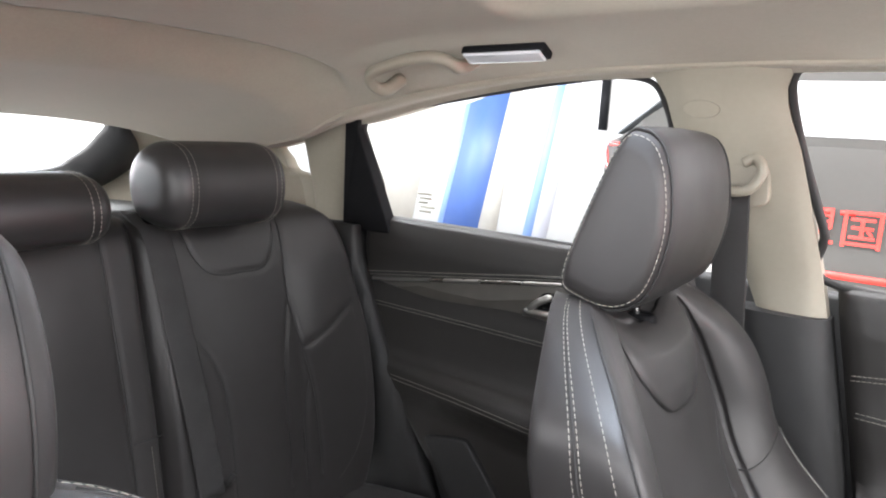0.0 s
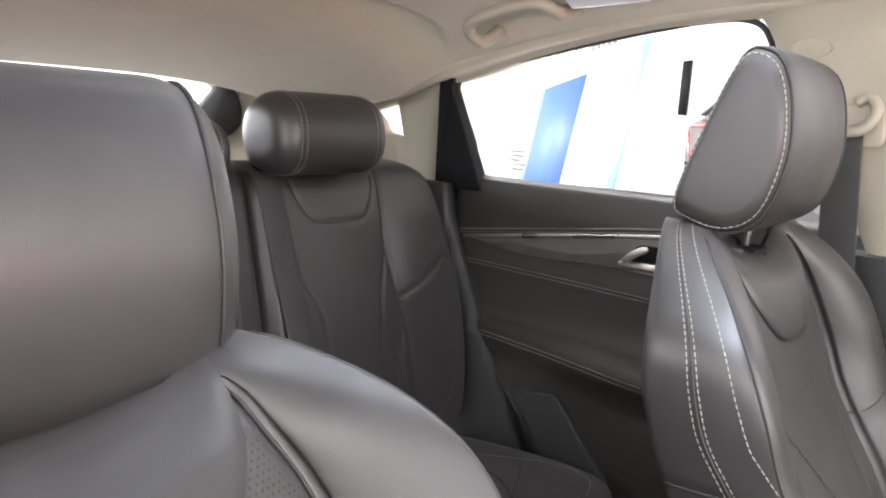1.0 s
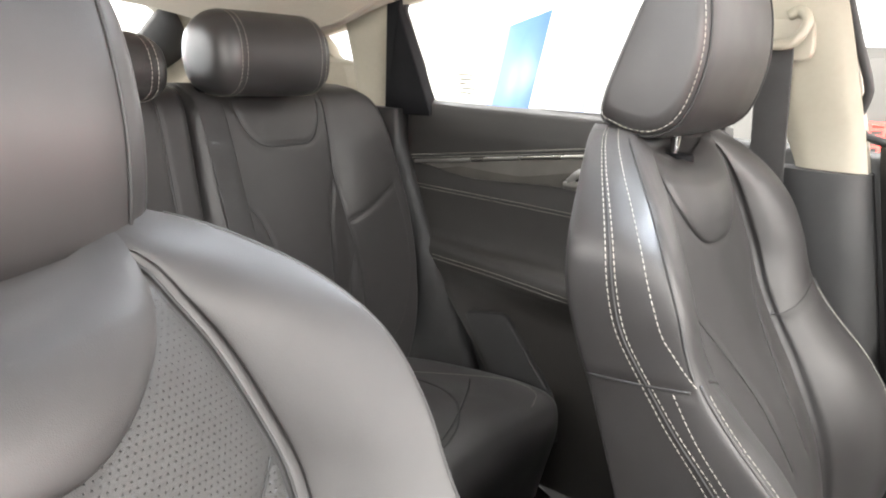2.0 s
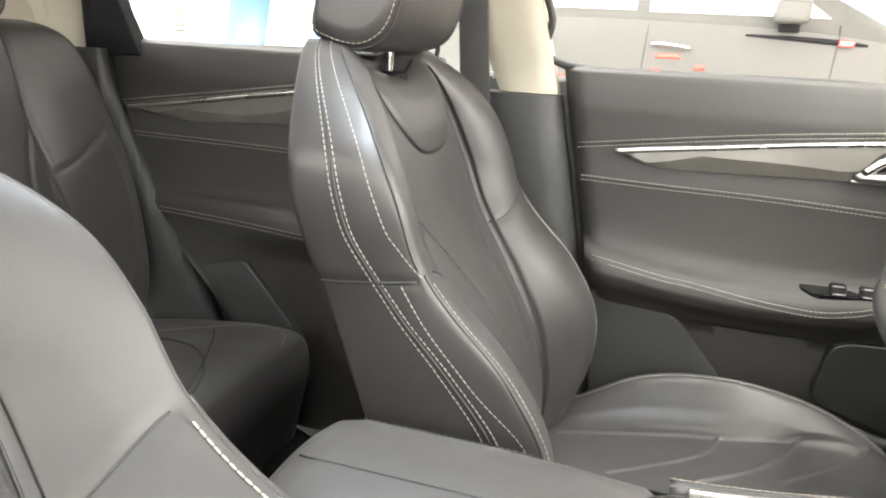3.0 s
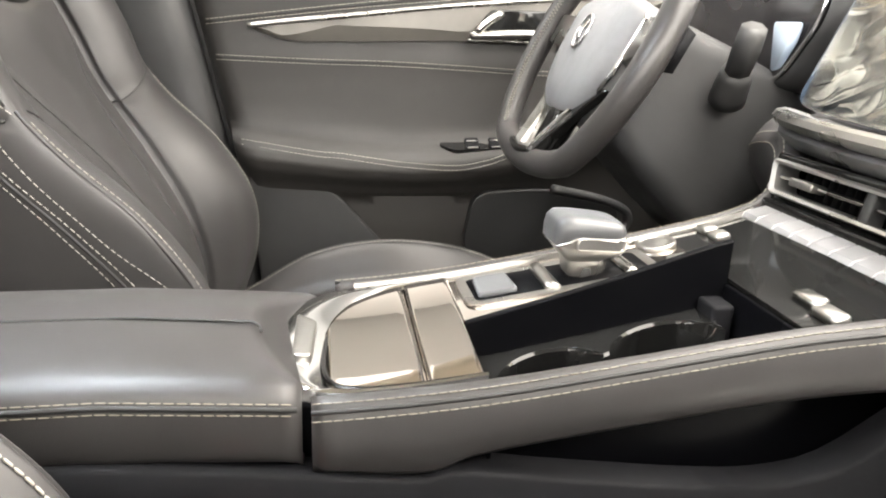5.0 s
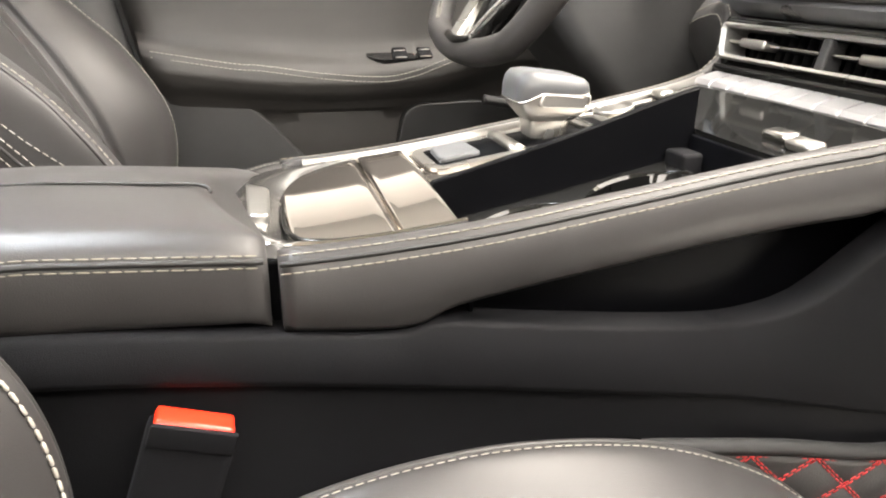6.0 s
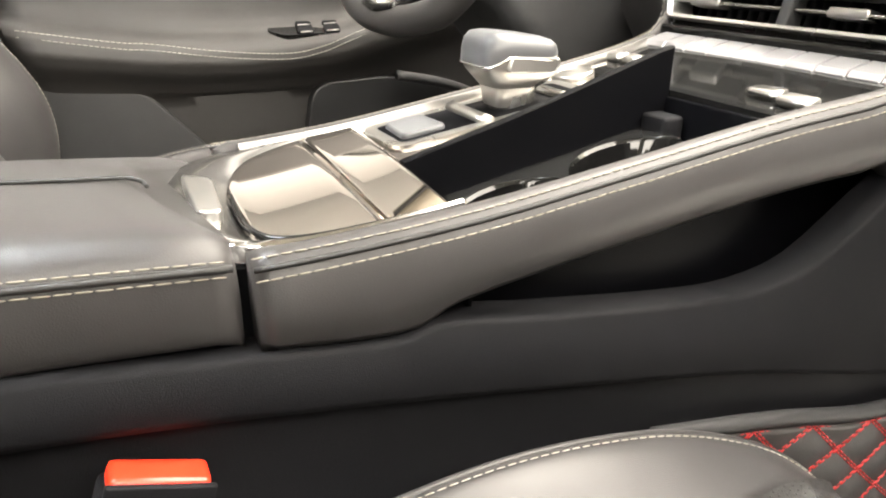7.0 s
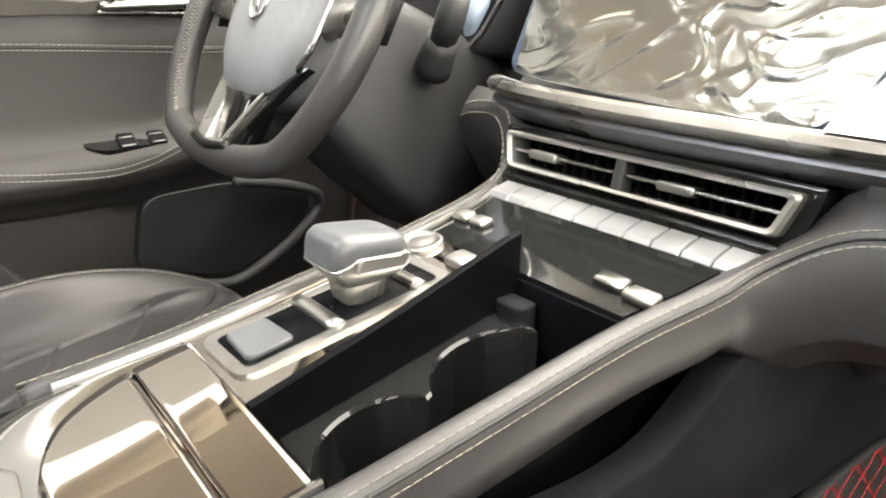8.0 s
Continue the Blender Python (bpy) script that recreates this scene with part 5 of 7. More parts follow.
# deck under everything
bm = bmesh.new()
rings = []
for x in steps(0.205, 0.66, 30):
    l, r, z = left_y(x), right_y(x), deck_z(x) - 0.012
    rings.append([Vector((x, l, z)), Vector((x, 0.0 if x > 0.31 and x < 0.51 else r, z)), Vector((x, 0.0 if x > 0.31 and x < 0.51 else r, z - 0.01)), Vector((x, l, z - 0.01))])
loft(bm, rings)
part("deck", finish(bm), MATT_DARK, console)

# shifter deck: lacquer plate with a silver framed slot
WALL_Y = -0.008


def shift_plate(x0, x1, y0, y1, z_off, material, name, label="", thick=0.006):
    bm = bmesh.new()
    rings = []
    for x in steps(x0, x1, 16):
        z = deck_z(x) + z_off
        rings.append([Vector((x, y0, z - thick)), Vector((x, y0, z - 0.001)), Vector((x, y0 + 0.001, z)), Vector((x, y1(x) - 0.001, z)), Vector((x, y1(x), z - 0.001)), Vector((x, y1(x), z - thick))])
    loft(bm, rings)
    return part(name, finish(bm), material, console, label, flat=40)


shift_plate(0.3135, 0.512, WALL_Y + 0.003, lambda x: left_y(x) - 0.007, 0.002, LACQUER, "shifter_panel", "mirror-like black lacquer shifter panel")
# silver frame round the shifter slot
def frame_ring(x0, x1, y0, y1, r, w, h, name, material, skew=0.0):
    o = rounded([(x0, y0), (x1, y0), (x1 + skew, y1), (x0 + skew, y1)], r)
    i = rounded([(x0 + w, y0 + w), (x1 - w, y0 + w), (x1 - w + skew, y1 - w), (x0 + w + skew, y1 - w)], max(0.001, r - w))
    bm = bmesh.new()
    loft(bm, [[Vector((p[0], p[1], deck_z(p[0]) + a)) for p in src] for src, a in ((o, 0.0), (o, h), ([(lerp(a[0], b[0], .5), lerp(a[1], b[1], .5)) for a, b in zip(o, i)], h + 0.0004), (i, h), (i, 0.0))], cap=False)
    return part(name, finish(bm), material, console, "", flat=50)


frame_ring(0.320, 0.476, 0.016, 0.0765, 0.014, 0.0080, 0.0042, "shifter_frame", SATIN)
bm = bmesh.new()
prism(bm, rounded([(0.328, 0.0245), (0.468, 0.0245), (0.468, 0.070), (0.328, 0.070)], 0.006), 2, 0.0, 0.0035)
for v in bm.verts:
    v.co.z += deck_z(v.co.x) + 0.0005
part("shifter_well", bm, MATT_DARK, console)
bm = bmesh.new()
prism(bm, rounded([(0.331, 0.029), (0.362, 0.029), (0.360, 0.065), (0.333, 0.065)], 0.005), 2, 0.0, 0.0075, 0.002)
for v in bm.verts:
    v.co.z += deck_z(v.co.x)
part("park_button", bm, KNOB, console, "grey-black parking button")
for xa in (0.388, 0.452):
    bm = bmesh.new()
    rings = [[Vector((xa + dx * 1.0, y, deck_z(xa) + dz)) for dx, dz in ((-0.007, 0.002), (-0.005, 0.0065), (0.0, 0.0085), (0.005, 0.0065), (0.007, 0.002))] for y in steps(0.023, 0.072, 6)]
    loft(bm, rings)
    part("slot_bridge", finish(bm), SATIN, console, "silver cross bar")

# shifter
shifter = thing("gear_lever", "black leather gear lever with silver collar in its slot", "gear lever")
LX, LY = 0.4175, 0.046
bm = bmesh.new()
tube(bm, [(LX - 0.002, LY, 0.712), (LX, LY, 0.742)], 0.0135, 14)
part("stem", bm, RUBBER, shifter)
bm = bmesh.new()
tube(bm, [(LX, LY, 0.722), (LX, LY, 0.7255)], [0.026, 0.022], 24)
part("gaiter_ring", bm, PIANO, shifter)


def head_ring(cx, hx, hy, z, tilt=0.0, e=3.6, n=44):
    out = []
    for k in range(n):
        a = 2 * math.pi * k / n
        c, s = math.cos(a), math.sin(a)
        x = hx * math.copysign(abs(c) ** (2 / e), c)
        out.append(Vector((cx + x, LY + hy * math.copysign(abs(s) ** (2 / e), s), z + tilt * x)))
    return out


bm = bmesh.new()
loft(bm, [head_ring(LX, 0.0152, 0.0117, 0.7290, 0, 7), head_ring(LX, 0.0160, 0.0123, 0.7305, 0, 7), head_ring(LX, 0.0178, 0.0139, 0.7420, 0, 7), head_ring(LX, 0.0182, 0.0142, 0.7435, -0.02, 7),
          head_ring(LX, 0.0204, 0.0160, 0.7450, -0.04, 6), head_ring(LX, 0.0279, 0.0217, 0.7530, -0.08, 6), head_ring(LX, 0.0303, 0.0232, 0.7565, -0.10, 6), head_ring(LX, 0.0307, 0.0236, 0.7582, -0.10, 6), head_ring(LX, 0.0310, 0.0240, 0.7690, -0.11, 6), head_ring(LX, 0.0303, 0.0234, 0.7706, -0.12, 6)])
part("collar", finish(bm), LEVER_SILVER, shifter, "satin silver collar", flat=20)
# soft pad on top, drawn down over the rear end
bm = bmesh.new()
def pad_ring(k, z, drop):
    return [Vector((q.x, q.y, q.z - drop * min(1.0, max(0.0, (LX - 0.014 - q.x) / 0.016)))) for q in head_ring(LX - 0.001, 0.0314 * k, 0.0244 * k, z, -0.12, 5)]
loft(bm, [pad_ring(0.985, 0.7668, 0.010), pad_ring(1.0, 0.7690, 0.010), pad_ring(0.995, 0.7740, 0.006), pad_ring(0.95, 0.7785, 0.003), pad_ring(0.84, 0.7815, 0.001), pad_ring(0.60, 0.7832, 0), pad_ring(0.30, 0.7838, 0), pad_ring(0.06, 0.7840, 0)])
part("knob", finish(bm), KNOB, shifter, "soft grey knob pad", flat=60)
bm = bmesh.new()
tube(bm, pad_ring(1.012, 0.7672, 0.010), 0.0009, 6, closed=True)
part("knob_ring", bm, CHROME, shifter)
# bright bevelled plate on the side of the collar
for s_ in (-1, 1):
    bm = bmesh.new()
    ring = rounded([(LX - 0.018, 0.7575), (LX + 0.0255, 0.7550), (LX + 0.0280, 0.7660), (LX - 0.014, 0.7690)], 0.004)
    loft(bm, [[Vector((lerp(LX + 0.006, x, k), LY + s_ * (0.0240 + h), lerp(0.762, z, k))) for x, z in ring] for k, h in ((1.0, -0.004), (1.0, 0.0008), (0.92, 0.0016), (0.88, 0.0006), (0.3, 0.0006))])
    part("side_plate", finish(bm), LEVER_SILVER, shifter, "polished side plate", flat=30)

for ob in shifter.children:
    ob.data.transform(pose(LX, LY, 0.729) @ Matrix.Diagonal((0.93, 0.93, 0.88, 1)) @ pose(-LX, -LY, -0.729))

# start button and switches ahead of the lever
bm = bmesh.new()
loft(bm, [[Vector((0.494 + r * math.cos(a), 0.077 + r * math.sin(a), deck_z(0.494 + r * math.cos(a)) + h)) for a in steps(0, 2 * math.pi, 32)[:-1]] for r, h in ((0.0165, 0.0), (0.0165, 0.005), (0.0145, 0.0065), (0.0135, 0.0045), (0.008, 0.0055), (0.001, 0.0058))])
part("start_button", finish(bm), SATIN, console, "round silver start button")
for x, y in ((0.494, 0.030), ):
    bm = bmesh.new()
    box(bm, (-0.009, -0.010, 0), (0.009, 0.010, 0.007), 0.003, 2, pose(x, y, deck_z(x) + 0.001, 0, -9, 0))
    part("drive_switch", bm, SATIN, console, "silver rocker switch")

# cup box: a deep tray with a raised inner wall
bm = bmesh.new()
def wall_top(x):
    return table([(0.312, 0.714), (0.40, 0.738), (0.505, 0.771)], x)[0]
rings = [[Vector((x, WALL_Y - 0.004, 0.60)), Vector((x, WALL_Y - 0.004, wall_top(x) - 0.001)), Vector((x, WALL_Y - 0.003, wall_top(x))), Vector((x, WALL_Y + 0.001, wall_top(x))), Vector((x, WALL_Y + 0.002, wall_top(x) - 0.001)), Vector((x, WALL_Y + 0.002, 0.60))] for x in steps(0.3135, 0.508, 16)]
loft(bm, rings)
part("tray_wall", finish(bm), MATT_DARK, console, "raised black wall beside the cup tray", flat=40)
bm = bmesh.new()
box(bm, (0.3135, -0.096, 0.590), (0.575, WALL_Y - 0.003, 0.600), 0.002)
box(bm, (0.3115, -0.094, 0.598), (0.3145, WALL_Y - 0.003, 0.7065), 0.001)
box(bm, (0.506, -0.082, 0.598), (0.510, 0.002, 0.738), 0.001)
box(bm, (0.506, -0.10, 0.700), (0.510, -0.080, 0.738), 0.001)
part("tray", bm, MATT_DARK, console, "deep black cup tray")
# rim of the two cup holes
bm = bmesh.new()
def cup_outline():
    """Inner edge of the shelf: two cup arcs on the far side of the tray."""
    out = []
    for cx, r in ((0.366, 0.041), (0.447, 0.044)):
        out += [(cx + r * math.cos(a), -0.064 + r * math.sin(a)) for a in steps(math.pi - 0.45, 0.45, 18)]
    return out
arc = cup_outline()
shelf = [(0.318, -0.060)] + arc + [(0.488, -0.050)]
rings = []
for x, y in shelf:
    z = deck_z(x) - 0.020 + 0.10 * (x - 0.40) * 0.4
    rings.append([Vector((x, WALL_Y - 0.003, z)), Vector((x, min(y, WALL_Y - 0.005) + 0.002, z)), Vector((x, min(y, WALL_Y - 0.005), z - 0.002)), Vector((x, min(y, WALL_Y - 0.005), z - 0.075)), Vector((x, WALL_Y - 0.003, z - 0.075))])
loft(bm, rings)
part("cup_holder", finish(bm), PIANO, console, "cup holder rim with two round openings", flat=40)
bm = bmesh.new()
prism(bm, rounded([(0.486, -0.034), (0.504, -0.034), (0.504, -0.011), (0.486, -0.011)], 0.004), 2, 0.66, 0.729, 0.003)
part("cup_latch", bm, HARD_PLASTIC, console)
bm = bmesh.new()
tube(bm, [(0.372, -0.060, 0.600), (0.372, -0.060, 0.603)], 0.032, 24)
tube(bm, [(0.447, -0.060, 0.600), (0.447, -0.060, 0.603)], 0.038, 24)
part("rubber_mat", bm, RUBBER, console)

# glossy apron up to the dashboard
bm = bmesh.new()
for x0, x1 in ((0.5085, 0.594),):
    rings = []
    for x in steps(x0, x1, 8):
        z = deck_z(x) + 0.002
        l, r = left_y(x) - 0.007, right_y(x) + 0.003
        rings.append([Vector((x, r, z - 0.006)), Vector((x, r, z)), Vector((x, lerp(r, l, .5), z + 0.001)), Vector((x, l, z)), Vector((x, l, z - 0.006))])
    loft(bm, rings)
part("apron", finish(bm), PIANO, console, "glossy black apron below the keys", flat=40)
for x, y in ((0.546, 0.086), (0.546, 0.067), (0.534, -0.068), (0.530, -0.093)):
    bm = bmesh.new()
    w = 0.0115 if y < 0 else 0.008
    box(bm, (-0.007, -w, 0), (0.007, w, 0.007), 0.003, 2, pose(x, y, deck_z(x) + 0.001, 0, -9, 0))
    part("drive_switch", bm, SATIN, console, "silver rocker switch")

# lower side of the console with the open pocket
def pocket_top(x):
    return table([(-0.10, 0.684), (0.08, 0.682), (0.20, 0.669), (0.272, 0.6615), (0.288, 0.666), (0.36, 0.656), (0.47, 0.644), (0.512, 0.648), (0.538, 0.660), (0.580, 0.699), (0.612, 0.722), (0.70, 0.735)], x)[0]


for side in (-1, 1):
    bm = bmesh.new()
    rings = []
    for x in steps(-0.09, 0.95, 80):
        t = pocket_top(min(x, 0.70)) - 0.0015
        e = abs(right_y(max(0.2, min(x, 0.62)))) + 0.0235 + 0.04 * max(0, x - 0.6)
        z2 = table([(-0.1, 0.658), (0.08, 0.655), (0.25, 0.631), (0.45, 0.596), (0.64, 0.562), (0.95, 0.51)], x)[0]
        z2 = min(z2, t - 0.012)
        rings.append([Vector((x, side * (e - 0.026), t - 0.002)), Vector((x, side * (e - 0.003), t)), Vector((x, side * e, t - 0.003)), Vector((x, side * (e + 0.003), z2 + 0.004)), Vector((x, side * (e + 0.002), z2)), Vector((x, side * (e - 0.008), z2 - 0.005)), Vector((x, side * (e - 0.006), z2 - 0.02)), Vector((x, side * (e + 0.001), 0.45)), Vector((x, side * (e + 0.010), 0.22)), Vector((x, side * (e - 0.026), 0.22))])
    loft(bm, rings)
    part("side_panel", finish(bm), HARD_PLASTIC, console, "grained black lower side panel", flat=50)
    # shallow liner; its near-black colour stands in for the pocket's deep shade
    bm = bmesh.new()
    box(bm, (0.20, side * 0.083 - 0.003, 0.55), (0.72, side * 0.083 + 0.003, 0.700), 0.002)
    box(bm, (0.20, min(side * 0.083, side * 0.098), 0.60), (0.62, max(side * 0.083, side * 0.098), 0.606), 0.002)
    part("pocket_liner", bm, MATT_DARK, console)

# passenger's belt buckle
buckle = thing("belt_buckle", "black seat belt buckle with a red release button beside the console", "seat belt buckle")
bm = bmesh.new()
q = pose(0.160, -0.117, 0.631, 0, 19, 0)
box(bm, (-0.022, -0.0095, -0.115), (0.022, 0.0095, -0.004), 0.005, 3, q)
part("housing", bm, HARD_PLASTIC, buckle)
bm = bmesh.new()
box(bm, (-0.0195, -0.0080, -0.010), (0.0195, 0.0078, 0.0015), 0.003, 2, q)
part("release_button", bm, RED_PLASTIC, buckle, "bright red release button")
bm = bmesh.new()
box(bm, (-0.021, -0.0110, -0.012), (0.021, -0.0078, 0.0005), 0.001, 2, q)
part("button_frame", bm, HARD_PLASTIC, buckle)


# ---------------------------------------------------------------- dashboard
dash = thing("dashboard", "black dashboard with brushed silver band and wide screen", "dashboard")


def dash_front(y):
    """How far back towards the seats the dashboard reaches over its width."""
    return table([(-0.72, 0.74), (-0.45, 0.67), (-0.2, 0.632), (0.0, 0.622), (0.10, 0.632), (0.15, 0.646), (0.185, 0.664), (0.22, 0.70), (0.35, 0.74), (0.72, 0.80)], y)[0]


# main body below the silver band
bm = bmesh.new()
rings = []
for y in steps(-0.72, 0.72, 60):
    x = dash_front(y)
    d = table([(-0.72, 0.0), (0.13, 0.0), (0.20, 0.03), (0.72, 0.03)], y)[0]
    if abs(y) < 0.155:
        pts = [(x + 0.030 + d, 0.831), (x + 0.034, 0.82), (x + 0.034, 0.76), (x + 0.05, 0.70), (x + 0.14, 0.63), (x + 0.33, 0.54), (x + 0.45, 0.50), (x + 0.45, 0.831)]
    else:
        pts = [(x + 0.012 + d, 0.838), (x + 0.006 + d, 0.81), (x + 0.012 + d, 0.785), (x + 0.05 + d, 0.74), (x + 0.11 + d, 0.66), (x + 0.30, 0.56), (x + 0.45, 0.50), (x + 0.45, 0.838)]
    rings.append([Vector((a, y, z)) for a, z in pts])
loft(bm, rings)
part("lower_body", finish(bm), SOFT_PLASTIC, dash, flat=45)
# silver band: lip, dark line, brushed face
def band(bm, prof, y0, y1, n=50):
    loft(bm, [[Vector((dash_front(y) + a, y, z)) for a, z in prof] for y in steps(y0, y1, n)])
bm = bmesh.new()
band(bm, [(0.010, 0.826), (-0.004, 0.832), (-0.008, 0.838), (-0.004, 0.843), (0.006, 0.8445), (0.010, 0.842), (0.03, 0.826)], -0.72, 0.186)
part("chrome_band", finish(bm), SATIN, dash, "satin silver band", flat=40)
bm = bmesh.new()
band(bm, [(0.010, 0.812), (0.003, 0.818), (0.001, 0.824), (0.004, 0.829), (0.03, 0.829), (0.03, 0.812)], -0.72, 0.187)
part("shadow_band", finish(bm), surface("dark_satin_metal", (0.15, 0.15, 0.155), 0.34, metal=0.9, scale=90, vary=0.05), dash, "dark grey satin band", flat=40)
bm = bmesh.new()
band(bm, [(0.000, 0.845), (0.012, 0.852), (0.045, 0.868), (0.07, 0.90), (0.10, 0.93), (0.16, 0.94), (0.16, 0.845)], -0.72, -0.138, 30)
part("silver_face", finish(bm), BRUSHED, dash, "brushed silver dashboard face", flat=40)
bm = bmesh.new()
band(bm, [(0.004, 0.832), (0.004, 0.842), (0.009, 0.8440), (0.018, 0.8420), (0.038, 0.8365), (0.05, 0.836), (0.05, 0.832)], -0.155, 0.184, 20)
part("silver_ledge", finish(bm), BRUSHED, dash, flat=40)
# upper body behind the screen
bm = bmesh.new()
rings = []
for y in steps(-0.72, 0.72, 40):
    x = dash_front(y)
    z = 0.97 if y < 0.18 else 1.0
    rings.append([Vector((x + 0.09, y, 0.84)), Vector((x + 0.10, y, z - 0.02)), Vector((x + 0.13, y, z)), Vector((x + 0.45, y, z + 0.01)), Vector((x + 0.45, y, 0.84))])
loft(bm, rings)
part("upper_body", finish(bm), SOFT_PLASTIC, dash, flat=45)

# screen under loose protective film
screen = thing("touch_screen", "wide dark touch screen still under wrinkled clear film", "screen")
SCR = pose(0.668, -0.004, 0.856, 0, 22, 0)
bm = bmesh.new()
ro = rounded([(-0.118, -0.0205), (-0.03, -0.0195), (0.065, -0.0148), (0.143, -0.0105), (0.172, -0.003), (0.165, 0.150), (-0.178, 0.150), (-0.1455, 0.022), (-0.131, -0.004)], 0.018, 8)
prism(bm, ro, 0, 0.0, 0.010, 0.002)
bm.transform(SCR)
part("panel", bm, surface("dark_screen_glass", (0.03, 0.042, 0.062), 0.10, scale=20, coat=0.8), screen)
bm = bmesh.new()
def film(s, v):
    """Loose film: flat where it clings, with sharp raised folds."""
    u = lerp(table([(-0.018, -0.112), (-0.014, -0.120), (-0.004, -0.128), (0.022, -0.143), (0.15, -0.172)], v)[0], table([(-0.018, -0.015), (-0.0146, 0.06), (-0.0105, 0.136), (-0.003, 0.160), (0.15, 0.158)], v)[0], s)
    w = noise.noise(Vector((u * 6, v * 8, 4.0)))
    h = 0.0
    for k, (fu, fv, tall) in enumerate(((16, 30, 0.0016), (30, 46, 0.0010), (52, 66, 0.0002))):
        ridge = 1 - abs(noise.noise(Vector((u * fu + w, v * fv - w, 3.0 + 7 * k))))
        on = min(1, max(0, 0.5 + 1.4 * noise.noise(Vector((u * 8, v * 10, 20.0 + k)))))
        h += tall * on * max(0.0, (ridge - 0.80) / 0.20) ** 1.6
    big = noise.noise(Vector((u * 7, v * 11, 2.0)))
    return SCR @ Vector((-0.0022 - h - 0.0015 * big, u, v))
sheet(bm, film, steps(0, 1, 250), steps(-0.018, 0.146, 134))
FILM, fn_, fl_, fb = mat_new("wrinkled_clear_film")
fr = fn_.new("ShaderNodeFresnel")
fr.inputs["IOR"].default_value = 1.9
gl, tr, mx = fn_.new("ShaderNodeBsdfGlossy"), fn_.new("ShaderNodeBsdfTransparent"), fn_.new("ShaderNodeMixShader")
gl.inputs["Roughness"].default_value = 0.17
gl.inputs["Color"].default_value = (1.0, 0.97, 0.86, 1)
boost = fn_.new("ShaderNodeMath")
boost.operation = "MULTIPLY_ADD"
boost.inputs[1].default_value, boost.inputs[2].default_value = 0.9, 0.36
fl_.new(fr.outputs[0], boost.inputs[0])
fl_.new(boost.outputs[0], mx.inputs[0])
fl_.new(tr.outputs[0], mx.inputs[1])
fl_.new(gl.outputs[0], mx.inputs[2])
fl_.new(mx.outputs[0], fn_["Material Output"].inputs["Surface"])
part("protective_film", bm, FILM, screen, "loose wrinkled clear film")

# centre air vent
vent = thing("air_vent", "twin centre air vent with silver frame and black slats", "air vent")
VM = pose(0.622, -0.012, 0.7905, 0, 12, 0)


def vent_frame(y0, y1, z0, z1, w, x0, x1, material, name, label=""):
    o = rounded([(y0, z0), (y1, z0), (y1 + 0.008, z1), (y0 - 0.010, z1)], 0.006, 4)
    i = rounded([(y0 + w * 1.6, z0 + w), (y1 - w * 1.6, z0 + w), (y1 - w * 1.6 + 0.007, z1 - w), (y0 + w * 1.6 - 0.008, z1 - w)], 0.004, 4)
    bm = bmesh.new()
    loft(bm, [[VM @ Vector((x, p[0], p[1])) for p in src] for src, x in ((o, x1), (o, x0 + 0.002), ([(lerp(a[0], b[0], .4), lerp(a[1], b[1], .4)) for a, b in zip(o, i)], x0), (i, x0 + 0.002), (i, x1))], cap=False)
    return part(name, finish(bm), material, vent, label, flat=50)


vent_frame(-0.116, 0.124, -0.0150, 0.0160, 0.0040, -0.006, 0.02, LEVER_SILVER, "silver_frame", "satin silver vent frame")
vent_frame(-0.126, 0.132, -0.021, 0.022, 0.0075, 0.003, 0.03, PIANO, "outer_surround", "glossy black surround")
bm = bmesh.new()
box(bm, (0.032, -0.13, -0.018), (0.036, 0.135, 0.020), 0.001, 2, VM)
part("backing", bm, MATT_DARK, vent)
for zz in (0.001,):
    bm = bmesh.new()
    box(bm, (0.002, -0.114, zz - 0.0012), (0.018, 0.122, zz + 0.0012), 0.0008, 2, VM)
    slat = part("slat", bm, HARD_PLASTIC, vent)
    bm = bmesh.new()
    box(bm, (0.0005, -0.113, zz - 0.0012), (0.0030, 0.121, zz + 0.0012), 0.0008, 2, VM)
    part("slat_edge", bm, SATIN, slat, "satin silver slat edge")
for i in range(22):
    y = -0.108 + i * 0.0104
    bm = bmesh.new()
    box(bm, (0.018, y - 0.0007, -0.013), (0.030, y + 0.0007, 0.014), 0.0, 1, VM)
    part("fin", bm, HARD_PLASTIC, vent)
bm = bmesh.new()
box(bm, (-0.003, 0.006, -0.0125), (0.014, 0.015, 0.0135), 0.002, 2, VM)
part("divider", bm, SOFT_PLASTIC, vent)
for y in (0.085, -0.040):
    bm = bmesh.new()
    box(bm, (-0.006, y - 0.015, -0.0030), (0.010, y + 0.015, 0.0042), 0.0022, 3, VM)
    part("vent_tab", bm, SATIN, vent, "silver vent tab")

# row of silver keys
keys = thing("key_row", "row of silver climate control keys under the vent", "control panel")
for i in range(10):
    y = 0.0945 - i * 0.0232
    bm = bmesh.new()
    rings = [[Vector((0.588 + 0.002 * (dx > 0.01) + dx, yy, 0.753 + dz)) for dx, dz in ((0.0, 0.0), (0.0, 0.004), (0.003, 0.0075), (0.012, 0.0105), (0.021, 0.0125), (0.022, 0.004))] for yy in (y - 0.0110, y - 0.0104, y + 0.0104, y + 0.0110)]
    for r, k in zip(rings, (0.0012, 0, 0, 0.0012)):
        for p in r[1:5]:
            p.z -= k
    loft(bm, rings)
    part("key", finish(bm), BRUSHED, keys, "brushed silver key", flat=25)
bm = bmesh.new()
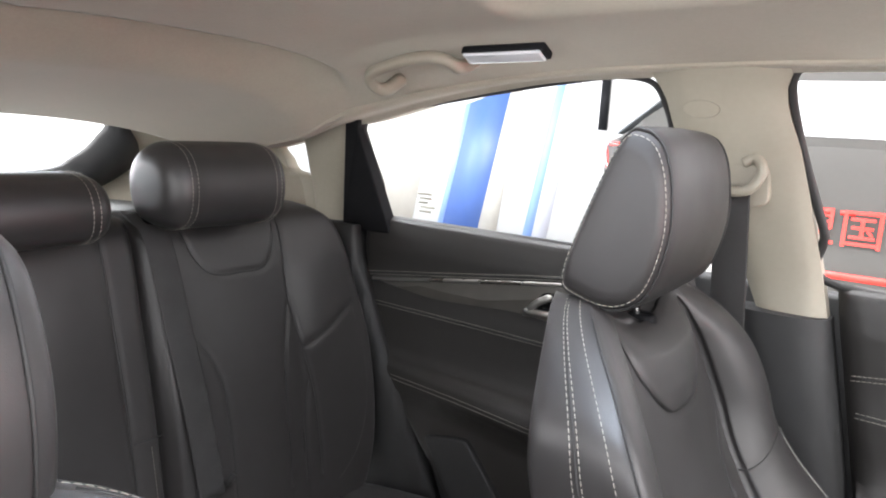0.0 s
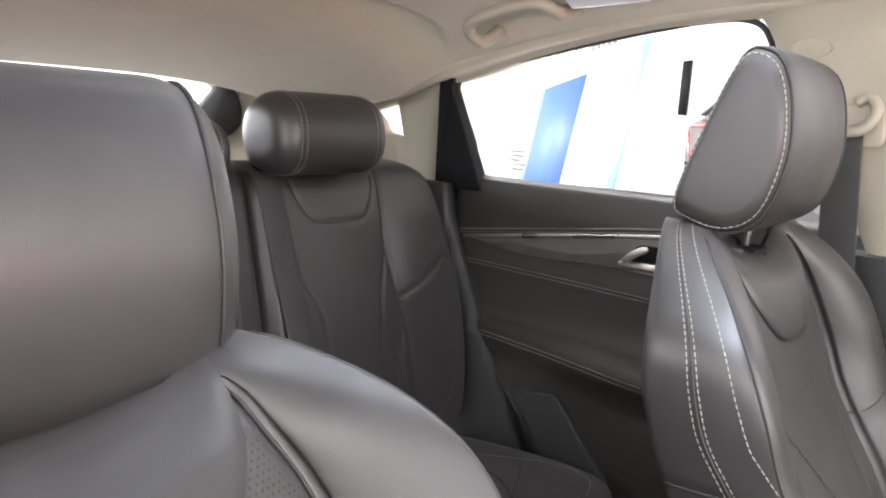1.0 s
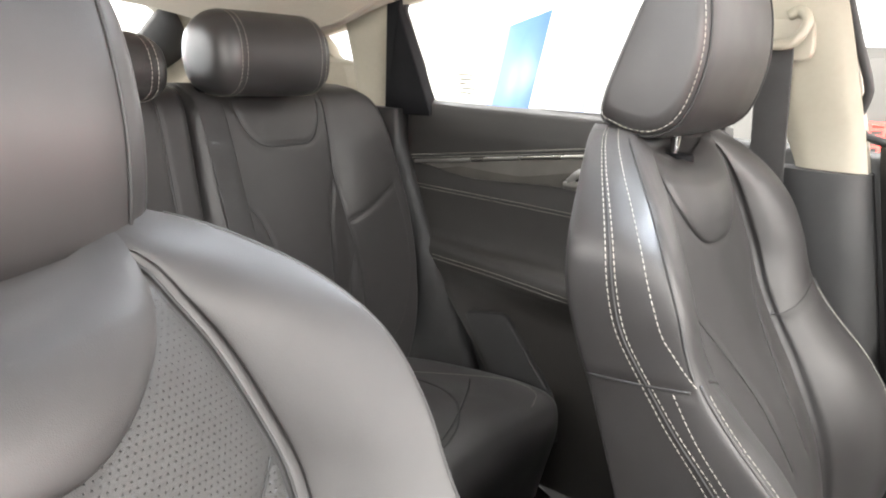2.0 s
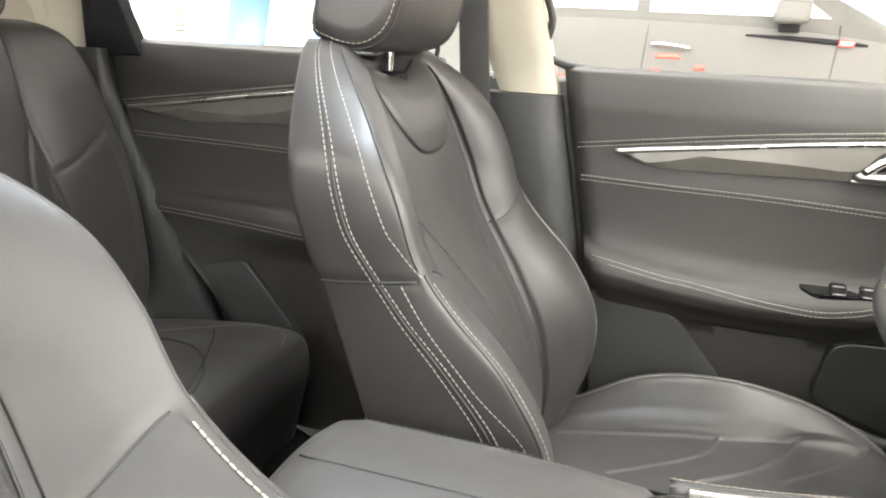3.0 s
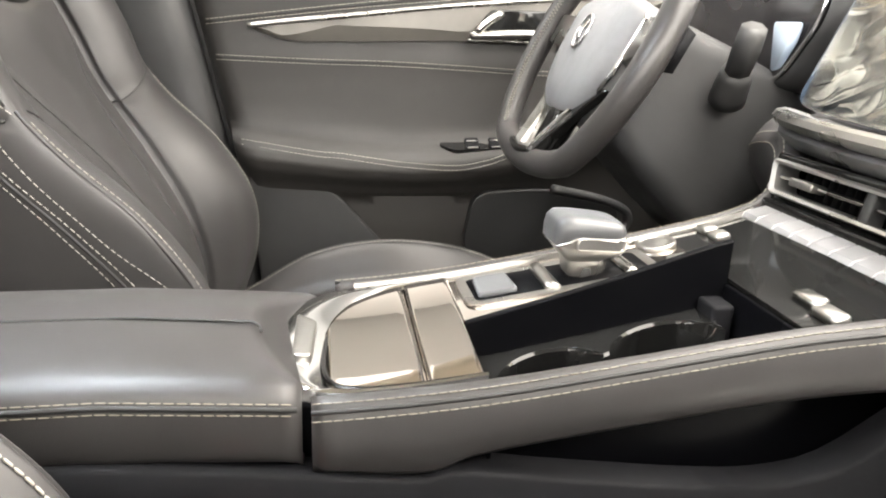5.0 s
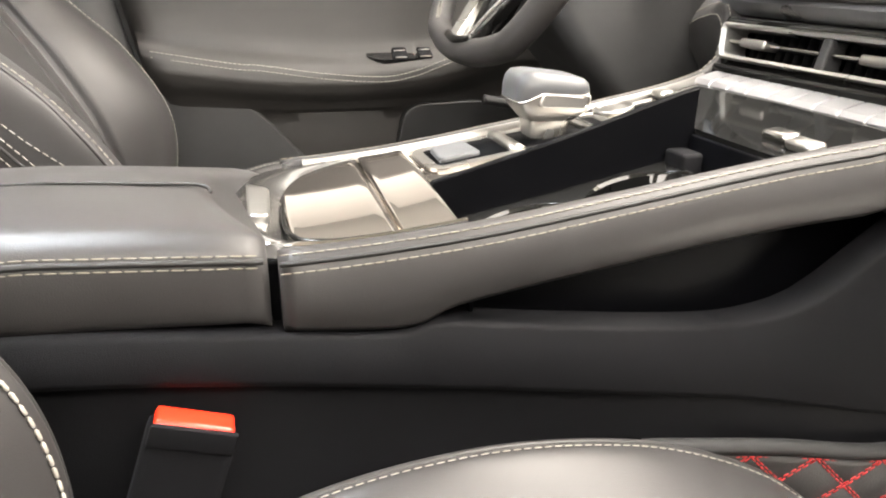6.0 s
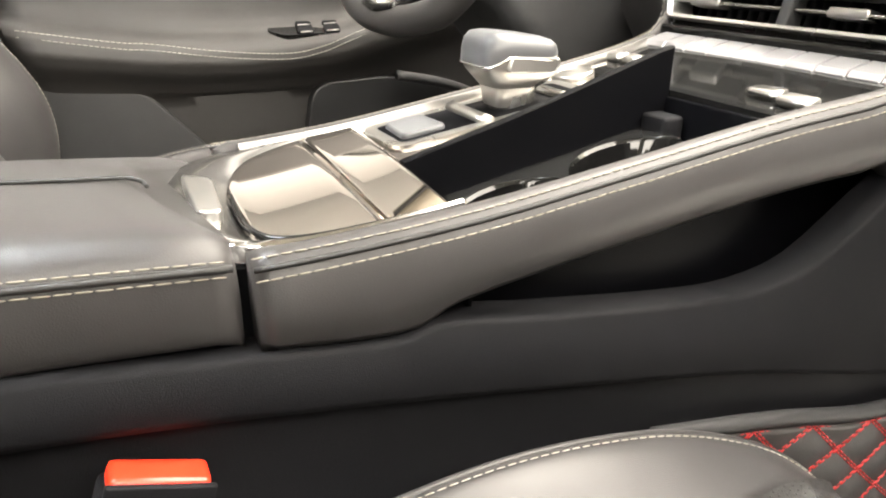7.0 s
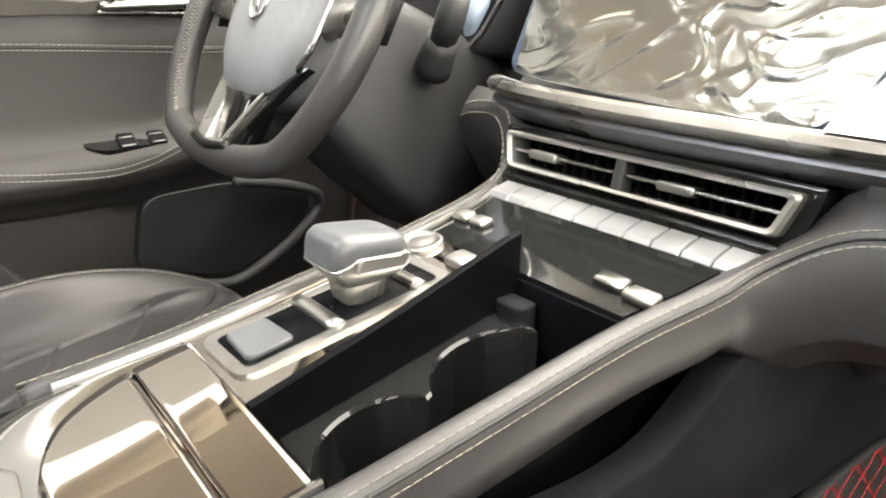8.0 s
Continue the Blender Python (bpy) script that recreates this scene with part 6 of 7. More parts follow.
box(bm, (0.586, -0.130, 0.742), (0.622, 0.108, 0.7535), 0.002)
part("key_base", bm, SATIN, keys)
bm = bmesh.new()
box(bm, (0.612, -0.135, 0.752), (0.648, 0.115, 0.772), 0.003)
part("key_backing", bm, PIANO, keys)

# leather cheeks where the console meets the dashboard: sewn edge, inner edge
CHEEKS = (
    (1, [(0.60, 0.117, 0.760), (0.625, 0.124, 0.780), (0.640, 0.137, 0.803), (0.650, 0.160, 0.818), (0.672, 0.215, 0.812), (0.680, 0.245, 0.803)],
     [(0.606, 0.112, 0.762), (0.636, 0.116, 0.778), (0.650, 0.126, 0.800), (0.668, 0.150, 0.820), (0.69, 0.20, 0.826), (0.70, 0.245, 0.826)]),
)
for side, outer_edge, inner_edge in CHEEKS:
    so, si = spline(outer_edge, 40), spline(inner_edge, 40)
    bm = bmesh.new()
    rings = []
    for q, w in zip(so, si):
        rings.append([w + Vector((0.02, 0, -0.004)), w, q.lerp(w, 0.6) + Vector((0, 0, 0.003)), q.lerp(w, 0.2) + Vector((0, 0, 0.002)), q, q + Vector((-0.001, side * 0.004, -0.008)), q + Vector((0.004, side * 0.006, -0.03)), q + Vector((0.035, side * 0.005, -0.075)), q + Vector((0.10, 0, -0.14)), q + Vector((0.14, 0, -0.02))])
    loft(bm, rings)
    ck = part("cheek", finish(bm), LEATHER, dash, "stitched leather cheek", flat=70)
    sewn(ck, [q.lerp(w, 0.12) + Vector((0, 0, 0.0026)) for q, w in zip(so, si)], length=0.0052, gap=0.0012, radius=0.0005)
    sewn(ck, [q + Vector((-0.0022, side * 0.0042, -0.008)) for q in so], length=0.0052, gap=0.0012, radius=0.0005)

# instrument hood and display
cluster = thing("instrument_cluster", "digital instrument display under a curved black hood", "instrument cluster")
CL = [(0.378, 1.024), (0.318, 1.018), (0.284, 1.006), (0.238, 0.978), (0.224, 0.955), (0.226, 0.928), (0.243, 0.900), (0.272, 0.866), (0.313, 0.860), (0.378, 0.860)]
CL_LOOP = [(q.x, q.y) for q in spline([(y, z, 0) for y, z in CL + [(0.756 - y, z) for y, z in CL[-2:0:-1]]], 96, True)]
CC = (0.378, 0.94)


def cluster_ring(x, k, add=0.0):
    """The outline of the display, grown about its middle."""
    return [Vector((x + 0.10 * (z - 0.94) * k, CC[0] + (y - CC[0]) * k + math.copysign(add, y - CC[0]), CC[1] + (z - CC[1]) * k)) for y, z in CL_LOOP]


bm = bmesh.new()
loft(bm, [cluster_ring(0.728, 0.985), cluster_ring(0.722, 1.03), cluster_ring(0.726, 1.08), cluster_ring(0.75, 1.14), cluster_ring(0.80, 1.18), cluster_ring(0.84, 1.18)])
part("hood", finish(bm), SOFT_PLASTIC, cluster, flat=60)
bm = bmesh.new()
loft(bm, [cluster_ring(0.732, 0.99), cluster_ring(0.7215, 0.985), cluster_ring(0.7205, 0.97), cluster_ring(0.7205, 0.4), cluster_ring(0.7205, 0.02)])
part("display", finish(bm), surface("cluster_glass", (0.010, 0.009, 0.010), 0.22), cluster, flat=40)
bm = bmesh.new()
tube(bm, cluster_ring(0.7205, 1.0), 0.0024, 8, closed=True)
part("display_rim", bm, CHROME, cluster, "thin chrome rim")
bm = bmesh.new()
prism(bm, rounded([(0.268, 0.876), (0.284, 0.872), (0.292, 0.925), (0.242, 0.925), (0.247, 0.905)], 0.006), 0, 0.7128, 0.7142, 0.0)
part("display_field", bm, surface("lit_display_blue", (0.26, 0.31, 0.38), 0.2, coat=0.5), cluster, "pale blue display field")

# steering wheel
wheel = thing("steering_wheel", "black leather steering wheel with silver lower spokes", "steering wheel")
WM = pose(0.551, 0.378, 0.880, 0, 27, 0)  # local x points to the windscreen, z up in the plane of the rim
R = 0.178


def rim_point(a):
    """A slightly flattened circle; a from the top, clockwise seen by the driver."""
    y, z = R * math.sin(a), R * math.cos(a)
    if z < -0.130:
        z = -0.130 + (z + 0.130) * 0.42
    return Vector((-0.022, y, z))


bm = bmesh.new()
tube(bm, [WM @ rim_point(a) for a in steps(0, 2 * math.pi, 96)[:-1]], 0.0158, 16, closed=True, flat=1.0)
rim = part("rim", bm, LEATHER, wheel)
# crossed lacing along the inner side of the rim
for c, w in ((1.35, 1.05), (-1.35, 1.05)):
    for ph in (0, 1):
        pts = []
        for i, a in enumerate(steps(c - w, c + w, 76)):
            o = 0.0058 if (i + ph) % 2 else -0.0058
            pts.append(WM @ (Vector((-0.022, 0, 0)) + (rim_point(a) - Vector((-0.022, 0, 0))) * ((R - 0.0150 + 0.25 * abs(o - 0.007)) / R) + Vector((o - (0.007 if c > 0 else -0.004), 0, 0))))
        part("lacing", tube(bmesh.new(), pts, 0.0009, 5), THREAD, rim, kind="stuff")
bm = bmesh.new()
loop = rounded([(-0.088, 0.056), (-0.05, 0.068), (0.05, 0.068), (0.088, 0.056), (0.084, -0.030), (0.046, -0.084), (-0.046, -0.084), (-0.084, -0.030)], 0.03, 6)
loft(bm, [[WM @ Vector((x, p[0] * k, p[1] * k)) for p in loop] for x, k in ((0.02, 1.0), (-0.012, 1.0), (-0.022, 0.96), (-0.029, 0.84), (-0.033, 0.6), (-0.035, 0.25), (-0.0355, 0.05))])
# base colour lightened to grey in place of strong light from the driver's window
part("airbag_cover", finish(bm), surface("lit_airbag_cover", (0.15, 0.152, 0.160), 0.45, scale=80, bump=0.2, bump_scale=1400), wheel, "soft airbag cover, its colour paled as if lit by the window")
bm = bmesh.new()
tube(bm, [WM @ Vector((-0.0365, 0.016 * math.cos(a), 0.012 + 0.021 * math.sin(a))) for a in steps(0, 2 * math.pi, 32)[:-1]], 0.0022, 8, closed=True)
tube(bm, [WM @ Vector((-0.0365, -0.004, 0.026)), WM @ Vector((-0.0375, 0.004, 0.012)), WM @ Vector((-0.0365, -0.003, -0.002))], 0.0025, 8)
part("emblem", bm, CHROME, wheel, "plain chrome oval emblem")
for s in (-1, 1):
    bm = bmesh.new()
    loft(bm, [[WM @ Vector((x, s * lerp(0.07, 0.168, t), lerp(0.022, 0.018, t) + h)) for x, h in ((0.010, -0.022), (0.000, -0.026), (-0.004, 0.0), (0.000, 0.022), (0.010, 0.020))] for t in steps(0, 1, 6)])
    sp_ = part("spoke", finish(bm), HARD_PLASTIC, wheel)
    bm = bmesh.new()
    loft(bm, [[WM @ Vector((x - 0.006 * t, s * lerp(0.082, 0.158, t), 0.02 + h)) for x, h in ((0.000, -0.030 + 0.010 * t), (-0.013, -0.026 + 0.010 * t), (-0.013, 0.022), (0.000, 0.026))] for t in steps(0, 1, 4)])
    part("button_pad", finish(bm), SATIN, sp_, "silver button pad")
    bm = bmesh.new()
    rings = []
    for t in steps(0, 1, 14):
        yc, zc, xc, hw = lerp(0.064, 0.030, t), lerp(-0.045, -0.136, t), lerp(-0.006, -0.030, t ** 0.8), lerp(0.017, 0.012, t)
        rings.append([WM @ Vector((xc + dx, s * (yc + hw * q), zc + 0.3 * hw * q)) for q, dx in ((-1, 0.010), (-1, 0.001), (-0.88, -0.001), (0, -0.0012), (0.88, -0.001), (1, 0.001), (1, 0.010))])
    loft(bm, rings)
    finish(bm)
    if s > 0:
        part("lower_spoke", bm, LEVER_SILVER, wheel, "satin silver lower spoke", flat=35)
        continue
    dark_spoke = part("lower_spoke", bm, PIANO, wheel, "glossy black lower spoke with a silver edge", flat=35)
    bm = bmesh.new()
    tube(bm, [WM @ Vector((lerp(-0.006, -0.030, t ** 0.8) - 0.0012, -(lerp(0.064, 0.030, t) - lerp(0.015, 0.011, t)), lerp(-0.045, -0.136, t) - 0.004)) for t in steps(0, 1, 14)], 0.0034, 8)
    part("spoke_edge", bm, CHROME, dark_spoke, "bright silver edge")
    bm = bmesh.new()
    tube(bm, spline([WM @ Vector(q) for q in ((-0.012, -0.091, 0.046), (-0.012, -0.090, 0.010), (-0.012, -0.085, -0.025), (-0.010, -0.068, -0.046), (-0.010, -0.052, -0.062))], 24), 0.0036, 8)
    part("hub_edge", bm, CHROME, dark_spoke, "bright silver edge beside the hub")
bm = bmesh.new()
loft(bm, [[WM @ Vector((x, y * lerp(0.045, 0.036, t), lerp(-0.075, -0.146, t))) for x, y in ((0.0, -1), (-0.018, -1), (-0.022, 0), (-0.018, 1), (0.0, 1))] for t in steps(0, 1, 6)])
part("spoke_cover", finish(bm), PIANO, wheel)
bm = bmesh.new()
tube(bm, spline([WM @ Vector((-0.033, -0.042, -0.138)), WM @ Vector((-0.036, 0.0, -0.143)), WM @ Vector((-0.033, 0.042, -0.138))], 12), 0.0055, 8)
part("spoke_joint", bm, PIANO, wheel)
# column shroud and stalk
column = thing("steering_column", "black plastic steering column shroud with a wiper stalk", "steering column")
bm = bmesh.new()
def col_ring(x, w, zt, zb):
    return [WM @ Vector((x, q[0], q[1])) for q in rounded([(-w, zt), (w, zt), (w * 0.9, zb), (-w * 0.9, zb)], 0.025, 5)]
loft(bm, [col_ring(0.010, 0.050, 0.045, -0.045), col_ring(0.022, 0.078, 0.06, -0.070), col_ring(0.030, 0.086, 0.065, -0.078), col_ring(0.09, 0.100, 0.068, -0.105), col_ring(0.17, 0.108, 0.07, -0.13), col_ring(0.26, 0.115, 0.06, -0.15)])
part("shroud", finish(bm), SOFT_PLASTIC, column)
bm = bmesh.new()
tube(bm, [(0.652, 0.262, 0.842), (0.649, 0.254, 0.853), (0.646, 0.243, 0.867), (0.643, 0.236, 0.876)], [0.0195, 0.019, 0.0175, 0.0155], 18)
tube(bm, [(0.644, 0.238, 0.872), (0.639, 0.220, 0.895), (0.634, 0.205, 0.916)], [0.0135, 0.0150, 0.0135], 8)
part("stalk", bm, SOFT_PLASTIC, column)
# knee panel and pedals area
bm = bmesh.new()
rings = [[Vector((0.80, y, 0.84)), Vector((0.82, y, 0.72)), Vector((0.88, y, 0.60)), Vector((0.95, y, 0.52)), Vector((1.1, y, 0.50)), Vector((1.1, y, 0.84))] for y in steps(0.12, 0.70, 12)]
loft(bm, rings)
part("knee_panel", finish(bm), SOFT_PLASTIC, dash, flat=45)
# firewall
bm = bmesh.new()
box(bm, (1.18, -0.74, 0.20), (1.22, 0.74, 1.0), 0.01)
setting("firewall", bm, CARPET, "black carpeted front bulkhead", "bulkhead")


# ---------------------------------------------------------------- footwell mat
mat_root = thing("floor_mat", "black quilted floor mat with red diamond stitching", "floor mat")
MAT = [(0.30, 0.225), (0.62, 0.232), (0.86, 0.262), (0.98, 0.36), (1.04, 0.47), (1.06, 0.60)]


def mat_point(s, y, out=0.0):
    p = spline([(x, z, 0) for x, z in MAT], 41)
    k = min(39, int(s * 40))
    q = p[k].lerp(p[k + 1], s * 40 - k)
    d = (p[k + 1] - p[k]).normalized()
    return Vector((q.x - d.y * out, y, q.y + d.x * out))


QUILT = surface("quilted_black_leatherette", (0.02, 0.019, 0.019), 0.45, scale=60, bump=0.25, bump_scale=900)


def quilt(s, y):
    a, b = (s * 14 + y * 14), (s * 14 - y * 14)
    return 0.006 * (abs(math.sin(math.pi * a)) * abs(math.sin(math.pi * b))) ** 0.5


bm = bmesh.new()
slab(bm, lambda s, y: mat_point(s, y, 0.006 + quilt(s, y)), steps(0, 1, 84), steps(-0.66, -0.165, 60), (0.004, 0, -0.008))
part("quilted_top", bm, QUILT, mat_root)
for k in range(-22, 36):
    for sg in (-1, 1):
        pts = []
        for y in steps(-0.655, -0.17, 36):
            s = (k - sg * y * 14) / 14
            if 0.01 <= s <= 0.99:
                pts.append(mat_point(s, y, 0.0072))
        if len(pts) > 3:
            for o in (-0.0028, 0.0028):
                sewn(mat_root, [q + Vector((0, o, 0)) for q in pts], material=RED_THREAD, name="red_stitching", length=0.007, gap=0.002, radius=0.0011)
bm = bmesh.new()
tube(bm, [mat_point(s, -0.165, 0.006) for s in steps(0, 1, 40)], 0.006, 8)
part("mat_edging", bm, RUBBER, mat_root)

# its raised side along the console
SIDE_TOP = [(0.42, -0.1265, 0.562), (0.52, -0.133, 0.547), (0.60, -0.146, 0.537), (0.70, -0.150, 0.538), (0.80, -0.152, 0.537), (0.95, -0.156, 0.52)]


def mat_side(x, d, out=0.0):
    """A point on the side wall, d below its sewn top edge."""
    y, z = table([(a, b, c) for a, b, c in SIDE_TOP], x)[:2]
    return Vector((x, y - out - 0.06 * max(0, d - 0.08), z - d))


def puff(x, d):
    a, b = x / 0.05 + d / 0.042, x / 0.05 - d / 0.042
    return 0.0025 * (abs(math.sin(math.pi * a)) * abs(math.sin(math.pi * b))) ** 0.5


bm = bmesh.new()
slab(bm, lambda x, d: mat_side(x, d, 0.001 + puff(x, d)), steps(0.42, 0.95, 110), steps(0.0, 0.30, 60), (0, 0.003, 0))
part("quilted_side", bm, QUILT, mat_root)
for k in range(-2, 28):
    for sg in (-1, 1):
        line = []
        for d in steps(0.002, 0.29, 36):
            x = (k - sg * d / 0.042) * 0.05
            if 0.425 < x < 0.945:
                line.append((x, d))
        if len(line) > 3:
            for o in (-0.0016, 0.0016):
                sewn(mat_root, [mat_side(x + o, d, 0.0022) for x, d in line], material=RED_THREAD, name="red_stitching", length=0.0045, gap=0.0012, radius=0.0007)
sewn(mat_root, [mat_side(x, 0.001, 0.0022) for x in steps(0.425, 0.945, 60)], material=RED_THREAD, name="red_edge_stitching", length=0.0045, gap=0.0012, radius=0.0007)
bm = bmesh.new()
tube(bm, [mat_side(x, -0.006, 0.0) for x in steps(0.42, 0.95, 40)], 0.0055, 8)
part("mat_edging", bm, SOFT_PLASTIC, mat_root)

# ---------------------------------------------------------------- showroom
GROUND = -0.05
WHITE_WALL = surface("white_showroom_wall", (0.44, 0.44, 0.435), 0.6, scale=6, vary=0.03)
BLUE = surface("blue_wall_stripe", (0.055, 0.105, 0.29), 0.45, scale=10, vary=0.06)
PALE_BLUE = surface("light_blue_wall_stripe", (0.16, 0.25, 0.47), 0.45, scale=10, vary=0.06)
LAVENDER = surface("lavender_wall_stripe", (0.36, 0.365, 0.41), 0.45, scale=10, vary=0.05)
GREY_WALL = surface("warm_grey_wall_panel", (0.33, 0.315, 0.285), 0.5, scale=10, vary=0.05)
bm = bmesh.new()
box(bm, (-12, -12, GROUND - 0.05), (12, 12, GROUND), 0)
setting("ground", bm, surface("pale_polished_floor_tile", (0.6, 0.59, 0.56), 0.2, scale=4, vary=0.06), "pale polished showroom floor", "floor")
WALL = 6.9
bm = bmesh.new()
box(bm, (-12, WALL, GROUND), (12, WALL + 0.2, 4.6), 0)
wall_left = setting("wall_left", bm, WHITE_WALL, "white showroom wall with slanted blue stripes", "wall")
bm = bmesh.new()
box(bm, (-12.2, -12, GROUND), (-12, WALL, 4.6), 0)
# solid wall given an even glow in place of light from behind
GLOW_WALL = surface("glowing_back_wall", (0.6, 0.6, 0.6), 0.3, scale=2, vary=0.08)
GLOW_WALL.node_tree.nodes["Principled BSDF"].inputs["Emission Color"].default_value = (1.0, 0.985, 0.95, 1)
GLOW_WALL.node_tree.nodes["Principled BSDF"].inputs["Emission Strength"].default_value = 0.9
setting("wall_back", bm, GLOW_WALL, "pale back wall of the showroom with an added glow", "wall")
bm = bmesh.new()
box(bm, (-12, -12, 4.6), (12, WALL + 0.2, 4.8), 0)
setting("hall_ceiling", bm, WHITE_WALL, "white showroom ceiling", "ceiling")


RED_PAINT = surface("red_banner_cloth", (0.72, 0.05, 0.05), 0.5, scale=12, vary=0.06)
bm = bmesh.new()
box(bm, (-11.5, -2.2, 1.0), (-11.47, 0.9, 1.75), 0.005)
setting("banner_back", bm, RED_PAINT, "red banner on the back wall", "banner")
bm = bmesh.new()
box(bm, (4.6, -0.9, 0.2), (4.7, 3.0, 1.55), 0.01)
setting("banner_front", bm, RED_PAINT, "red display wall ahead of the car", "banner")


def wall_stripe(name, pts, material, label, proud=0.004):
    bm = bmesh.new()
    prism(bm, pts, 1, WALL - proud, WALL + 0.01)
    part(name, bm, material, wall_left, label)


wall_stripe("grey_panel", [(-6.9, -0.05), (-5.49, -0.05), (-5.17, 1.60), (-6.9, 1.60)], GREY_WALL, "warm grey wall panel")
wall_stripe("blue_stripe", [(-5.00, -0.05), (-4.47, -0.05), (-4.12, 1.71), (-4.67, 1.53)], BLUE, "deep blue slanted stripe")
wall_stripe("light_blue_edge", [(-5.08, -0.05), (-5.00, -0.05), (-4.67, 1.53), (-4.745, 1.51)], PALE_BLUE, "light blue stripe edge")
wall_stripe("grey_stripe", [(-4.47, -0.05), (-4.20, -0.05), (-3.975, 1.72), (-4.12, 1.68)], GREY_WALL, "pale grey stripe")
wall_stripe("light_blue_stripe", [(-3.84, -0.05), (-3.72, -0.05), (-3.37, 2.10), (-3.47, 2.11)], PALE_BLUE, "light blue slanted stripe")
wall_stripe("lavender_stripe", [(-3.72, -0.05), (-3.53, -0.05), (-3.20, 2.06), (-3.37, 2.10)], LAVENDER, "pale lavender stripe")
wall_stripe("dark_post", [(-2.985, 1.28), (-2.90, 1.28), (-2.90, 1.84), (-2.985, 1.83)], HARD_PLASTIC, "narrow dark post", 0.05)


def lettering(name, text, m, size, material, parent, label=""):
    c = bpy.data.curves.new(name, "FONT")
    c.body, c.size, c.extrude = text, size, 0.002
    ob = new(name + "_curve", c)
    me = bpy.data.meshes.new_from_object(ob.evaluated_get(bpy.context.evaluated_depsgraph_get()))
    bpy.data.objects.remove(ob)
    me.transform(m)
    me.materials.append(material)
    o = new(name, me)
    o.parent = parent
    return tagged(o, label)


GREY_INK = surface("grey_letter_paint", (0.13, 0.135, 0.135), 0.5, scale=20)
lettering("wall_lettering", "A+级SUV", pose(-4.86, WALL - 0.006, 1.76, 90, -14.5, 0), 0.235, GREY_INK, wall_left, "grey wall lettering")
for i in range(5):
    bm = bmesh.new()
    box(bm, (-4.10 + i * 0.066, WALL - 0.004, 1.96 + i * 0.017), (-4.05 + i * 0.066, WALL + 0.01, 2.04 + i * 0.017), 0)
    part("lettering_bar", bm, GREY_INK, wall_left)

# the silver-grey SUV standing alongside
CAR_PAINT = surface("silver_grey_car_paint", (0.050, 0.0485, 0.045), 0.42, metal=0.0, scale=30, vary=0.04)
CAR_PAINT.node_tree.nodes["Principled BSDF"].inputs["Specular IOR Level"].default_value = 0.22
DARK_GLASS = surface("pale_reflecting_car_glass", (0.45, 0.46, 0.46), 0.04, scale=20, coat=1.0)
RED_LENS = surface("red_lamp_lens", (0.5, 0.02, 0.015), 0.12, scale=20, coat=1.0)
RED_FILM = surface("red_sticker_film", (0.75, 0.03, 0.02), 0.4, scale=20)
suv = thing("parked_suv", "silver-grey SUV parked alongside with red lettering on its doors", "car")
SY = 4.30  # its near flank


def suv_section(x):
    """Half outline of the body at one place along it: inset from the flank and height."""
    top = table([(-1.93, 1.20), (-1.80, 1.24), (-1.60, 1.42), (-1.46, 1.52), (-1.2, 1.64), (-0.9, 1.72), (0.0, 1.78), (0.6, 1.68), (1.1, 1.42), (1.5, 1.21), (2.0, 1.12), (2.5, 0.97), (2.67, 0.80)], x)[0]
    belt_z = table([(-1.93, 1.18), (-1.7, 1.215), (-1.4, 1.235), (-1.0, 1.25), (0.0, 1.255), (1.2, 1.20), (2.5, 0.95), (2.67, 0.78)], x)[0]
    end = 0.25 * max(0, (-1.65 - x) / 0.28) ** 2 + 0.30 * max(0, (x - 2.22) / 0.45) ** 2
    top = max(top, belt_z)
    return [(0.10 + end, 0.22), (0.02 + end, 0.30), (0.0 + end, 0.55), (0.03 + end, 0.80), (0.01 + end, 0.98), (0.02 + end, belt_z - 0.03), (0.05 + end, belt_z), (0.22 + end, lerp(belt_z, top, 0.85)), (0.42 + end, top), (0.95, top + 0.03)]


bm = bmesh.new()
rings = []
for x in steps(-1.93, 2.67, 70):
    h = suv_section(x)
    ring = [Vector((x, SY + a, z)) for a, z in h] + [Vector((x, SY + 1.90 - a, z)) for a, z in h[::-1]]
    rings.append(ring)
loft(bm, rings)
body = part("body", finish(bm), CAR_PAINT, suv, flat=35)


def flank(x, z, out=0.0):
    h = suv_section(x)
    for (a0, z0), (a1, z1) in zip(h, h[1:]):
        if z0 <= z <= z1:
            return Vector((x, SY + lerp(a0, a1, (z - z0) / (z1 - z0 + 1e-9)) - out, z))
    return Vector((x, SY + h[-1][0], z))


def flank_quad(name, x0, x1, z0, z1, material, out=0.006, label="", shear=(0, 0, 0, 0)):
    """A pane or panel laid on the flank, with sheared ends."""
    bm = bmesh.new()
    slab(bm, lambda u, v: flank(lerp(lerp(x0 + shear[0], x0 + shear[1], v), lerp(x1 + shear[2], x1 + shear[3], v), u), lerp(z0, z1, v), out), steps(0, 1, 12), steps(0, 1, 8), (0, 0.012, 0))
    return part(name, bm, material, suv, label)


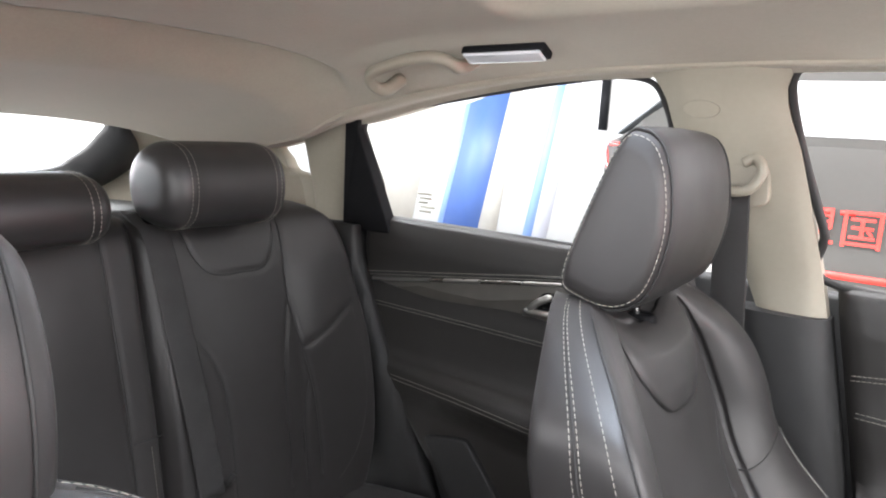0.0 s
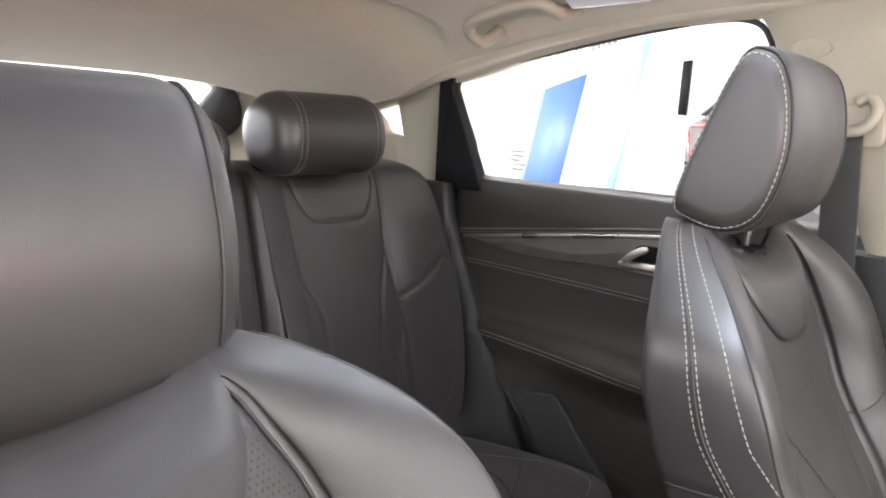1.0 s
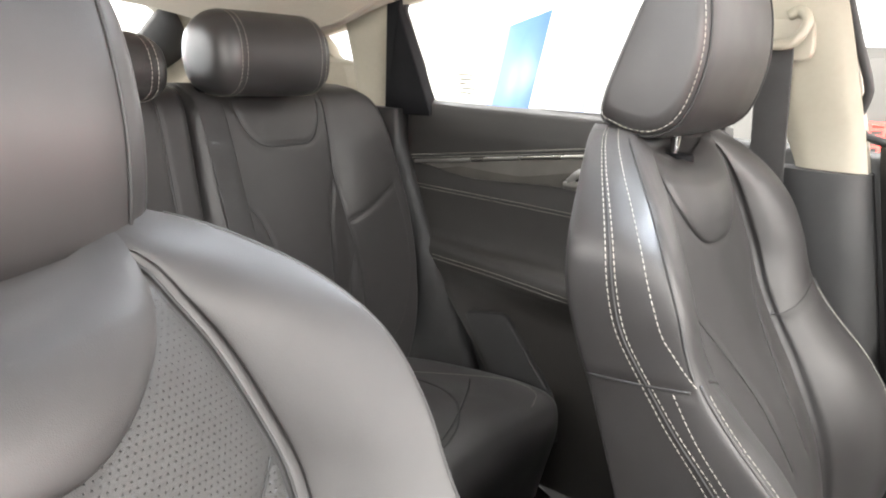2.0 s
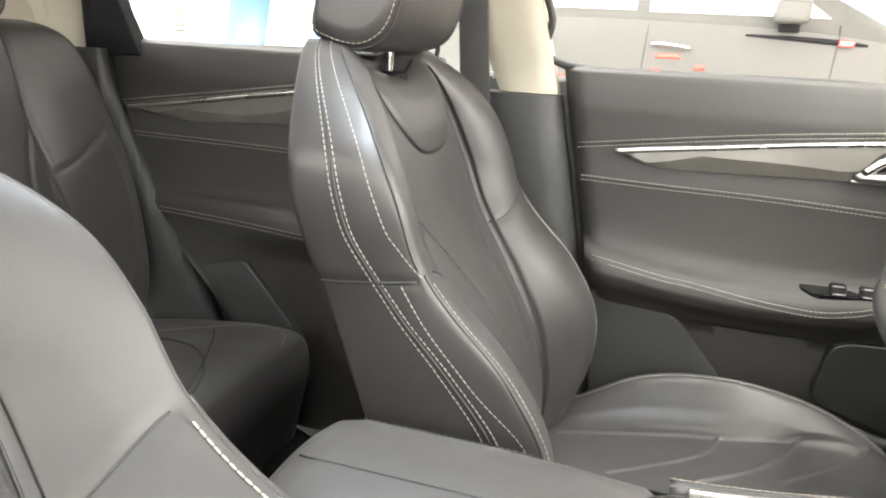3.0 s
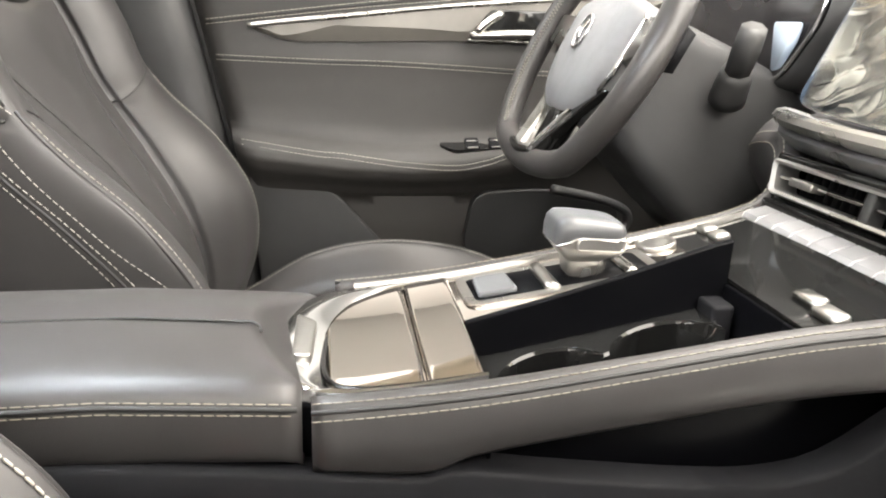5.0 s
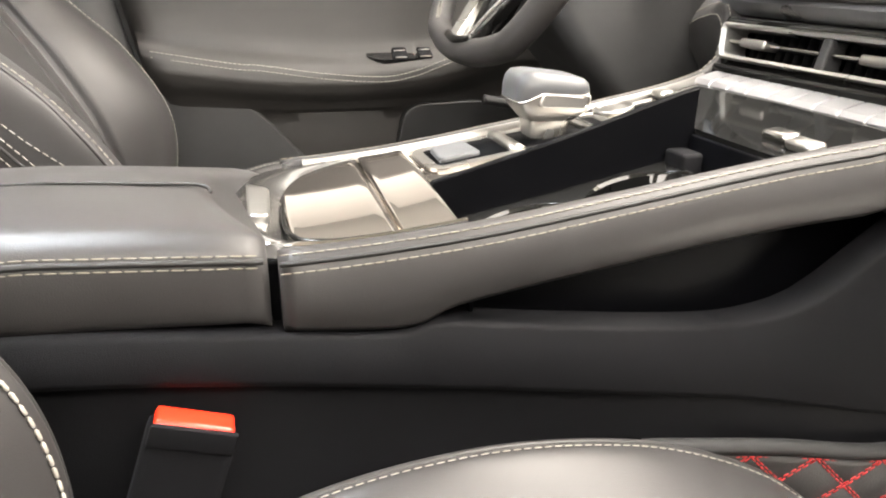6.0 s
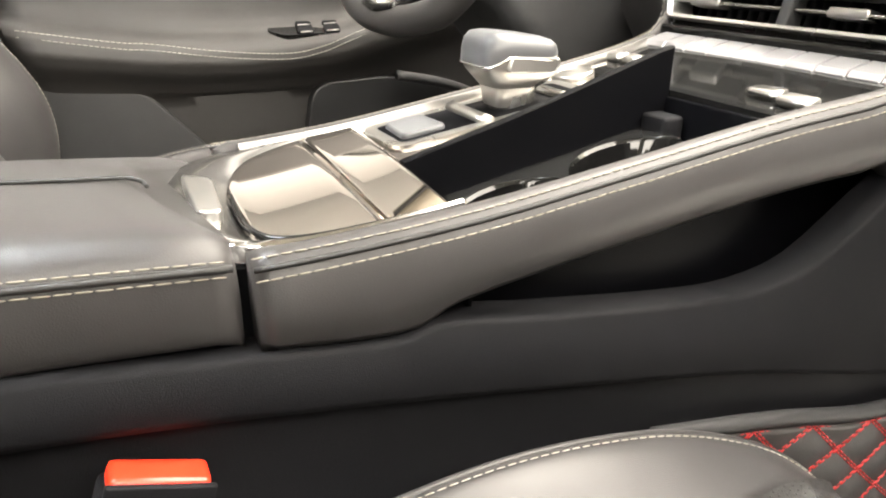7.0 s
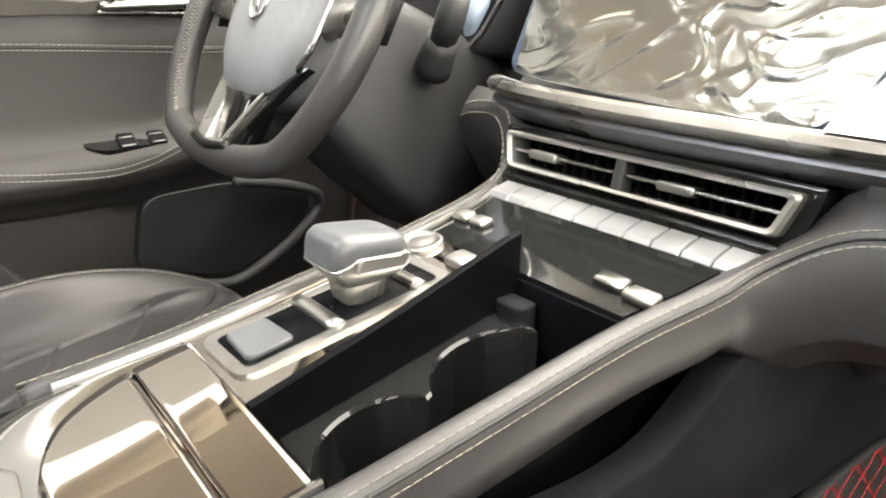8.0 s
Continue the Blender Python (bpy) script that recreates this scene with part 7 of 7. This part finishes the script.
flank_quad("rear_window", -0.86, -0.08, 1.285, 1.62, DARK_GLASS, 0.008, "rear door window", (-0.05, 0.05, 0, 0))
flank_quad("front_window", 0.00, 0.98, 1.28, 1.62, DARK_GLASS, 0.008, "front door window", (0, 0, 0.06, -0.40))
flank_quad("quarter_window", -1.30, -0.95, 1.27, 1.48, surface("dark_quarter_glass", (0.03, 0.033, 0.036), 0.08, scale=20), 0.008, "rear quarter window", (0, 0.12, 0, 0.05))
for x in (-0.93, -0.03, 1.05):
    bm = bmesh.new()
    tube(bm, [flank(x + 0.05 * (z - 0.5), z, 0.001) for z in steps(0.45, 1.24, 14)], 0.004, 6)
    part("door_gap", bm, RUBBER, suv)
for x in (-0.82, 0.035):
    bm = bmesh.new()
    tube(bm, spline([flank(x, 1.087, 0.012), flank(x + 0.03, 1.092, 0.032), flank(x + 0.12, 1.088, 0.036), flank(x + 0.21, 1.078, 0.030), flank(x + 0.235, 1.073, 0.012)], 16), [0.010] + [0.014] * 14 + [0.009], 10, flat=0.7)
    part("door_handle", bm, CHROME, suv, "chrome door handle")
bm = bmesh.new()
box(bm, (-0.10, -0.24, -0.055), (0.08, -0.03, 0.075), 0.035, 4, pose(0.80, SY + 0.02, 1.29))
part("door_mirror", bm, CAR_PAINT, suv)
bm = bmesh.new()
box(bm, (-0.05, -0.06, -0.10), (0.06, 0.03, -0.03), 0.015, 3, pose(0.80, SY + 0.02, 1.29))
part("mirror_foot", bm, HARD_PLASTIC, suv)
bm = bmesh.new()
tube(bm, [flank(0.575, 1.165, 0.004), flank(0.85, 1.157, 0.006), flank(1.12, 1.145, 0.008), flank(1.24, 1.135, 0.006)], [0.006, 0.014, 0.016, 0.006], 8)
blade = part("fender_blade", bm, HARD_PLASTIC, suv, "dark fender ornament")
bm = bmesh.new()
box(bm, (1.08, SY - 0.022, 1.122), (1.165, SY + 0.02, 1.160), 0.012, 3)
part("side_marker", bm, RED_LENS, blade, "small red side marker")
bm = bmesh.new()
tube(bm, [flank(x, z, 0.002) for x, z in ((-1.91, 1.165), (-1.84, 1.165), (-1.75, 1.17), (-1.60, 1.18))], [0.010, 0.020, 0.014, 0.003], 8)
lamp_ = part("tail_lamp", bm, RED_LENS, suv, "slim red tail lamp")
bm = bmesh.new()
tube(bm, [flank(x, z, 0.002) for x, z in ((-1.905, 1.14), (-1.88, 1.08), (-1.86, 1.0), (-1.84, 0.94))], [0.006, 0.016, 0.012, 0.003], 8)
part("lamp_return", bm, RED_LENS, lamp_)
bm = bmesh.new()
tube(bm, [flank(x, z, 0.004) for x, z in ((-1.91, 1.195), (-1.75, 1.20), (-1.50, 1.21))], [0.004, 0.006, 0.003], 6)
part("shoulder_line", bm, RUBBER, suv, "dark crease under the rear glass")
bm = bmesh.new()
loft(bm, [[Vector((-1.62, y, 1.56)), Vector((-1.58, y, 1.585)), Vector((-1.18, y, 1.66)), Vector((-1.22, y, 1.60))] for y in steps(SY + 0.25, SY + 1.65, 6)])
part("spoiler", finish(bm), CAR_PAINT, suv, "roof spoiler", flat=30)
bm = bmesh.new()
slab(bm, lambda u, v: Vector((lerp(-1.84, -1.52, u), SY + lerp(0.24, 1.66, v), lerp(1.235, 1.500, u))), steps(0, 1, 4), steps(0, 1, 4), (0, 0, 0.02))
part("rear_glass", bm, surface("dark_rear_glass", (0.05, 0.055, 0.058), 0.08, scale=20), suv, "dark rear window")
bm = bmesh.new()
tube(bm, [flank(x, z, 0.004) for x, z in ((-1.90, 0.90), (-1.75, 0.86), (-1.5, 0.80), (-1.42, 0.70))], [0.01, 0.022, 0.020, 0.012], 8)
part("bumper_edge", bm, HARD_PLASTIC, suv, "dark bumper edge")
for x in (-1.10, 1.72):
    bm = bmesh.new()
    tube(bm, [(x, SY - 0.005, 0.33), (x, SY + 0.20, 0.33)], 0.365, 36)
    wh = part("wheel", bm, RUBBER, suv)
    bm = bmesh.new()
    tube(bm, [(x, SY - 0.015, 0.33), (x, SY + 0.02, 0.33)], [0.24, 0.25], 24)
    part("rim", bm, SATIN, wh)
# red lettering on the rear door
for txt, x in (("国", -0.335), ("盟", -0.585)):
    lettering("door_lettering", txt, Matrix.Translation((x, SY - 0.012, 0.68)) @ pose(0, 0, 0, 90, 0, 0), 0.24, RED_FILM, suv, "red door lettering")
for x0, x1, z0, z1 in ((0.07, 0.22, 1.005, 1.030), (0.31, 0.37, 0.945, 0.972), (0.06, 0.10, 0.88, 0.94), (0.12, 0.19, 0.865, 0.885), (-0.45, -0.38, 0.835, 0.86), (-0.34, -0.26, 0.84, 0.865), (-0.20, -0.10, 0.85, 0.872), (-0.9, 0.9, 0.46, 0.50)):
    bm = bmesh.new()
    slab(bm, lambda x, z: flank(x, z, 0.006), steps(x0, x1, 6), steps(z0, z1, 2), (0, 0.004, 0))
    part("lettering_bar", bm, RED_FILM, suv)

# own door mirror
door_mirror = thing("door_mirror", "grey door mirror with its glass towards the driver", "mirror")
bm = bmesh.new()
MM = pose(0.633, 0.986, 1.084, 0, 0, 24.5)
prof = rounded([(-0.076, -0.066), (0.066, -0.068), (0.092, -0.02), (0.092, 0.072), (-0.07, 0.078), (-0.092, 0.02)], 0.026, 5)
loft(bm, [[MM @ Vector((x, p[0] * k, p[1] * k)) for p in prof] for x, k in ((-0.045, 0.98), (-0.050, 0.99), (-0.05, 0.93), (-0.04, 0.90))], cap=False)
part("housing_face", finish(bm), CAR_PAINT, door_mirror, flat=40)
bm = bmesh.new()
loft(bm, [[MM @ Vector((x, p[0] * k, p[1] * k)) for p in prof] for x, k in ((-0.046, 0.985), (-0.02, 1.0), (0.03, 0.93), (0.07, 0.72), (0.09, 0.35), (0.094, 0.05))])
part("housing", finish(bm), CAR_PAINT, door_mirror)
bm = bmesh.new()
loft(bm, [[MM @ Vector((x, p[0] * k, p[1] * k)) for p in prof] for x, k in ((-0.041, 0.89), (-0.043, 0.885), (-0.0435, 0.4), (-0.0435, 0.03))])
MIRROR = surface("mirror_glass", (0.9, 0.9, 0.9), 0.02, metal=1.0, vary=0.01, wear=0.01)
part("mirror_glass", finish(bm), MIRROR, door_mirror, "mirror glass", flat=15)
bm = bmesh.new()
box(bm, (0.665, 0.74, 1.0), (0.80, 0.905, 1.058), 0.010, 3)
part("arm", bm, CAR_PAINT, door_mirror, "grey mirror foot")
